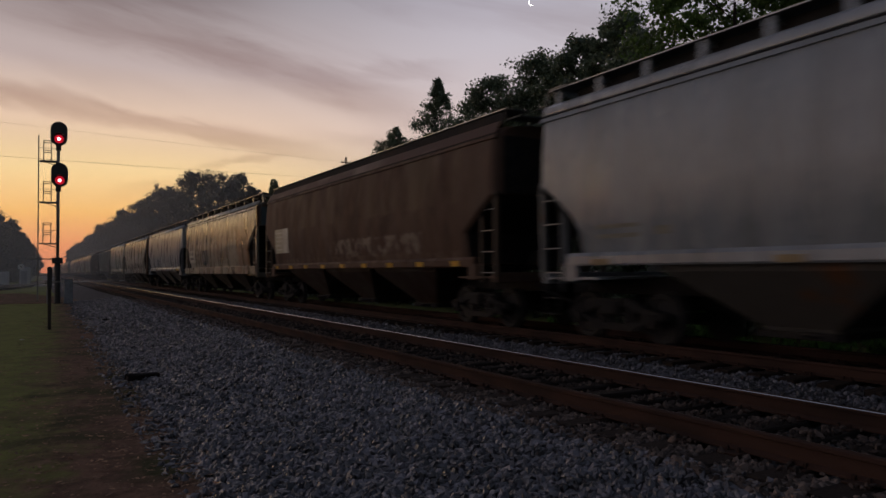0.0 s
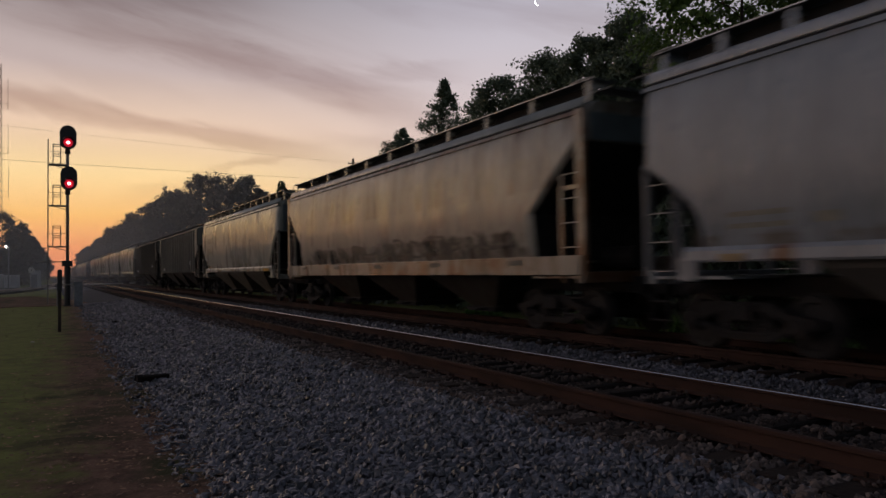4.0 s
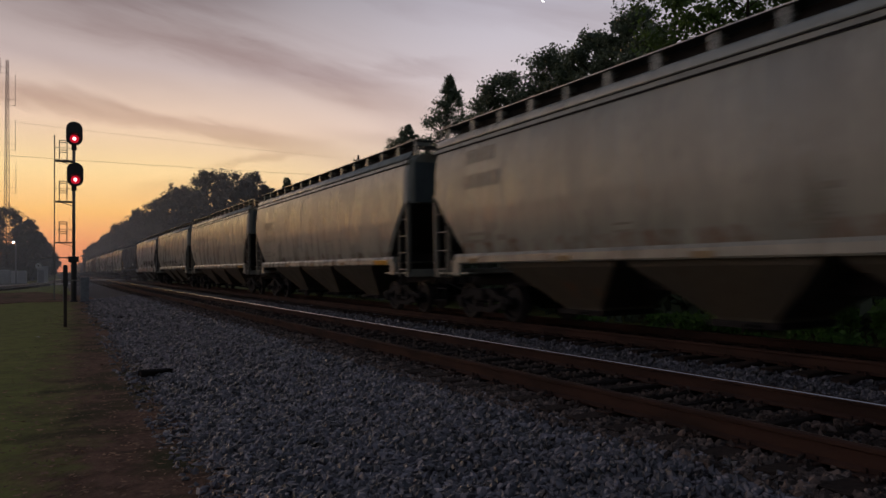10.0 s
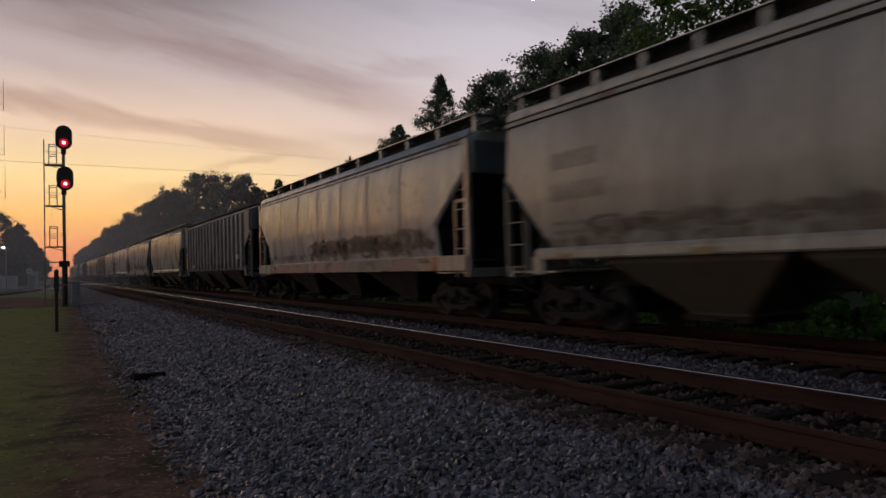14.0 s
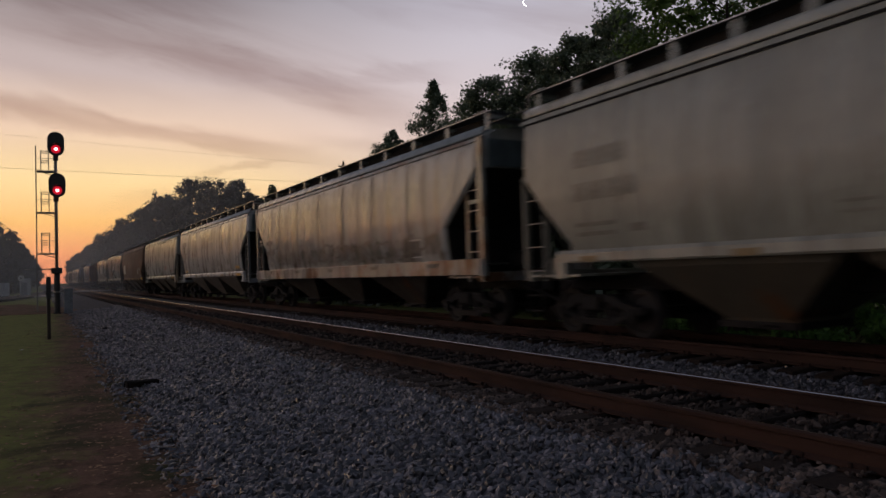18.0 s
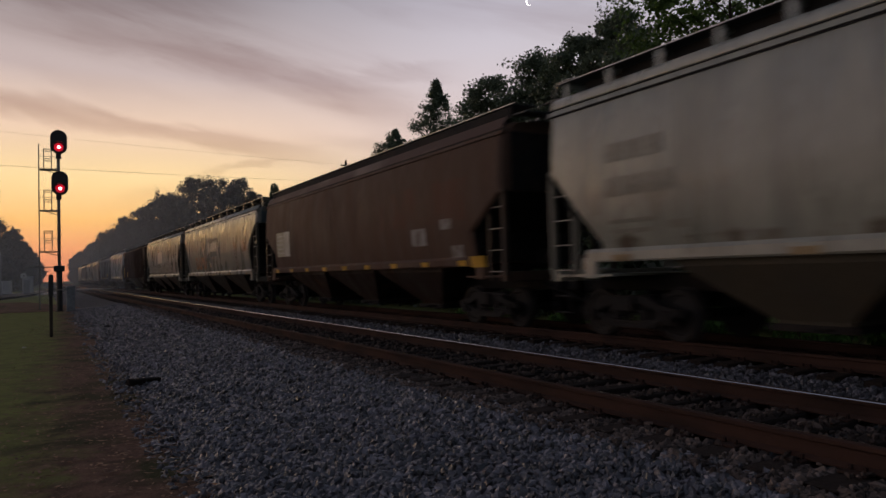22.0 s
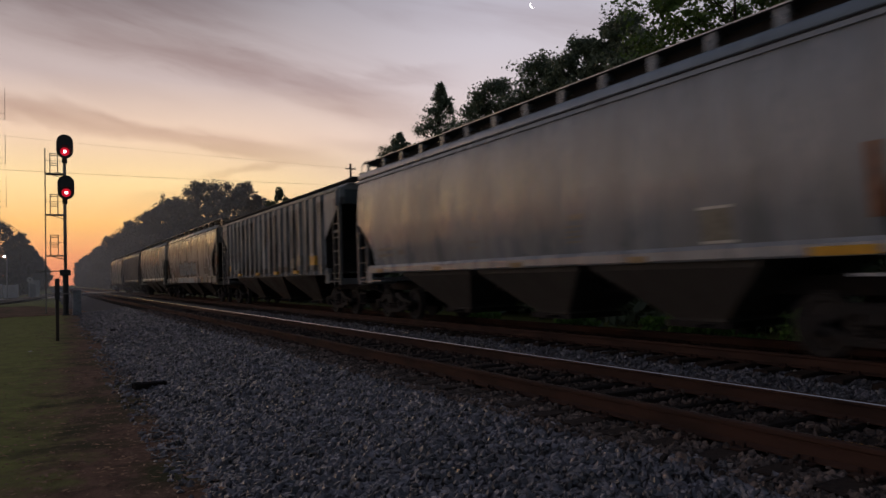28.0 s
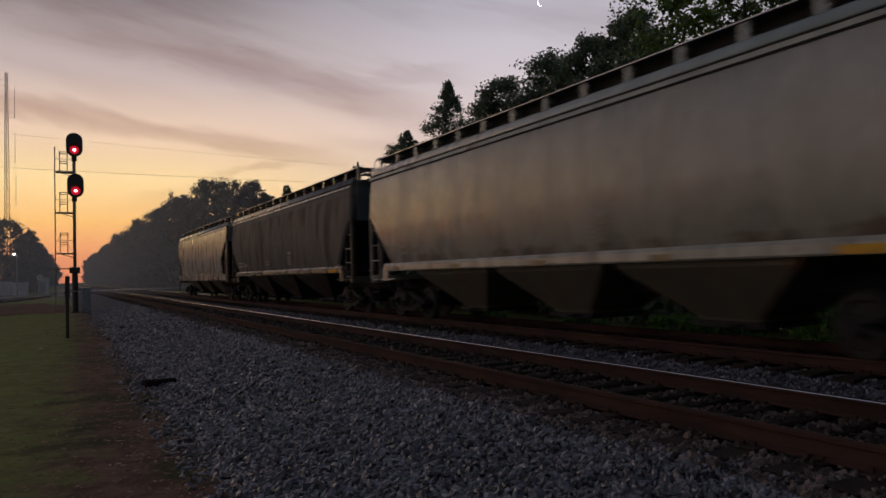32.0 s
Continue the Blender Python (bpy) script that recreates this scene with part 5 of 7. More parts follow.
def build_wagon(k, kind, paint_name, colour, rust, extras, label):
    y0, y1 = GAPS[k], GAPS[k + 1]
    half = (y1 - y0) / 2
    g = random.Random(100 + k)
    END_FORM["top"], END_FORM["low"], END_FORM["tuck"], END_FORM["arch"] = END_OF_WAGON.get(k, END_OF_KIND[kind])
    slope_top = END_FORM["top"]
    ribbed = kind == "ribbed"
    wagon = thing("hopper_wagon", label, "freight wagon", "wagons of the freight train", at=(FAR_X, (y0 + y1) / 2, 0))
    wagon["wide_brackets"] = k in (2, 4, 12, 15, 16, 19, 20, 24, 27)
    rust_colour = (0.23, 0.10, 0.04) if rust > 0.35 else (0.15, 0.075, 0.035)
    zones = zones_of(k, half)
    matt = dict(rough=0.62, spec=0.22) if kind == "brown" or k in (21, 26) else dict(rough=0.45, spec=0.3) if ribbed else {}
    paint = car_paint(paint_name + ("_of_wagon_%d" % k if zones else ""), colour, rust * 0.6, rust_colour, 0.55 if colour[0] > 0.2 else 0.3, zones=zones, **matt)
    pale = car_paint("sill_" + paint_name + ("_worn" if kind == "frame" else ""), tuple(min(0.55, c * (0.72 if kind == "frame" else 1.05)) for c in colour), 0.75 if kind == "frame" else 0.42, grime=0.5)
    shaded_end = mat("slate_end_shade", (0.125, 0.15, 0.155), 0.5, second=(0.09, 0.108, 0.11), scale=2)
    body = part("body", body_shell(half, ribbed), paint, wagon, smooth=False)
    for p in body.data.polygons:
        p.use_smooth = abs(p.normal.y) < 0.6
    # upright slate end sheets, darkened in colour as the side away from the glow
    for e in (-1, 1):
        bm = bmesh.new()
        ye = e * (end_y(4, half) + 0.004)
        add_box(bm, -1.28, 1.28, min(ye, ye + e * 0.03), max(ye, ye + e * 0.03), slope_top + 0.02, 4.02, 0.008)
        part("end_sheet", bm, shaded_end if kind != "brown" else M_TRUCK, wagon, "dark slate end sheet" if kind != "brown" else "grimy black end sheet")
    # slope sheets below them: grime and the end's shade in one near-black colour
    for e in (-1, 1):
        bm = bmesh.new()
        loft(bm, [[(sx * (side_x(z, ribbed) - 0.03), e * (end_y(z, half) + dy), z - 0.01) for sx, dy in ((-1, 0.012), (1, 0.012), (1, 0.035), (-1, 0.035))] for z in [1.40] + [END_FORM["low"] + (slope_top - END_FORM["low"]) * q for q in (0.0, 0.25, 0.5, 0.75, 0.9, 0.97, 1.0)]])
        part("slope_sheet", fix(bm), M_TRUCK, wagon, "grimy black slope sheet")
    # rolled eave along both sides
    for s in (-1, 1):
        bm = bmesh.new()
        le = end_y(4, half) - 0.02
        if ribbed:
            add_box(bm, min(s * 1.40, s * 1.52), max(s * 1.40, s * 1.52), -le, le, 4.00, 4.09, 0.012)
        else:
            loft(bm, [[(s * (side_x(z) + o), y, z) for z, o in ((3.965, 0.0), (3.97, 0.03), (4.045, 0.035), (4.06, 0.0), (4.06, -0.1), (3.965, -0.1))] for y in (-le, le)])
        eave = part("eave", fix(bm), pale if not ribbed and kind != "brown" else paint, wagon, "rolled roof edge")
        if not ribbed:
            # thin proud strips, dark in colour for the shade inside the grooves
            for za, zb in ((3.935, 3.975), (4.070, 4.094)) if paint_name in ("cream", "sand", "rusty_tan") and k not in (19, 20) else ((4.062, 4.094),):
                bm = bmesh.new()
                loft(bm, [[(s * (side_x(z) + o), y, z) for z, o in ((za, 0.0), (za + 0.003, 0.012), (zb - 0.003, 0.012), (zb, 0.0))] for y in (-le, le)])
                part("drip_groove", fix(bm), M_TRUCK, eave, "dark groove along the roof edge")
    if ribbed:
        n = 17 if k == 13 else 19
        me = {}
        for s in (-1, 1):
            bm = bmesh.new()
            loft(bm, [[(s * 1.46, -0.07, z), (s * 1.575, -0.045, z), (s * 1.575, 0.045, z), (s * 1.46, 0.07, z)] for z in (1.34, 3.99)])
            me[s] = bpy.data.meshes.new("rib")
            fix(bm).to_mesh(me[s])
            bm.free()
            me[s].materials.append(paint)
            span = end_y(1.5, half) - 0.1
            for i in range(n):
                share("rib", me[s], wagon, pose(0, -span + 2 * span * i / (n - 1), 0))
            for e in (-1, 1):
                bm = bmesh.new()
                y = e * (end_y(slope_top, half) - 0.1)
                add_box(bm, s * 1.52 - 0.05, s * 1.52 + 0.05, y - 0.05, y + 0.05, slope_top - 0.05, 3.99)
                part("end_rib", bm, paint, wagon)
    else:
        # weld seams of the side sheets
        bm = bmesh.new()
        wide = 0.05 if k in (12, 15, 16, 24) else 0.02
        on_side(bm, -wide, wide, 1.53, 3.9, half, False, 0.003, 1, 10)
        seam = bpy.data.meshes.new("weld_seam")
        bm.to_mesh(seam)
        bm.free()
        seam.materials.append(M_SEAM if k in (12, 15, 16, 24) else paint)
        for i in range(1, 7):
            share("weld_seam", seam, wagon, pose(0, -half + 1.9 + (2 * half - 3.8) * i / 7, 0))
    # hoppers get a fraction of the body colour: underside shade put into paint
    hopper_chutes(wagon, half, car_paint("shaded_under_" + paint_name, tuple(c * q for c, q in zip(colour, (0.10, 0.085, 0.075) if kind == "frame" else (0.15, 0.125, 0.105) if ribbed else (0.30, 0.255, 0.215))), 0.4, grime=0.55, rough=0.45, spec=0.35), 3)
    # end fittings get half the body colour: shade at the ends put into paint
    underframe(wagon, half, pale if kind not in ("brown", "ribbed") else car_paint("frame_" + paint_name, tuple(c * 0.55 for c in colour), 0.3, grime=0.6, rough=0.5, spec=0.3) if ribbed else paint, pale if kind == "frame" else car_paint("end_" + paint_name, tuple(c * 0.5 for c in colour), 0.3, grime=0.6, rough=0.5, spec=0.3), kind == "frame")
    bogies(wagon, half)
    # roof edge and brackets: lighter paint stands in for sky light on them
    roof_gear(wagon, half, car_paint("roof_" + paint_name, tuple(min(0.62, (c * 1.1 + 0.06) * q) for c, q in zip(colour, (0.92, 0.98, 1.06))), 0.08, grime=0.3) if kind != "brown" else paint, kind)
    decorate(wagon, k, half, kind, extras, g)
    return wagon


def plate_set(name, wagon, spots, material, half, ribbed, label="", proud=0.006):
    for y, z, w, h in spots:
        bm = bmesh.new()
        on_side(bm, y - w / 2, y + w / 2, z - h / 2, z + h / 2, half, ribbed, proud, 2, 3)
        part(name, fix(bm), material, wagon, label)


def decorate(wagon, k, half, kind, extras, g):
    ribbed = kind == "ribbed"
    ends = end_y(1.5, half)
    if "panel" in extras.split():
        plate_set("pale_panel", wagon, [(6.43, 2.38, 0.98, 0.92)], M_NOTICE, half, False, "pale rectangular panel with worn lines")
        plate_set("pale_panel", wagon, [(5.63, 2.38, 0.60, 0.92)], M_SIGN, half, False, "plain pale rectangular panel")
        plate_set("notice_line", wagon, [(6.43, 2.38 + 0.16 * i, 0.75, 0.05) for i in (-2, -1, 0, 1, 2)], M_SPRAY_TAN, half, False, "unreadable worn line of writing", 0.009)
        spots = [(y, 1.38, 0.34, 0.12) for y in np.linspace(-ends + 0.5, ends - 0.4, 9)]
        plate_set("reflector", wagon, spots[::2], M_YELLOW, half, False, "yellow reflective strip", 0.09)
        plate_set("reflector", wagon, spots[1::2], M_YELLOW, half, False, "yellow reflective strip", 0.09)
    elif not ribbed:
        spots = [(y, 1.36, 0.4, 0.1) for y in np.linspace(-ends + 0.6, ends - 0.6, 5)]
        plate_set("reflector", wagon, spots, M_FADED if kind != "frame" else M_LETTER, half, ribbed, "faded reflective strip", 0.095 if kind != "frame" else 0.16)
    if kind == "smooth" and k not in (19, 20):
        plate_set("reflector", wagon, [(-ends + 0.55, 1.37, 0.85, 0.11)], M_YELLOW, half, False, "yellow reflective strip", 0.1)
    if k in (3, 8, 15, 24):
        y, z = {3: (-4.52, 1.78), 8: (-4.75, 1.94), 15: (-5.77, 1.80), 24: (-5.62, 1.79)}[k]
        plate_set("placard", wagon, [(y, z, 0.44, 0.36)], M_SPRAY_DARK, half, False, "dark square placard between two pale bars")
        plate_set("placard_rim", wagon, [(y, z + 0.21, 0.5, 0.03), (y, z - 0.21, 0.5, 0.03)], M_WHITE, half, False, "pale bar of the placard")
    if k == 17:
        plate_set("red_mark", wagon, [(-3.13, 1.97, 0.6, 0.14), (-5.92, 1.83, 0.7, 0.10), (-5.2, 1.95, 0.35, 0.08)], M_FADED_RED, half, False, "faded red mark")
    if k == 10:
        plate_set("red_mark", wagon, [(4.77, 2.19, 0.22, 0.2)], M_FADED_RED, half, False, "small faded orange mark")
    if k == 12:
        for i, (ya, yb) in enumerate(((2.2, 5.9), (-1.6, 1.9), (-4.6, -1.8), (-6.2, -4.8))):
            bm = bmesh.new()
            add_box(bm, -1.556, -1.551, ya, yb, 1.15, 1.44)
            part("sill_paint", bm, (M_SPRAY_PINK, M_SPRAY_PINK, M_SPRAY_GREEN, M_SPRAY_PINK)[i], wagon, "faded spray paint over the deep sill")
    if k == 20:
        plate_set("pale_panel", wagon, [(0.55, 2.80, 2.2, 0.85)], M_PANEL, half, False, "faded pale panel")
    if "text" in extras or "lines" in extras:
        up = 0.6 if k == 8 else 0.0
        rows = [(half - 2.85, 3.06 + up, 1.25, 0.30), (half - 2.95, 2.50 + up, 1.5, 0.31)] if "text" in extras else []
        rows += [(half - 2.75, 1.94 - 0.16 * i, 0.95, 0.07) for i in range(2)] + [(half - 3.7, 1.83, 0.36, 0.13)]
        rows += [(-1.85, 2.15, 0.42, 0.10)] + [(-1.75, 1.99 - 0.09 * i, 0.5 - 0.1 * (i % 2), 0.035) for i in range(4)]
        rows += [(1.6, 1.9 - 0.12 * i, 0.4, 0.04) for i in range(2)]
        for y, z, w, h in rows:
            n = 4 if h > 0.305 else 3 if h > 0.2 else max(1, min(3, round(w / (h * 5))))
            cuts = [(i + (g.uniform(-0.2, 0.2) if 0 < i < n else 0)) / n for i in range(n + 1)]
            for u, v in zip(cuts, cuts[1:]):
                if (v - u) * w < 0.08:
                    continue
                bm = bmesh.new()
                on_side(bm, y - w / 2 + u * w, y - w / 2 + v * w - h * 0.22, z - h / 2, z + h / 2, half, False, 0.008, 2, 2)
                part("lettering", fix(bm), M_LETTER, wagon)
    if k == 2:
        plate_set("pale_panel", wagon, [(6.1, 2.12, 1.6, 0.72)], M_SIGN, half, False, "faded pale panel")
        plate_set("marking", wagon, [(6.5, 2.3, 0.3, 0.2), (5.9, 2.28, 0.35, 0.22), (6.1, 2.0, 1.1, 0.14)], M_SPRAY_GREY, half, False, "unreadable dark marking", 0.009)
        scribble(wagon, M_SPRAY_DARK, 1.5, 5.2, 1.58, 2.4, 60, 8, 0.08, label="dark spray-painted stroke")
    if "dark_low" in extras:
        scribble(wagon, M_SPRAY_DARK if k != 15 else M_SPRAY_GREY, -ends + 1.0, 2.0, 1.6, 2.15, 50 + k, 9, 0.10, label="dark spray-painted stroke")
    if k == 11:
        scribble(wagon, M_SPRAY_GREY, -3.6, 5.5, 1.66, 2.0, 58, 14, 0.09, label="dark spray-painted stroke")
    if k == 16:
        plate_set("placard", wagon, [(y, 2.0, 0.28, 0.30) for y in (-4.66, -2.66, 0.4, 3.0)], M_LETTER, half, False, "small dark square placard")
        plate_set("reflector", wagon, [(-6.45, 1.72, 0.8, 0.12)], M_YELLOW, half, False, "long yellow reflective strip")
    if k == 6:
        plate_set("placard", wagon, [(-5.7, 1.8, 0.5, 0.34)], M_LETTER, half, True, "small dark placard", 0.012)
    if k == 18:
        for y, z, w, h in ((3.02, 2.29, 0.5, 0.24), (4.37, 2.05, 0.75, 0.42), (2.61, 1.62, 0.5, 0.34)):
            plate_set("pale_panel", wagon, [(-half + y, z, w, h)], M_DULL_SIGN, half, False, "small dirty pale panel")
        plate_set("reflector", wagon, [(-half + 1.75, 1.40, 0.5, 0.24)], M_YELLOW, half, False, "large yellow reflector block", 0.095)
    if k == 19:
        plate_set("emblem_bar", wagon, [(0.16, 3.20, 2.3, 0.13)], M_SPRAY_DARK, half, False, "faded dark emblem bar", 0.004)
        plate_set("emblem_block", wagon, [(1.0, 2.80, 0.30, 0.50), (0.42, 2.82, 0.34, 0.46), (-0.12, 2.84, 0.34, 0.42), (-0.70, 2.88, 0.38, 0.34)],
                  M_SPRAY_TAN, half, False, "pale emblem block", 0.009)
        plate_set("emblem_panel", wagon, [(-0.33, 2.44, 1.4, 0.25)], mat("faded_teal_paint", (0.075, 0.095, 0.10), 0.6, second=(0.12, 0.125, 0.115), scale=4), half, False, "faded dark-teal emblem panel", 0.006)
        plate_set("emblem_line", wagon, [(-0.07, 2.22, 1.26, 0.05)], M_FADED_RED, half, False, "thin faded red line", 0.006)
        scribble(wagon, M_SPRAY_ORANGE, 1.8, 4.8, 1.62, 2.4, 61, 6, 0.13, label="orange spray-painted stroke")
    if k == 20:
        painted_letters(wagon, M_SPRAY_DULL, M_SPRAY_DARK, -4.8, 6.3, 1.58, 2.36, 81, 15, "silver spray-painted letter with a dark outline, unreadable")
        scribble(wagon, M_SIGN, -4.6, 6.1, 1.6, 2.3, 82, 12, 0.045, 0.016, label="pale spray-painted stroke")
        scribble(wagon, M_SPRAY_DARK, -4.6, 6.1, 1.6, 2.3, 83, 12, 0.04, 0.02, label="dark spray-painted stroke")
    if k == 24:
        painted_letters(wagon, M_SPRAY_BLUE, M_SPRAY_DARK, -2.9, 3.3, 1.57, 2.6, 84, 7, "pale-blue spray-painted letter with a dark outline, unreadable")
        bm = bmesh.new()
        add_box(bm, -1.556, -1.551, -3.2, 3.9, 1.14, 1.46)
        part("sill_paint", bm, M_SPRAY_BLUE, wagon, "pale-blue spray paint over the deep sill")
        plate_set("placard", wagon, [(6.95, 2.53, 0.85, 0.17), (6.85, 2.13, 1.4, 0.2), (6.9, 1.86, 1.6, 0.1)], M_SPRAY_GREY, half, False, "unreadable dark marking")
    if k == 22:
        plate_set("placard", wagon, [(-4.8, 1.80, 0.52, 0.44)], M_LETTER, half, False, "dark square placard with a pale rim")
        plate_set("placard_rim", wagon, [(-4.8, 2.04, 0.56, 0.04), (-4.8, 1.56, 0.56, 0.04)], M_WHITE, half, False, "pale rim of the placard")
        plate_set("rust_strip", wagon, [(-7.0, 2.15, 0.16, 0.85)], M_RUST, half, False, "upright rusty strip")
    if k == 23:
        plate_set("reflector", wagon, [(-6.15, 1.82, 0.45, 0.32)], M_YELLOW, half, True, "yellow reflector block", 0.13)
        plate_set("placard", wagon, [(-3.9, 1.78, 0.34, 0.36), (-4.65, 1.86, 0.4, 0.36)], M_LETTER, half, True, "small dark square placard", 0.13)
    if "redmark" in extras:
        plate_set("red_mark", wagon, [(-ends + 3.4, 2.1, 0.8, 0.22)], M_FADED_RED, half, False, "small faded red mark")
    if "dots" in extras or "yellow" in extras:
        plate_set("reflector", wagon, [(-ends + 1.0, 1.95, 0.14, 0.22), (ends - 2.0, 1.6, 0.12, 0.2)], M_WHITE, half, True, "small pale plate", 0.13)
    if "yellow" in extras:
        plate_set("reflector", wagon, [(y, 1.45, 0.46, 0.12) for y in (4.45, 1.2, -1.6, -4.2)], M_YELLOW, half, True, "yellow reflective strip", 0.13)
    if k == 15:
        plate_set("marking", wagon, [(6.75, 2.54, 0.85, 0.17), (6.65, 2.15, 1.05, 0.18)], M_SPRAY_GREY, half, False, "unreadable grey marking")
        scribble(wagon, M_SPRAY_GREY, 1.8, 6.0, 1.62, 2.35, 59, 7, 0.06, label="faded spray-painted outline")
    if k == 16:
        plate_set("lettering", wagon, [(6.55, 3.36, 0.8, 0.30), (6.5, 2.66, 0.9, 0.36)], M_SPRAY_GREY, half, False, "faded dark lettering bar")
        plate_set("reflector", wagon, [(6.4, 1.72, 0.7, 0.16)], M_YELLOW, half, False, "long yellow reflective strip")
    if k in (13, 21):
        bm = bmesh.new()
        y = 7.25 if k == 13 else 7.52
        add_box(bm, -1.60, -1.50, y - 0.09, y + 0.09, 1.42, 2.46, 0.01)
        part("grab_post", bm, M_YELLOW, wagon, "yellow-painted upright post")
    if k == 21:
        plate_set("reflector", wagon, [(4.48, 1.72, 0.12, 0.46)], M_YELLOW, half, True, "upright yellow reflector", 0.13)
        plate_set("marking", wagon, [(5.9, 2.2, 0.5, 0.3)], M_LETTER, half, True, "unreadable dull marking", 0.012)
    if k == 23:
        plate_set("marking", wagon, [(6.8, 2.38, 0.36, 0.15), (6.1, 2.35, 0.3, 0.16), (5.33, 2.10, 0.5, 0.13), (4.45, 2.09, 0.6, 0.13), (4.45, 2.42, 0.35, 0.2), (5.4, 2.4, 0.4, 0.16)], M_SPRAY_DARK, half, True, "unreadable dark marking", 0.012)
        plate_set("reflector", wagon, [(6.72, 1.8, 0.46, 0.26)], M_YELLOW, half, True, "yellow reflector block", 0.012)


WAGONS = [build_wagon(k, *row) for k, row in enumerate(FLEET)]

# ---- trees ----
M_BARK = mat("bark", (0.075, 0.055, 0.042), 0.9, second=(0.04, 0.03, 0.025), scale=7, stretch=(1, 1, 0.25), bump=0.9, bump_scale=20)
M_LEAF = mat("dark_leaves", (0.165, 0.21, 0.135), 0.40, second=(0.135, 0.17, 0.105), scale=0.5, island=0.4, thin=0.35)
M_LEAF_NEAR = mat("green_leaves", (0.14, 0.225, 0.055), 0.5, second=(0.095, 0.155, 0.04), scale=0.6, island=0.4, thin=0.45)
# lighter than the other green leaves: skylight on the bushes put into colour
M_BUSH = mat("skylit_bush_leaves", (0.20, 0.36, 0.085), 0.5, second=(0.15, 0.27, 0.065), scale=0.6, island=0.4, thin=0.5)
# paler and greyer than near leaves: distance haze put into the colour
M_LEAF_FAR = mat("hazed_distant_leaves", (0.21, 0.215, 0.20), 0.6, second=(0.175, 0.18, 0.165), scale=0.2, island=0.25, thin=0.8)


def leaf_mesh(name, centres, radii, per, size, seed, flat=0.8):
    """Leaves in clumps: one lozenge each, turned at random, thicker towards the rim of a clump."""
    g = np.random.default_rng(seed)
    c = np.repeat(np.asarray(centres, float), per, 0)
    r = np.repeat(np.asarray(radii, float), per)
    n = len(c)
    d = g.normal(size=(n, 3))
    d /= np.linalg.norm(d, axis=1, keepdims=True)
    shape = np.repeat(np.exp(g.normal(size=(len(centres), 3)) * 0.30), per, 0)
    out = g.random(n) ** 0.5 * np.where(g.random(n) < 0.08, 1.3, 1.0)
    p = c + d * shape * (r * out)[:, None] * np.array([1, 1, flat])
    a = g.normal(size=(n, 3))
    a /= np.linalg.norm(a, axis=1, keepdims=True)
    b = np.cross(a, g.normal(size=(n, 3)))
    b /= np.linalg.norm(b, axis=1, keepdims=True)
    s = size * (0.5 + g.random(n))[:, None]
    quad = np.stack([p - a * s, p + b * s * 0.55, p + a * s, p - b * s * 0.55], 1)
    me = bpy.data.meshes.new(name)
    me.vertices.add(n * 4)
    me.vertices.foreach_set("co", quad.ravel())
    me.loops.add(n * 4)
    me.loops.foreach_set("vertex_index", np.arange(n * 4))
    me.polygons.add(n)
    me.polygons.foreach_set("loop_start", np.arange(n) * 4)
    me.update(calc_edges=True)
    return me


def build_tree(x, y, height, width, seed, shape="round", leaf=0.17, per=90, clumps=60, material=None, label="", category="tree", group="trees beside the line", low=0.25, base=None, taper=0.5):
    """Tapered trunk, limbs, and a crown of clumps with gaps."""
    g = random.Random(seed)
    z0 = float(ground_height(np.array(float(x)), np.array(float(y)))) - 0.05 if base is None else base
    tree = thing("tree", label, category, group, at=(x, y, z0), rz=0)
    total = height - z0
    bm = bmesh.new()
    lean = Vector((g.uniform(-0.3, 0.3), g.uniform(-0.3, 0.3), 0))
    r0 = total * 0.018
    rings = []
    for k in range(6):
        f = k / 5
        c = lean * f * f + Vector((0, 0, total * 0.86 * f))
        r = r0 * (1 - 0.82 * f) * (1.35 if k == 0 else 1)
        rings.append([c + Vector((r * math.cos(a * 0.7854), r * math.sin(a * 0.7854), 0)) for a in range(8)])
    loft(bm, rings)
    trunk = part("trunk", fix(bm), M_BARK, tree)
    cs, rs = [], []
    bm = bmesh.new()
    for k in range(clumps):
        f = low + (1 - low) * ((k + g.random()) / clumps) ** (0.55 if shape == "cone" else 1.0)
        if shape == "cone":
            span = min(width / 2, 0.03 + taper * total * (1 - f))
        else:
            u = (f - low) / (1 - low)
            span = width / 2 * max(0.15, math.sqrt(max(0.0, 1 - (1.75 * u - 0.75) ** 2 if u > 0.43 else 1 - (1.2 - 1.2 * u / 0.43) ** 2 * 0.5)))
        a = g.random() * 6.283
        q = span * math.sqrt(g.uniform(0.12, 1.0)) * (g.uniform(0.75, 1.25) if shape == "cone" else 1.0)
        c = Vector((q * math.cos(a), q * math.sin(a), total * f * 0.97))
        cs.append(c)
        rs.append((width * 0.10 if shape != "cone" else 0.16 + 0.2 * span) * g.uniform(0.5, 1.5))
        if k % 3 == 0:
            s = lean * 0.5 + Vector((0, 0, max(total * 0.15, c.z - q * 0.75)))
            add_rod(bm, s, c, r0 * 0.28 * (1.25 - f), 5, r0 * 0.08)
    part("branchwork", bm, M_BARK, tree)
    me = leaf_mesh("crown", cs, rs, per, leaf, seed)
    me.materials.append(material or M_LEAF)
    crown = new("crown", me)
    crown.parent = tree
    return tree


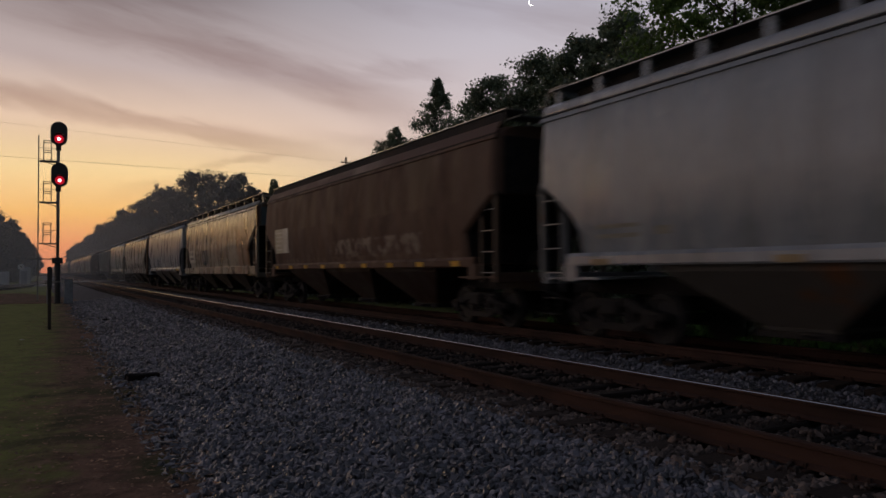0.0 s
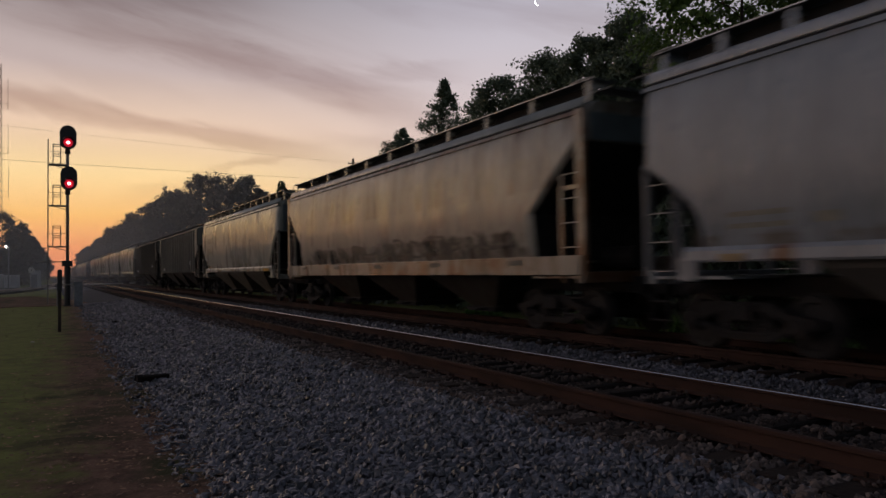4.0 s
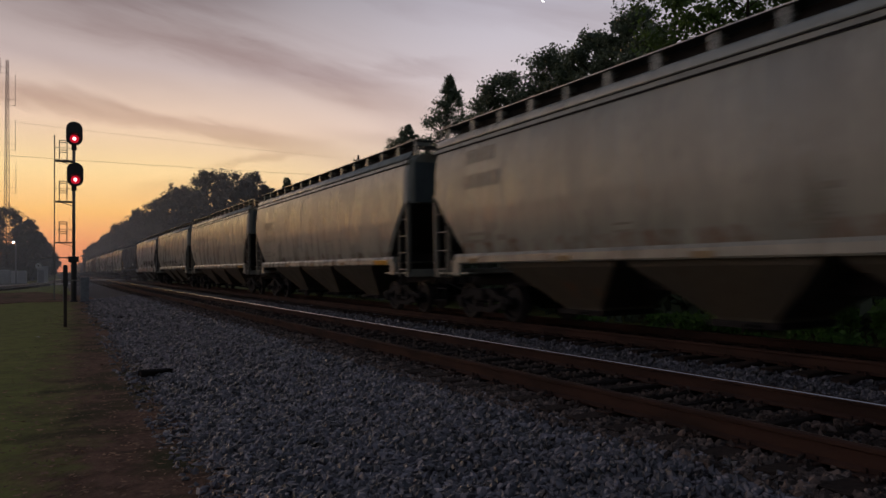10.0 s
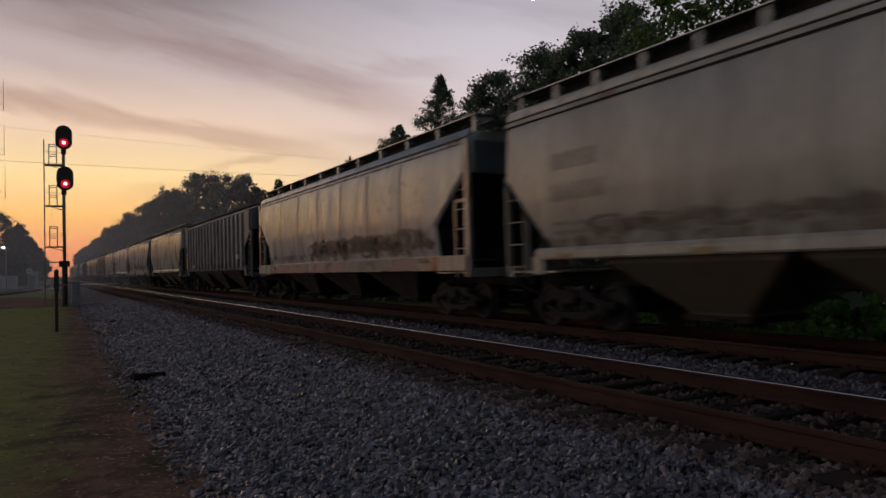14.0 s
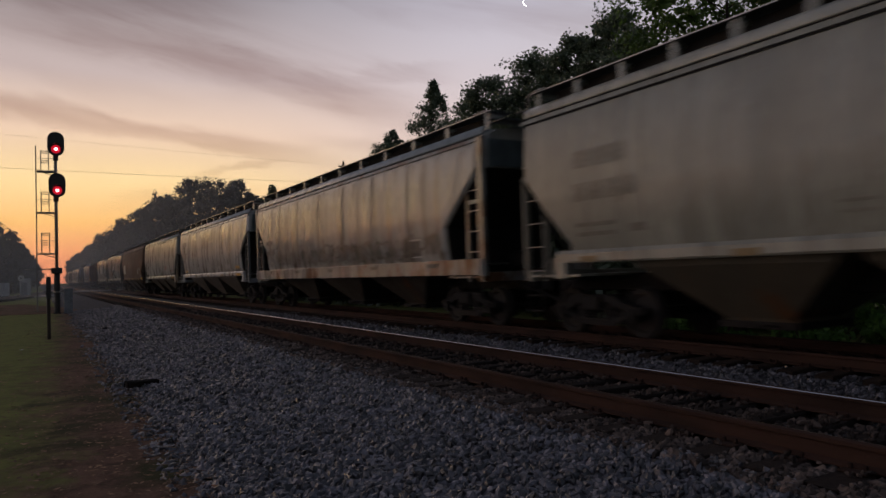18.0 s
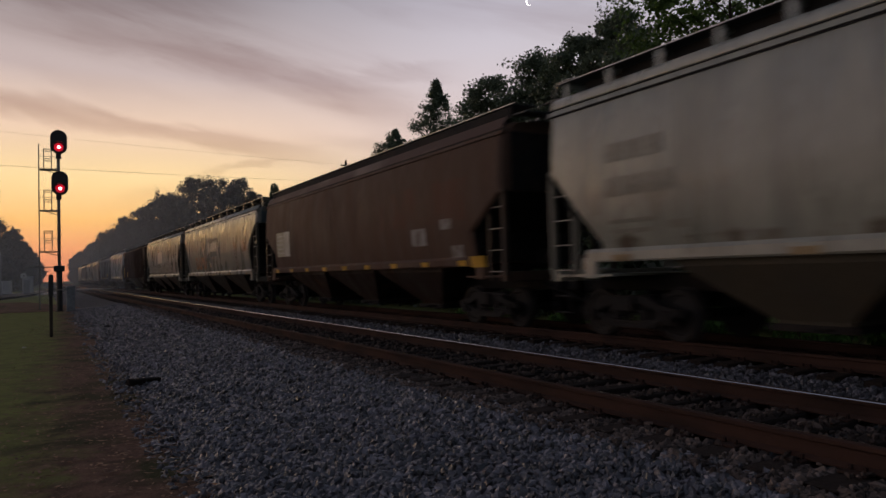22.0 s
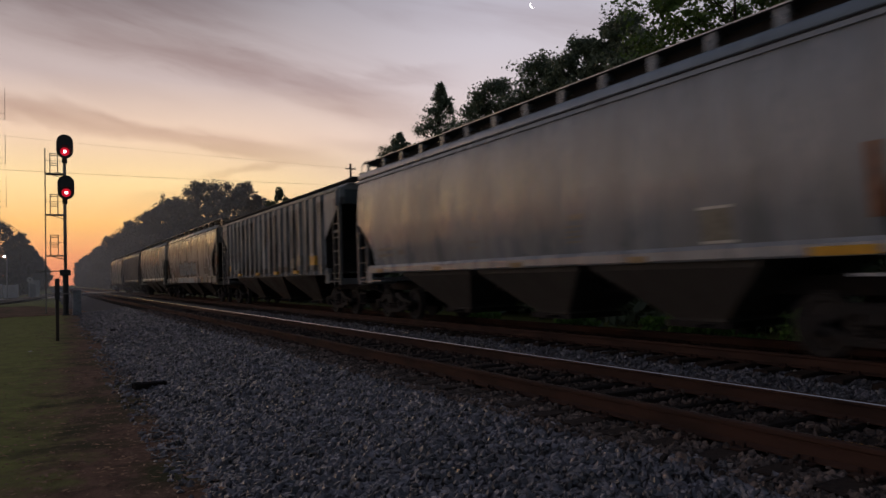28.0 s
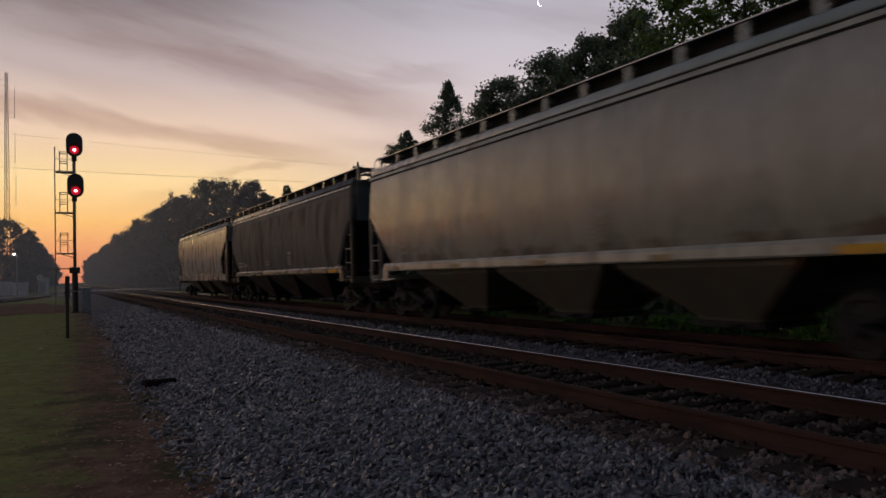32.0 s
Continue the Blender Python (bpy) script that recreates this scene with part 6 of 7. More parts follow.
OAK = "dark broad-crowned tree standing behind the train"
build_tree(26.0, 45.9, 16.0, 7.4, 1, "cone", 0.085, 56, 300, label="slender pointed dark tree behind the train", low=0.12)
build_tree(26.0, 53.0, 13.5, 7.6, 2, "cone", 0.085, 72, 220, label="smaller pointed tree behind the train", low=0.12, taper=0.85)
for i_, (x_, y_, h_, w_) in enumerate(((27, 41.5, 11.2, 5.0), (24.0, 35.2, 13.0, 6.4), (24.5, 31.2, 13.3, 6.0), (24.0, 27.4, 13.3, 5.4), (24.5, 24.8, 13.8, 5.2), (27, 37.5, 11.4, 6.0),
                                       (25, 20.5, 9.6, 5.0), (28, 29.5, 12.0, 6.0), (27, 50, 10.0, 6.0), (25, 60, 9.5, 7.0), (23, 68, 9.2, 7.0), (25.5, 33.2, 12.0, 7.0), (26, 39.8, 11.6, 6.0), (26.5, 43.5, 10.6, 6.0), (26, 49.5, 9.6, 6.0), (23, 22.6, 11.6, 4.6), (27, 25.8, 11.8, 6.0))):
    build_tree(x_, y_, h_, w_, 20 + i_, "round", 0.088, 210, 165, label=OAK, low=0.2)
for i_, (x_, y_, h_, w_) in enumerate(((17.6, 13.6, 10.6, 6.6), (18.5, 9.0, 11.5, 7.0), (18.5, 3.5, 11.0, 7.0))):
    build_tree(x_, y_, h_, w_, 50 + i_, "round", 0.080, 190, 125, M_LEAF_NEAR, "leafy green broad-leaved tree overhanging the far side of the line", low=0.42)

# the woods along the line, away from the eye
g_ = random.Random(5)
FAR_LABEL = "hazy dark tree of the distant woods along the track"
far_trees = [(22, 75, 10.9, 3.6), (22.5, 86, 11.6, 6), (22.5, 93, 14.0, 8), (23, 101, 15.0, 9), (22.5, 109, 16.0, 9), (22.5, 117.5, 17.2, 9), (23, 127, 18.6, 9), (23, 137, 16.6, 9), (22.5, 145, 17.0, 10), (23, 154, 18.8, 10)]
y_ = 163.0
while y_ < 640:
    far_trees.append((22.5 + g_.uniform(-0.8, 1.2) + 0.003 * y_, y_, g_.uniform(16.6, 20.6), g_.uniform(9, 13)))
    y_ += 9.5 + y_ * 0.012
for i_, (x_, y_, h_, w_) in enumerate(far_trees):
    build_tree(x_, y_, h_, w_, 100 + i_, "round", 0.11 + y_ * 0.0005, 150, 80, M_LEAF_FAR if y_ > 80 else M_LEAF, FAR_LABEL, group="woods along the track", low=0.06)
# trees beyond the crossing on the near side
for i_, (x_, y_, h_, w_) in enumerate(((-12.5, 152, 11.6, 7), (-7.6, 150, 13.0, 7.5), (-4.4, 156, 11.4, 5), (-17, 158, 13.5, 9), (-24, 165, 14, 10), (-3.6, 175, 9.9, 6), (-3.4, 200, 9.6, 7), (-3.0, 240, 9.4, 8), (-3.2, 290, 9.0, 9),
                                       (-4, 350, 9.5, 10), (-5, 430, 10, 12), (-33, 170, 14, 11), (-6, 540, 11, 14))):
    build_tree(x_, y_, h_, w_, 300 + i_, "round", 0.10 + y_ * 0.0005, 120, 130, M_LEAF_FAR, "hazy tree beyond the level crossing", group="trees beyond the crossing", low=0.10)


def thicket(name, x0, x1, y0, y1, h, n, per, leaf, seed, material, label):
    g = np.random.default_rng(seed)
    x, y = x0 + (x1 - x0) * g.random(n), y0 + (y1 - y0) * g.random(n)
    z = ground_height(x, y) + 0.2 + h * g.random(n) ** 0.9
    me = leaf_mesh(name, np.stack([x, y, z], -1), 0.9 + 0.9 * g.random(n), per, leaf, seed)
    me.materials.append(material)
    return tagged(new(name, me), label, "undergrowth", kind="stuff")


thicket("undergrowth", 17.5, 21.5, -14, 62, 4.2, 900, 75, 0.20, 71, M_LEAF, "dark dense undergrowth below the trees")
thicket("undergrowth", 20.5, 24.5, -16, 34, 8.0, 420, 80, 0.18, 73, M_LEAF, "dark dense undergrowth below the trees")
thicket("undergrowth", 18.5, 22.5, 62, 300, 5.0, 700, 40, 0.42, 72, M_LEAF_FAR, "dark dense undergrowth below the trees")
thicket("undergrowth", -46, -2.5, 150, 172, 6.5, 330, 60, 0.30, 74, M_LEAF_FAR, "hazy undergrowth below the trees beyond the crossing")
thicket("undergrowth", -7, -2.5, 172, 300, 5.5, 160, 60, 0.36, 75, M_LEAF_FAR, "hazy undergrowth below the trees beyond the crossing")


def build_bush(x, y, r, h, seed, label="bright green leafy bush at the foot of the far embankment"):
    g = random.Random(seed)
    z0 = float(ground_height(np.array(float(x)), np.array(float(y))))
    bush = thing("bush", label, "bush", "bushes beyond the train", at=(x, y, z0))
    bm = bmesh.new()
    cs, rs = [], []
    for k in range(16):
        a, q = g.random() * 6.283, r * math.sqrt(g.random())
        c = (q * math.cos(a), q * math.sin(a), h * g.uniform(0.3, 0.95) * (1 - 0.35 * q / r))
        cs.append(c)
        rs.append(r * g.uniform(0.22, 0.36))
        add_rod(bm, (0.1 * c[0], 0.1 * c[1], -0.05), c, 0.012, 5, 0.005)
    part("stem", bm, M_BARK, bush)
    me = leaf_mesh("foliage", cs, rs, 110, 0.075, seed)
    me.materials.append(M_BUSH)
    ob = new("foliage", me)
    ob.parent = bush
    return bush


for i_, (x_, y_, r_, h_) in enumerate(((13.3, 8.2, 0.95, 1.35), (13.4, 7.0, 0.6, 1.0), (13.2, 11.2, 0.9, 1.25), (13.5, 12.6, 0.6, 1.0), (13.6, 4.6, 0.8, 1.1), (13.8, 16.5, 0.6, 0.7), (14.0, 22.0, 0.7, 0.8))):
    build_bush(x_, y_, r_, h_, 400 + i_)

# ---- the signal and what stands beside the line ----
M_BLACK = mat("matt_black_paint", (0.040, 0.037, 0.036), 0.55, second=(0.055, 0.050, 0.048), scale=6)
M_MAST = mat("weathered_aluminium_mast", (0.34, 0.30, 0.27), 0.5, metal=0.0, second=(0.25, 0.22, 0.195), scale=8, stretch=(1, 1, 0.2))
M_RED = mat("lit_red_lens", (0.6, 0.02, 0.02), 0.3, emit=((1.0, 0.015, 0.05), 0.42))
M_CORE = mat("lit_lamp_core", (1, 0.6, 0.6), 0.3, emit=((1.0, 0.42, 0.44), 6.0))


def capsule(bm, cx, cz, w, h, y0, y1, n=10):
    r = w / 2
    pts = [(cx + r * math.cos(a), cz + h / 2 - r + r * math.sin(a)) for a in [math.pi * i / n for i in range(n + 1)]]
    pts += [(cx + r * math.cos(a), cz - h / 2 + r + r * math.sin(a)) for a in [math.pi + math.pi * i / n for i in range(n + 1)]]
    loft(bm, [[(px, y, pz) for px, pz in pts] for y in (y0, y1)])


def build_signal(x, y, z0):
    sig = thing("railway_signal", "tall two-headed railway signal mast showing two red lights", "railway signal", at=(x, y, z0))
    bm = bmesh.new()
    add_rod(bm, (0, 0, 2.3), (0, 0, 9.0), 0.085, 12)
    part("mast", bm, M_MAST, sig, smooth=True)
    bm = bmesh.new()
    add_rod(bm, (0, 0, 0), (0, 0, 2.35), 0.15, 12)
    add_box(bm, -0.2, 0.2, -0.2, 0.2, 0.0, 0.08, 0.01)
    part("base", bm, M_BLACK, sig)
    bm = bmesh.new()
    add_box(bm, -0.28, 0.26, -0.2, 0.2, 2.25, 2.58, 0.02)
    part("junction_box", bm, M_BLACK, sig)
    for k, zc in enumerate((9.50, 7.19)):
        bm = bmesh.new()
        capsule(bm, 0.02 + 0.04 * k, zc, 0.84, 1.36, -0.30, -0.27)
        head = part("backing_plate", fix(bm), M_BLACK, sig, "black oval signal backing plate")
        bm = bmesh.new()
        add_rod(bm, (0.02, -0.27, zc - 0.2), (0.02, 0.12, zc - 0.2), 0.2, 14)
        add_box(bm, -0.12, 0.14, -0.2, 0.15, zc - 0.9, zc - 0.5, 0.02)
        part("lamp_housing", bm, M_BLACK, head)
        xl, zl = 0.02 + 0.05 * k, zc - 0.30
        bm = bmesh.new()
        bmesh.ops.create_cone(bm, cap_ends=True, segments=24, radius1=0.235, radius2=0.235, depth=0.03, matrix=Matrix.Translation((xl, -0.315, zl)) @ Matrix.Rotation(radians(90), 4, "X"))
        lens = part("lens", bm, M_RED, head, "glowing red lens")
        bm = bmesh.new()
        bmesh.ops.create_cone(bm, cap_ends=True, segments=16, radius1=0.085, radius2=0.085, depth=0.03, matrix=Matrix.Translation((xl, -0.345, zl)) @ Matrix.Rotation(radians(90), 4, "X"))
        part("bulb", bm, M_CORE, lens)
        bm = bmesh.new()
        for i in range(12):
            a, b = math.pi * (0.05 + 0.9 * i / 12), math.pi * (0.05 + 0.9 * (i + 1) / 12)
            q = [bm.verts.new((xl + 0.30 * math.cos(t), yy, zl + 0.30 * math.sin(t))) for t, yy in ((a, -0.30), (b, -0.30), (b, -0.62), (a, -0.62))]
            bm.faces.new(q)
        bmesh.ops.solidify(bm, geom=bm.faces[:], thickness=0.008)
        part("hood", bm, M_BLACK, head)
    for zp in (7.95, 5.65, 3.36):
        bm = bmesh.new()
        add_box(bm, -0.92, -0.06, -0.3, 0.3, zp - 0.03, zp + 0.03)
        add_rod(bm, (-0.75, 0, zp), (-0.05, 0, zp - 0.22), 0.022, 6)
        p = part("platform", bm, M_MAST, sig, "small service platform")
        bm = bmesh.new()
        for xx in (-0.72, -0.34):
            add_box(bm, xx - 0.025, xx + 0.025, -0.03, 0.03, zp, zp + 1.18)
        for zz in (1.16, 1.05, 0.62, 0.5):
            add_box(bm, -0.72, -0.34, -0.02, 0.02, zp + zz - 0.02, zp + zz + 0.02)
        part("guard_rail", bm, M_MAST, p)
    bm = bmesh.new()
    for yy in (-0.18, 0.18):
        add_box(bm, -0.99, -0.93, yy - 0.02, yy + 0.02, 0.2, 9.35)
    for k in range(29):
        add_rod(bm, (-0.96, -0.18, 0.4 + 0.31 * k), (-0.96, 0.18, 0.4 + 0.31 * k), 0.012, 5)
    for zz in (1.6, 4.1, 6.4, 8.7):
        add_rod(bm, (-0.96, 0, zz), (0, 0, zz), 0.016, 5)
    part("ladder", bm, M_MAST, sig)
    bm = bmesh.new()
    add_box(bm, -1.55, -0.1, -0.03, 0.03, 2.48, 2.54)
    part("cross_arm", bm, M_MAST, sig, "grey pipe frame beside the mast")
    bm = bmesh.new()
    add_box(bm, -0.62, 0.72, -0.42, -0.38, 1.20, 1.27)
    for xx in (-0.5, 0.62):
        add_box(bm, xx - 0.03, xx + 0.03, -0.44, -0.36, 0, 1.25)
    part("foot_rail", bm, M_MAST, sig)
    return sig


build_signal(0.96, 45.0, GROUND)


def cabinet(x, y, z0, w, d, h, label):
    c = thing("equipment_cabinet", label, "cabinet", at=(x, y, z0))
    bm = bmesh.new()
    add_box(bm, -w / 2, w / 2, -d / 2, d / 2, 0.06, h, 0.015)
    body = part("body", bm, M_GALV, c)
    bm = bmesh.new()
    add_box(bm, -w / 2 - 0.03, w / 2 + 0.03, -d / 2 - 0.03, d / 2 + 0.03, h, h + 0.05, 0.01)
    part("lid", bm, M_GALV, c)
    bm = bmesh.new()
    add_box(bm, -w / 2 + 0.03, w / 2 - 0.03, -d / 2 - 0.012, -d / 2 + 0.002, 0.12, h - 0.06)
    add_box(bm, w / 2 - 0.1, w / 2 - 0.06, -d / 2 - 0.03, -d / 2 - 0.01, h * 0.45, h * 0.55)
    part("door", bm, M_GALV, body)
    bm = bmesh.new()
    add_box(bm, -w / 2 - 0.05, w / 2 + 0.05, -d / 2 - 0.05, d / 2 + 0.05, -0.1, 0.06)
    part("plinth", bm, M_ROAD, c)
    return c


cabinet(1.5, 44.6, GROUND, 0.42, 0.42, 1.36, "pale-grey metal equipment cabinet beside the signal")
bm_ = bmesh.new()
add_box(bm_, -0.045, 0.045, -0.045, 0.045, 0, 1.95, 0.008)
post = thing("marker_post", "dark slim timber marker post at the lawn's edge", "post", at=(0.30, 24.4, GROUND - 0.02))
part("post", bm_, M_BARK, post)
bm_ = bmesh.new()
add_box(bm_, -0.065, 0.065, -0.06, -0.046, 1.3, 1.93, 0.003)
part("plate", bm_, M_BLACK, post)

bm_ = bmesh.new()
add_box(bm_, -0.24, 0.24, -0.07, 0.07, 0, 0.10, 0.012)
bmesh.ops.subdivide_edges(bm_, edges=bm_.edges[:], cuts=2)
for v_ in bm_.verts:
    v_.co += Vector((g_.uniform(-0.02, 0.02), g_.uniform(-0.01, 0.01), g_.uniform(-0.015, 0.01)))
frag = part("timber_fragment", bm_, M_TIE)
frag.matrix_world = pose(1.42, 12.1, float(bed_height(np.array(1.42), np.array(12.1))) + 0.01, 0, 3, 12)
tagged(frag, "broken dark piece of old sleeper lying on the ballast", "debris")
bm_ = bmesh.new()
add_box(bm_, -0.13, 0.13, -0.05, 0.05, 0, 0.06, 0.012)
frag = part("timber_fragment", bm_, M_TIE)
frag.matrix_world = pose(2.05, 27.0, float(bed_height(np.array(2.05), np.array(27.0))) + 0.01, 0, 0, 30)
tagged(frag, "small dark scrap of timber on the ballast", "debris")
M_LITTER = mat("pale_litter", (0.55, 0.53, 0.5), 0.7)
for x_, y_, s_ in ((1.35, 24.6, 0.06), (1.62, 24.2, 0.045), (-0.35, 21.3, 0.05), (1.7, 33.0, 0.05), (1.95, 41.5, 0.05), (13.0, 9.0, 0.16)):
    bm_ = bmesh.new()
    bmesh.ops.create_icosphere(bm_, subdivisions=1, radius=s_)
    for v_ in bm_.verts:
        v_.co = Vector((v_.co.x * 1.5, v_.co.y, v_.co.z * 0.5)) * g_.uniform(0.8, 1.2)
    o_ = part("litter", bm_, M_LITTER)
    z_ = float(np.maximum(bed_height(np.array(x_), np.array(y_)) if x_ > 1.3 else -9, ground_height(np.array(x_), np.array(y_))))
    o_.matrix_world = pose(x_, y_, z_ + s_ * 0.4)
    tagged(o_, "small pale piece of litter on the ground", "litter", "scraps of litter")

# ---- level crossing, road and what lies beyond ----
def ribbon(name, pts, width, z, material, label):
    bm = bmesh.new()
    rows = []
    for i, p in enumerate(pts):
        a, b = Vector(pts[max(0, i - 1)]), Vector(pts[min(len(pts) - 1, i + 1)])
        d = (b - a).normalized()
        o = Vector((-d.y, d.x)) * width / 2
        rows.append([bm.verts.new((p[0] + s * o.x, p[1] + s * o.y, z + e)) for s, e in ((-1.02, -0.12), (-1, 0), (1, 0), (1.02, -0.12))])
    for a, b in zip(rows, rows[1:]):
        for k in range(3):
            bm.faces.new((a[k], b[k], b[k + 1], a[k + 1]))
    return tagged(part(name, fix(bm), material), label, "road", kind="structure")


ribbon("road", [(-70, 72), (-34, 78), (-16, 88), (-7, 100), (-0.5, 110), (2.6, 113)], 9.0, GROUND + 0.14, M_ROAD, "worn grey side road curving to the level crossing")
ribbon("road_crossing", [(2.2, 112), (4.4, 112.5), (14, 114), (40, 118)], 8.0, 0.012, M_ROAD, "level crossing surface over both tracks")
ribbon("dirt_patch", [(-60, 52), (-20, 54), (-4, 56), (1.0, 57)], 22.0, GROUND + 0.07, M_DIRT, "bare red dirt beyond the lawn")


M_SHED = mat("pale_painted_metal", (0.58, 0.58, 0.57), 0.6, second=(0.46, 0.46, 0.45), scale=2, stretch=(1, 1, 0.2))


def container(x, y, z0, w, d, h, label):
    c = thing("metal_container", label, "container", "containers beyond the crossing", at=(x, y, z0))
    bm = bmesh.new()
    add_box(bm, -w / 2, w / 2, -d / 2, d / 2, 0.12, h, 0.05)
    box = part("body", bm, M_SHED, c)
    n = max(3, int(w / 0.3))
    me = None
    for i in range(n):
        if me is None:
            bm = bmesh.new()
            add_box(bm, -0.05, 0.05, -d / 2 - 0.035, -d / 2 + 0.01, 0.2, h - 0.1, 0.01)
            me = bpy.data.meshes.new("corrugation")
            bm.to_mesh(me)
            bm.free()
            me.materials.append(M_SHED)
        share("corrugation", me, box, pose(-w / 2 + w * (i + 0.5) / n, 0, 0))
    bm = bmesh.new()
    add_box(bm, -w / 2 + 0.1, w / 2 - 0.1, -d / 2 + 0.1, d / 2 - 0.1, 0, 0.13)
    part("skid", bm, M_STEEL, c)
    return c


container(-6.3, 112, -0.42, 2.2, 3, 2.0, "long pale metal container beyond the crossing")
container(-4.1, 110, -0.42, 1.7, 3, 1.85, "short pale metal container beyond the crossing")
container(-1.4, 110, -0.42, 1.3, 1.5, 2.4, "upright pale-grey relay hut beyond the crossing")

def disc_sign(x, y):
    c = thing("crossing_sign", "round white sign on a short post beside the crossing", "sign", at=(x, y, GROUND))
    bm = bmesh.new()
    add_rod(bm, (0, 0, 0), (0, 0, 2.3), 0.04, 8)
    part("post", bm, M_GALV, c)
    bm = bmesh.new()
    add_rod(bm, (0, -0.05, 2.5), (0, -0.08, 2.5), 0.38, 24)
    disc = part("disc", bm, M_WHITE, c, "round white sign plate")
    bm = bmesh.new()
    add_rod(bm, (0, -0.079, 2.5), (0, -0.087, 2.5), 0.09, 16)
    part("boss", bm, M_STEEL, disc)


disc_sign(-1.8, 105)
cabinet(-1.45, 104.5, GROUND, 0.6, 0.5, 1.9, "pale upright relay cabinet beside the round sign")

# siding that curves in behind the signal
siding = thing("railway_track", "rusty siding track curving in beyond the lawn", "railway track")
way_in = [(-19.0, 52.0), (-11.0, 65.0), (-7.6, 72.0), (-4.9, 80.0), (-3.0, 90.0), (-1.6, 103.0), (-0.2, 120.0), (1.6, 145.0), (3.4, 175.0)]
for side_ in (-1, 1):
    bm_, rings_ = bmesh.new(), []
    for i_, p_ in enumerate(way_in):
        a_, b_ = Vector(way_in[max(0, i_ - 1)]), Vector(way_in[min(len(way_in) - 1, i_ + 1)])
        d_ = (b_ - a_).normalized()
        o_ = Vector((d_.y, -d_.x))
        rings_.append([(p_[0] + o_.x * (side_ * GAUGE / 2 + px_), p_[1] + o_.y * (side_ * GAUGE / 2 + px_), pz_ - 0.16) for px_, pz_ in RAIL_PROFILE])
    loft(bm_, rings_)
    part("rail", fix(bm_), mat("worn_siding_rail", (0.34, 0.31, 0.29), 0.35, metal=0.6, second=(0.22, 0.18, 0.16), scale=3), siding, "worn pale steel rail")
bm_ = bmesh.new()
add_box(bm_, -1.3, 1.3, -0.11, 0.11, -0.50, -0.34, 0.012)
tie_ = bpy.data.meshes.new("sleeper")
bm_.to_mesh(tie_)
bm_.free()
tie_.materials.append(M_TIE)
for (xa_, ya_), (xb_, yb_) in zip(way_in[1:], way_in[2:]):
    n_ = int(math.hypot(xb_ - xa_, yb_ - ya_) / 0.62)
    for i_ in range(n_):
        f_ = i_ / n_
        share("sleeper", tie_, siding, pose(xa_ + (xb_ - xa_) * f_, ya_ + (yb_ - ya_) * f_, 0, 0, 0, -math.degrees(math.atan2(xb_ - xa_, yb_ - ya_))))

lamp = thing("street_lamp", "lit white street lamp on a slim pole", "street lamp", at=(-3.85, 94, GROUND))
bm_ = bmesh.new()
add_rod(bm_, (0, 0, 0), (0, 0, 5.1), 0.09, 10, 0.06)
add_rod(bm_, (0, 0, 5.05), (-0.2, 0, 5.25), 0.035, 8)
part("pole", bm_, M_GALV, lamp)
bm_ = bmesh.new()
add_box(bm_, -0.42, -0.10, -0.12, 0.12, 5.2, 5.32, 0.03)
head_ = part("lamp_head", bm_, M_GALV, lamp)
bm_ = bmesh.new()
bmesh.ops.create_uvsphere(bm_, u_segments=14, v_segments=8, radius=0.10, matrix=Matrix.Translation((-0.26, -0.05, 5.14)))
part("bulb", bm_, mat("lit_white_lamp", (1, 1, 1), 0.3, emit=((1.0, 0.97, 0.90), 22.0)), head_)

# upright translucent sheets added across the line, standing in for distance haze
M_HAZE_VEIL = bpy.data.materials.new("haze_veil")


def haze_veil_nodes(m):
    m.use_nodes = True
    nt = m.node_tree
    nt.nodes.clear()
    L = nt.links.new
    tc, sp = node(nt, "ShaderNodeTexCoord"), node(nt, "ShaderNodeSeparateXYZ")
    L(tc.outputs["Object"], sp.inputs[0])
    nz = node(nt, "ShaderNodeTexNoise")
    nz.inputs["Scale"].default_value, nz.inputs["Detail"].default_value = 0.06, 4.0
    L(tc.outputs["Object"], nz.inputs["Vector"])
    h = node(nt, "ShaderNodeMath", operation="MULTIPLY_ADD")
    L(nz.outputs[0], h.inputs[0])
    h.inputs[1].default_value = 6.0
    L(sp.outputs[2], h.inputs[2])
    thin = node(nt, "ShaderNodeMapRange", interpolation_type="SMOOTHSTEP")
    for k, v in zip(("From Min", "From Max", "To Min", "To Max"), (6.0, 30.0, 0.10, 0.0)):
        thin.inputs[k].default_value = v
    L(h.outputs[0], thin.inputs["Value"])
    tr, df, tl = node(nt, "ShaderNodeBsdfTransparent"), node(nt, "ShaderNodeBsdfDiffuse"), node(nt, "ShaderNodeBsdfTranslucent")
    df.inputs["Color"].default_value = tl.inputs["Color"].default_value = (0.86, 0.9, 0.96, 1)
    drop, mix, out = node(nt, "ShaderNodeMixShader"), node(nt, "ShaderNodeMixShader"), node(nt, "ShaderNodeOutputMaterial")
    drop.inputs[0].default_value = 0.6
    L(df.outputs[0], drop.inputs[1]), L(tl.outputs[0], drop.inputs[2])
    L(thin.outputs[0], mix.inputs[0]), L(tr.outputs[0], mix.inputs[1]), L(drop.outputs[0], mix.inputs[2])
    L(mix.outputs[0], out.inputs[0])


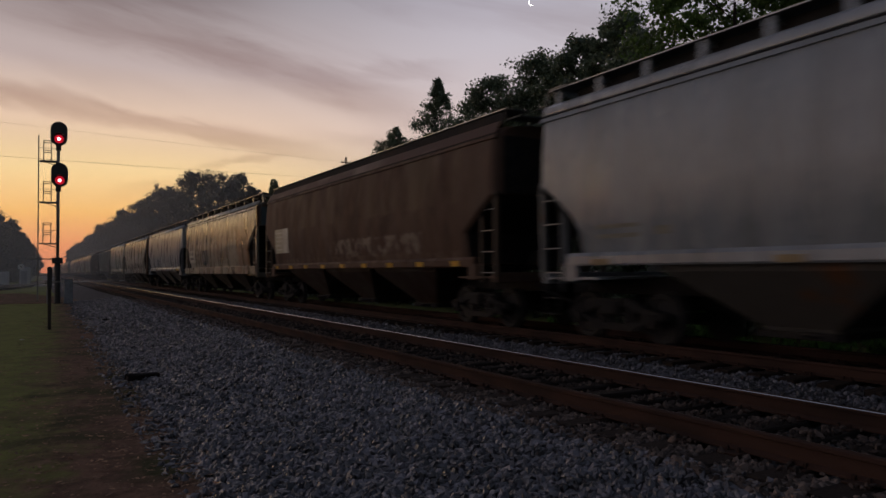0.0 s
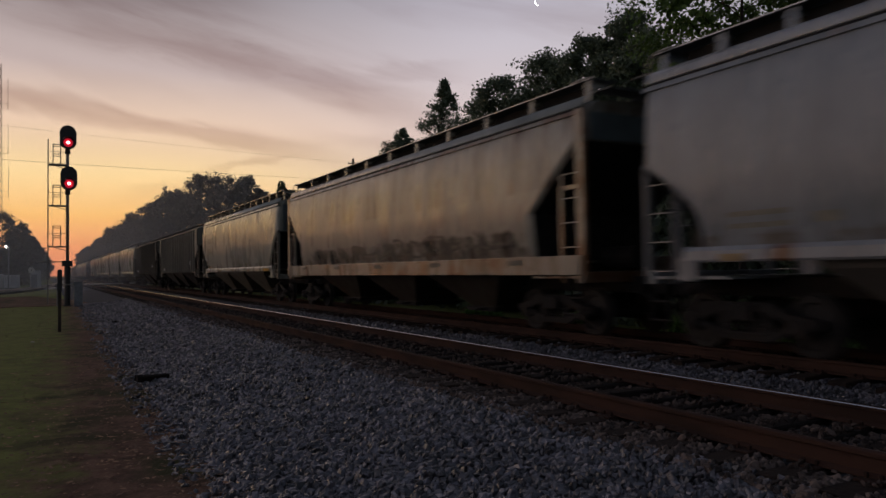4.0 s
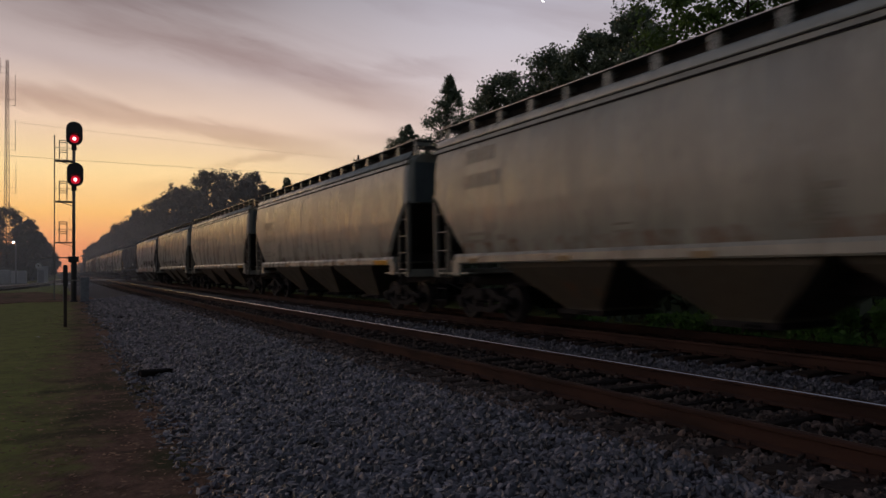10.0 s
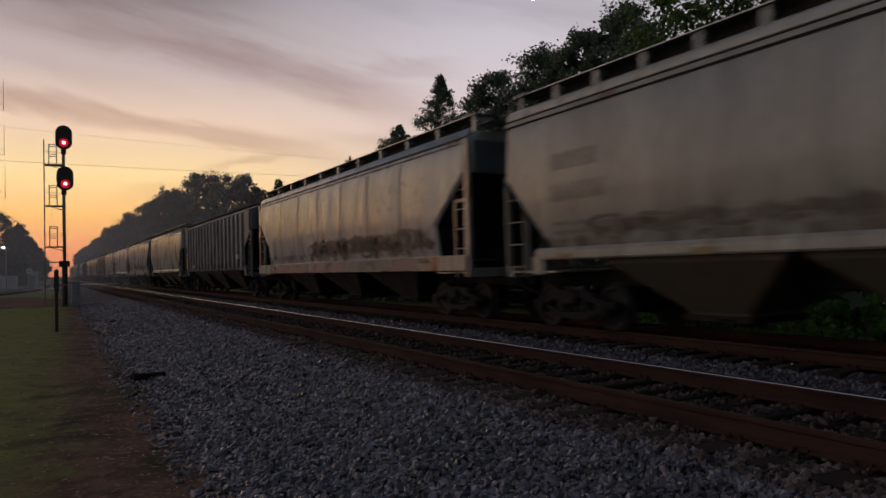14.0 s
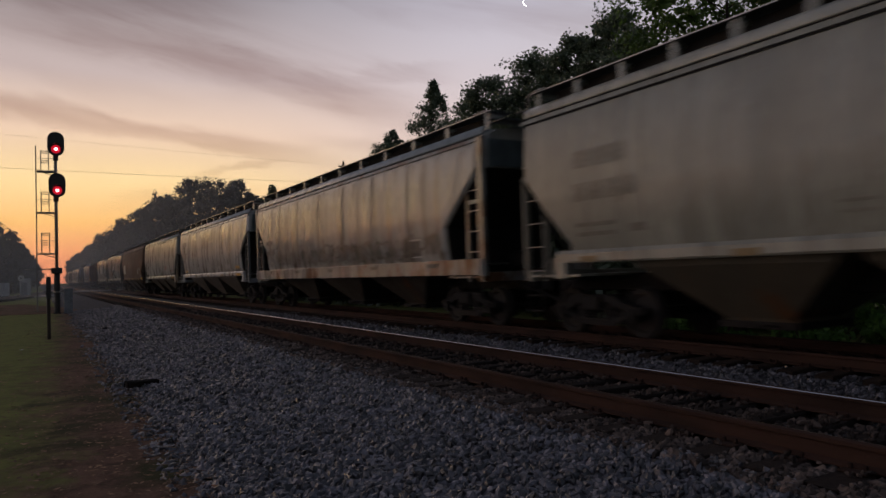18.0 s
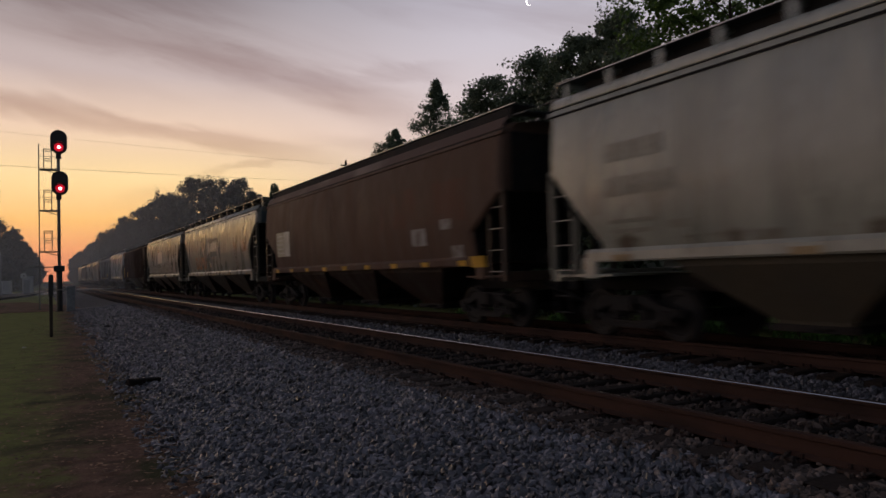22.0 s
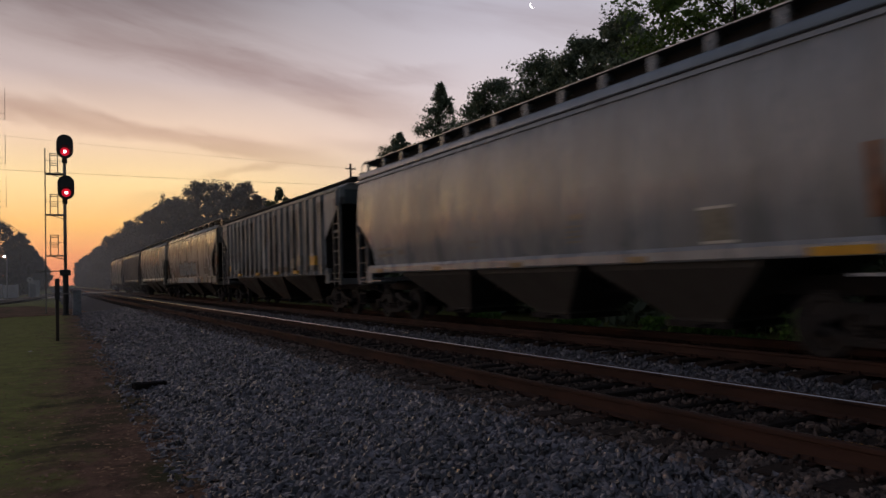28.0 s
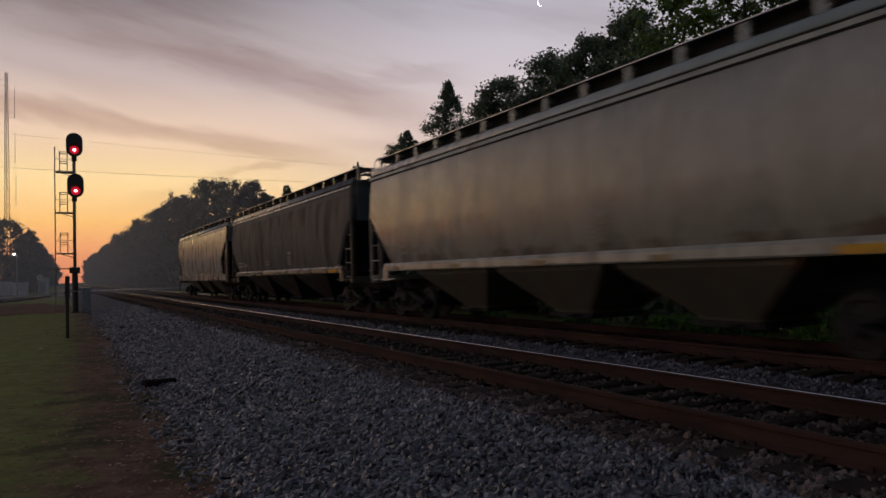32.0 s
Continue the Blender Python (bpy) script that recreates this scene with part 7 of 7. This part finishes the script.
haze_veil_nodes(M_HAZE_VEIL)
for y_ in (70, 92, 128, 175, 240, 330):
    bank = sheet("mist_bank", np.linspace(-260, 260, 27), np.linspace(0, 1, 8), lambda x, y: y * 26, M_HAZE_VEIL, "thin grey evening mist lying over the far end of the line", kind="stuff", category="mist")
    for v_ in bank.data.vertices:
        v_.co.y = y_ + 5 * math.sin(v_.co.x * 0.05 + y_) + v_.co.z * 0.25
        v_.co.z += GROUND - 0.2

# radio tower
M_TOWER = mat("faded_red_and_white_tower", (0.42, 0.20, 0.15), 0.6, second=(0.30, 0.24, 0.22), scale=0.12, stretch=(0.01, 0.01, 1))
tower = thing("radio_tower", "slim red lattice radio tower with whip aerials", "radio tower", at=(-8.1, 160, GROUND))
legs = [Vector((0.62 * math.cos(a), 0.62 * math.sin(a), 0)) for a in (0.5, 2.6, 4.7)]
for l_ in legs:
    bm_ = bmesh.new()
    add_rod(bm_, l_, l_ * 0.42 + Vector((0, 0, 43)), 0.055, 6)
    part("leg", bm_, M_TOWER, tower)
for k_ in range(26):
    bm_ = bmesh.new()
    f0, f1 = k_ / 26, (k_ + 1) / 26
    for i_ in range(3):
        a_, b_ = legs[i_], legs[(i_ + 1) % 3]
        p_ = a_ * (1 - 0.58 * f0) + Vector((0, 0, 43 * f0))
        q_ = b_ * (1 - 0.58 * f1) + Vector((0, 0, 43 * f1))
        h_ = b_ * (1 - 0.58 * f0) + Vector((0, 0, 43 * f0))
        add_rod(bm_, p_, q_, 0.03, 4)
        add_rod(bm_, p_, h_, 0.03, 4)
    part("lattice", bm_, M_TOWER, tower)
for dx_, z0_, z1_ in ((-1.1, 40.3, 43.3), (1.35, 34.1, 40.3), (1.4, 25.4, 31.4), (1.5, 17.0, 23.0)):
    bm_ = bmesh.new()
    add_rod(bm_, (dx_, 0, z0_), (dx_, 0, z1_), 0.05, 5, 0.03)
    for zz_ in (z0_ + 0.1, z0_ + 1.2):
        add_rod(bm_, (0, 0, zz_), (dx_, 0, zz_), 0.035, 5)
    part("whip_aerial", bm_, M_TOWER, tower)

# pole line
M_WIRE = mat("weathered_wire", (0.22, 0.19, 0.17), 0.6)
pole = thing("utility_pole", "dark wooden utility pole with a crossarm behind the trees", "utility pole", at=(30.4, 75, -0.8))
bm_ = bmesh.new()
add_rod(bm_, (0, 0, 0), (0, 0, 14.9), 0.16, 10, 0.11)
part("pole", bm_, M_BARK, pole)
bm_ = bmesh.new()
add_box(bm_, -0.62, 0.62, -0.06, 0.06, 14.25, 14.37)
part("crossarm", bm_, M_BARK, pole)
for x_ in (-0.55, -0.2, 0.2, 0.55):
    bm_ = bmesh.new()
    add_rod(bm_, (x_, 0, 14.4), (x_, 0, 14.58), 0.045, 8, 0.03)
    part("insulator", bm_, M_GALV, pole)
for n_, (a_, b_, sag_) in enumerate((((29.6, 75, 13.6), (-45, 75, 17.5), 0.4), ((30.4, 75, 11.6), (-45, 75, 13.0), 0.4))):
    bm_ = bmesh.new()
    rings_ = []
    for k_ in range(25):
        f_ = k_ / 24
        p_ = Vector(a_).lerp(Vector(b_), f_) - Vector((0, 0, sag_ * 4 * f_ * (1 - f_)))
        rings_.append([p_ + Vector((0, (0.008 + 0.006 * n_) * math.cos(q_ * 1.2566), (0.008 + 0.006 * n_) * math.sin(q_ * 1.2566))) for q_ in range(5)])
    loft(bm_, rings_)
    tagged(part("overhead_wire", bm_, M_WIRE), "thin dark overhead wire crossing the sky", "wire", "overhead wires")

# the crescent moon
bm_ = bmesh.new()
way_ = Vector((76.2, 100, 47.6)).normalized()
rt_ = way_.cross(Vector((0, 0, 1))).normalized()
up_ = rt_.cross(way_)
c_ = way_ * 2400
R_ = 11.0
outer_, inner_ = [], []
for k_ in range(17):
    a_ = math.pi * (0.5 + k_ / 16)
    outer_.append(bm_.verts.new(c_ + rt_ * R_ * math.cos(a_ + 0.5) + up_ * R_ * math.sin(a_ + 0.5)))
    inner_.append(bm_.verts.new(c_ + (rt_ * math.cos(0.5) + up_ * math.sin(0.5)) * (-R_ * 0.72 * math.sin(math.pi * k_ / 16)) + (up_ * math.cos(0.5) - rt_ * math.sin(0.5)) * (R_ * math.cos(math.pi * k_ / 16))))
for k_ in range(16):
    bm_.faces.new((outer_[k_], outer_[k_ + 1], inner_[k_ + 1], inner_[k_]))
tagged(part("moon", bm_, mat("moonlit", (1, 1, 1), 1.0, emit=((1.0, 0.97, 0.92), 4.0))), "thin white crescent moon", "moon", kind="structure")


def motions():
    """The train rolls towards the eye and past it; its wheels turn with it."""
    turn = math.degrees(SPEED / 0.42)
    steps = [i * 32 / 704 for i in range(705)]
    for w in WAGONS:
        y = w.matrix_world.translation.y
        walk(w, [(t, pose(FAR_X, y - SPEED * t, 0)) for t in (0, 8, 16, 24, 32)])
    for ob, y in WHEELSETS:
        walk(ob, [(t, pose(0, y, 0.42, (turn * t) % 360.0)) for t in steps])


motions()
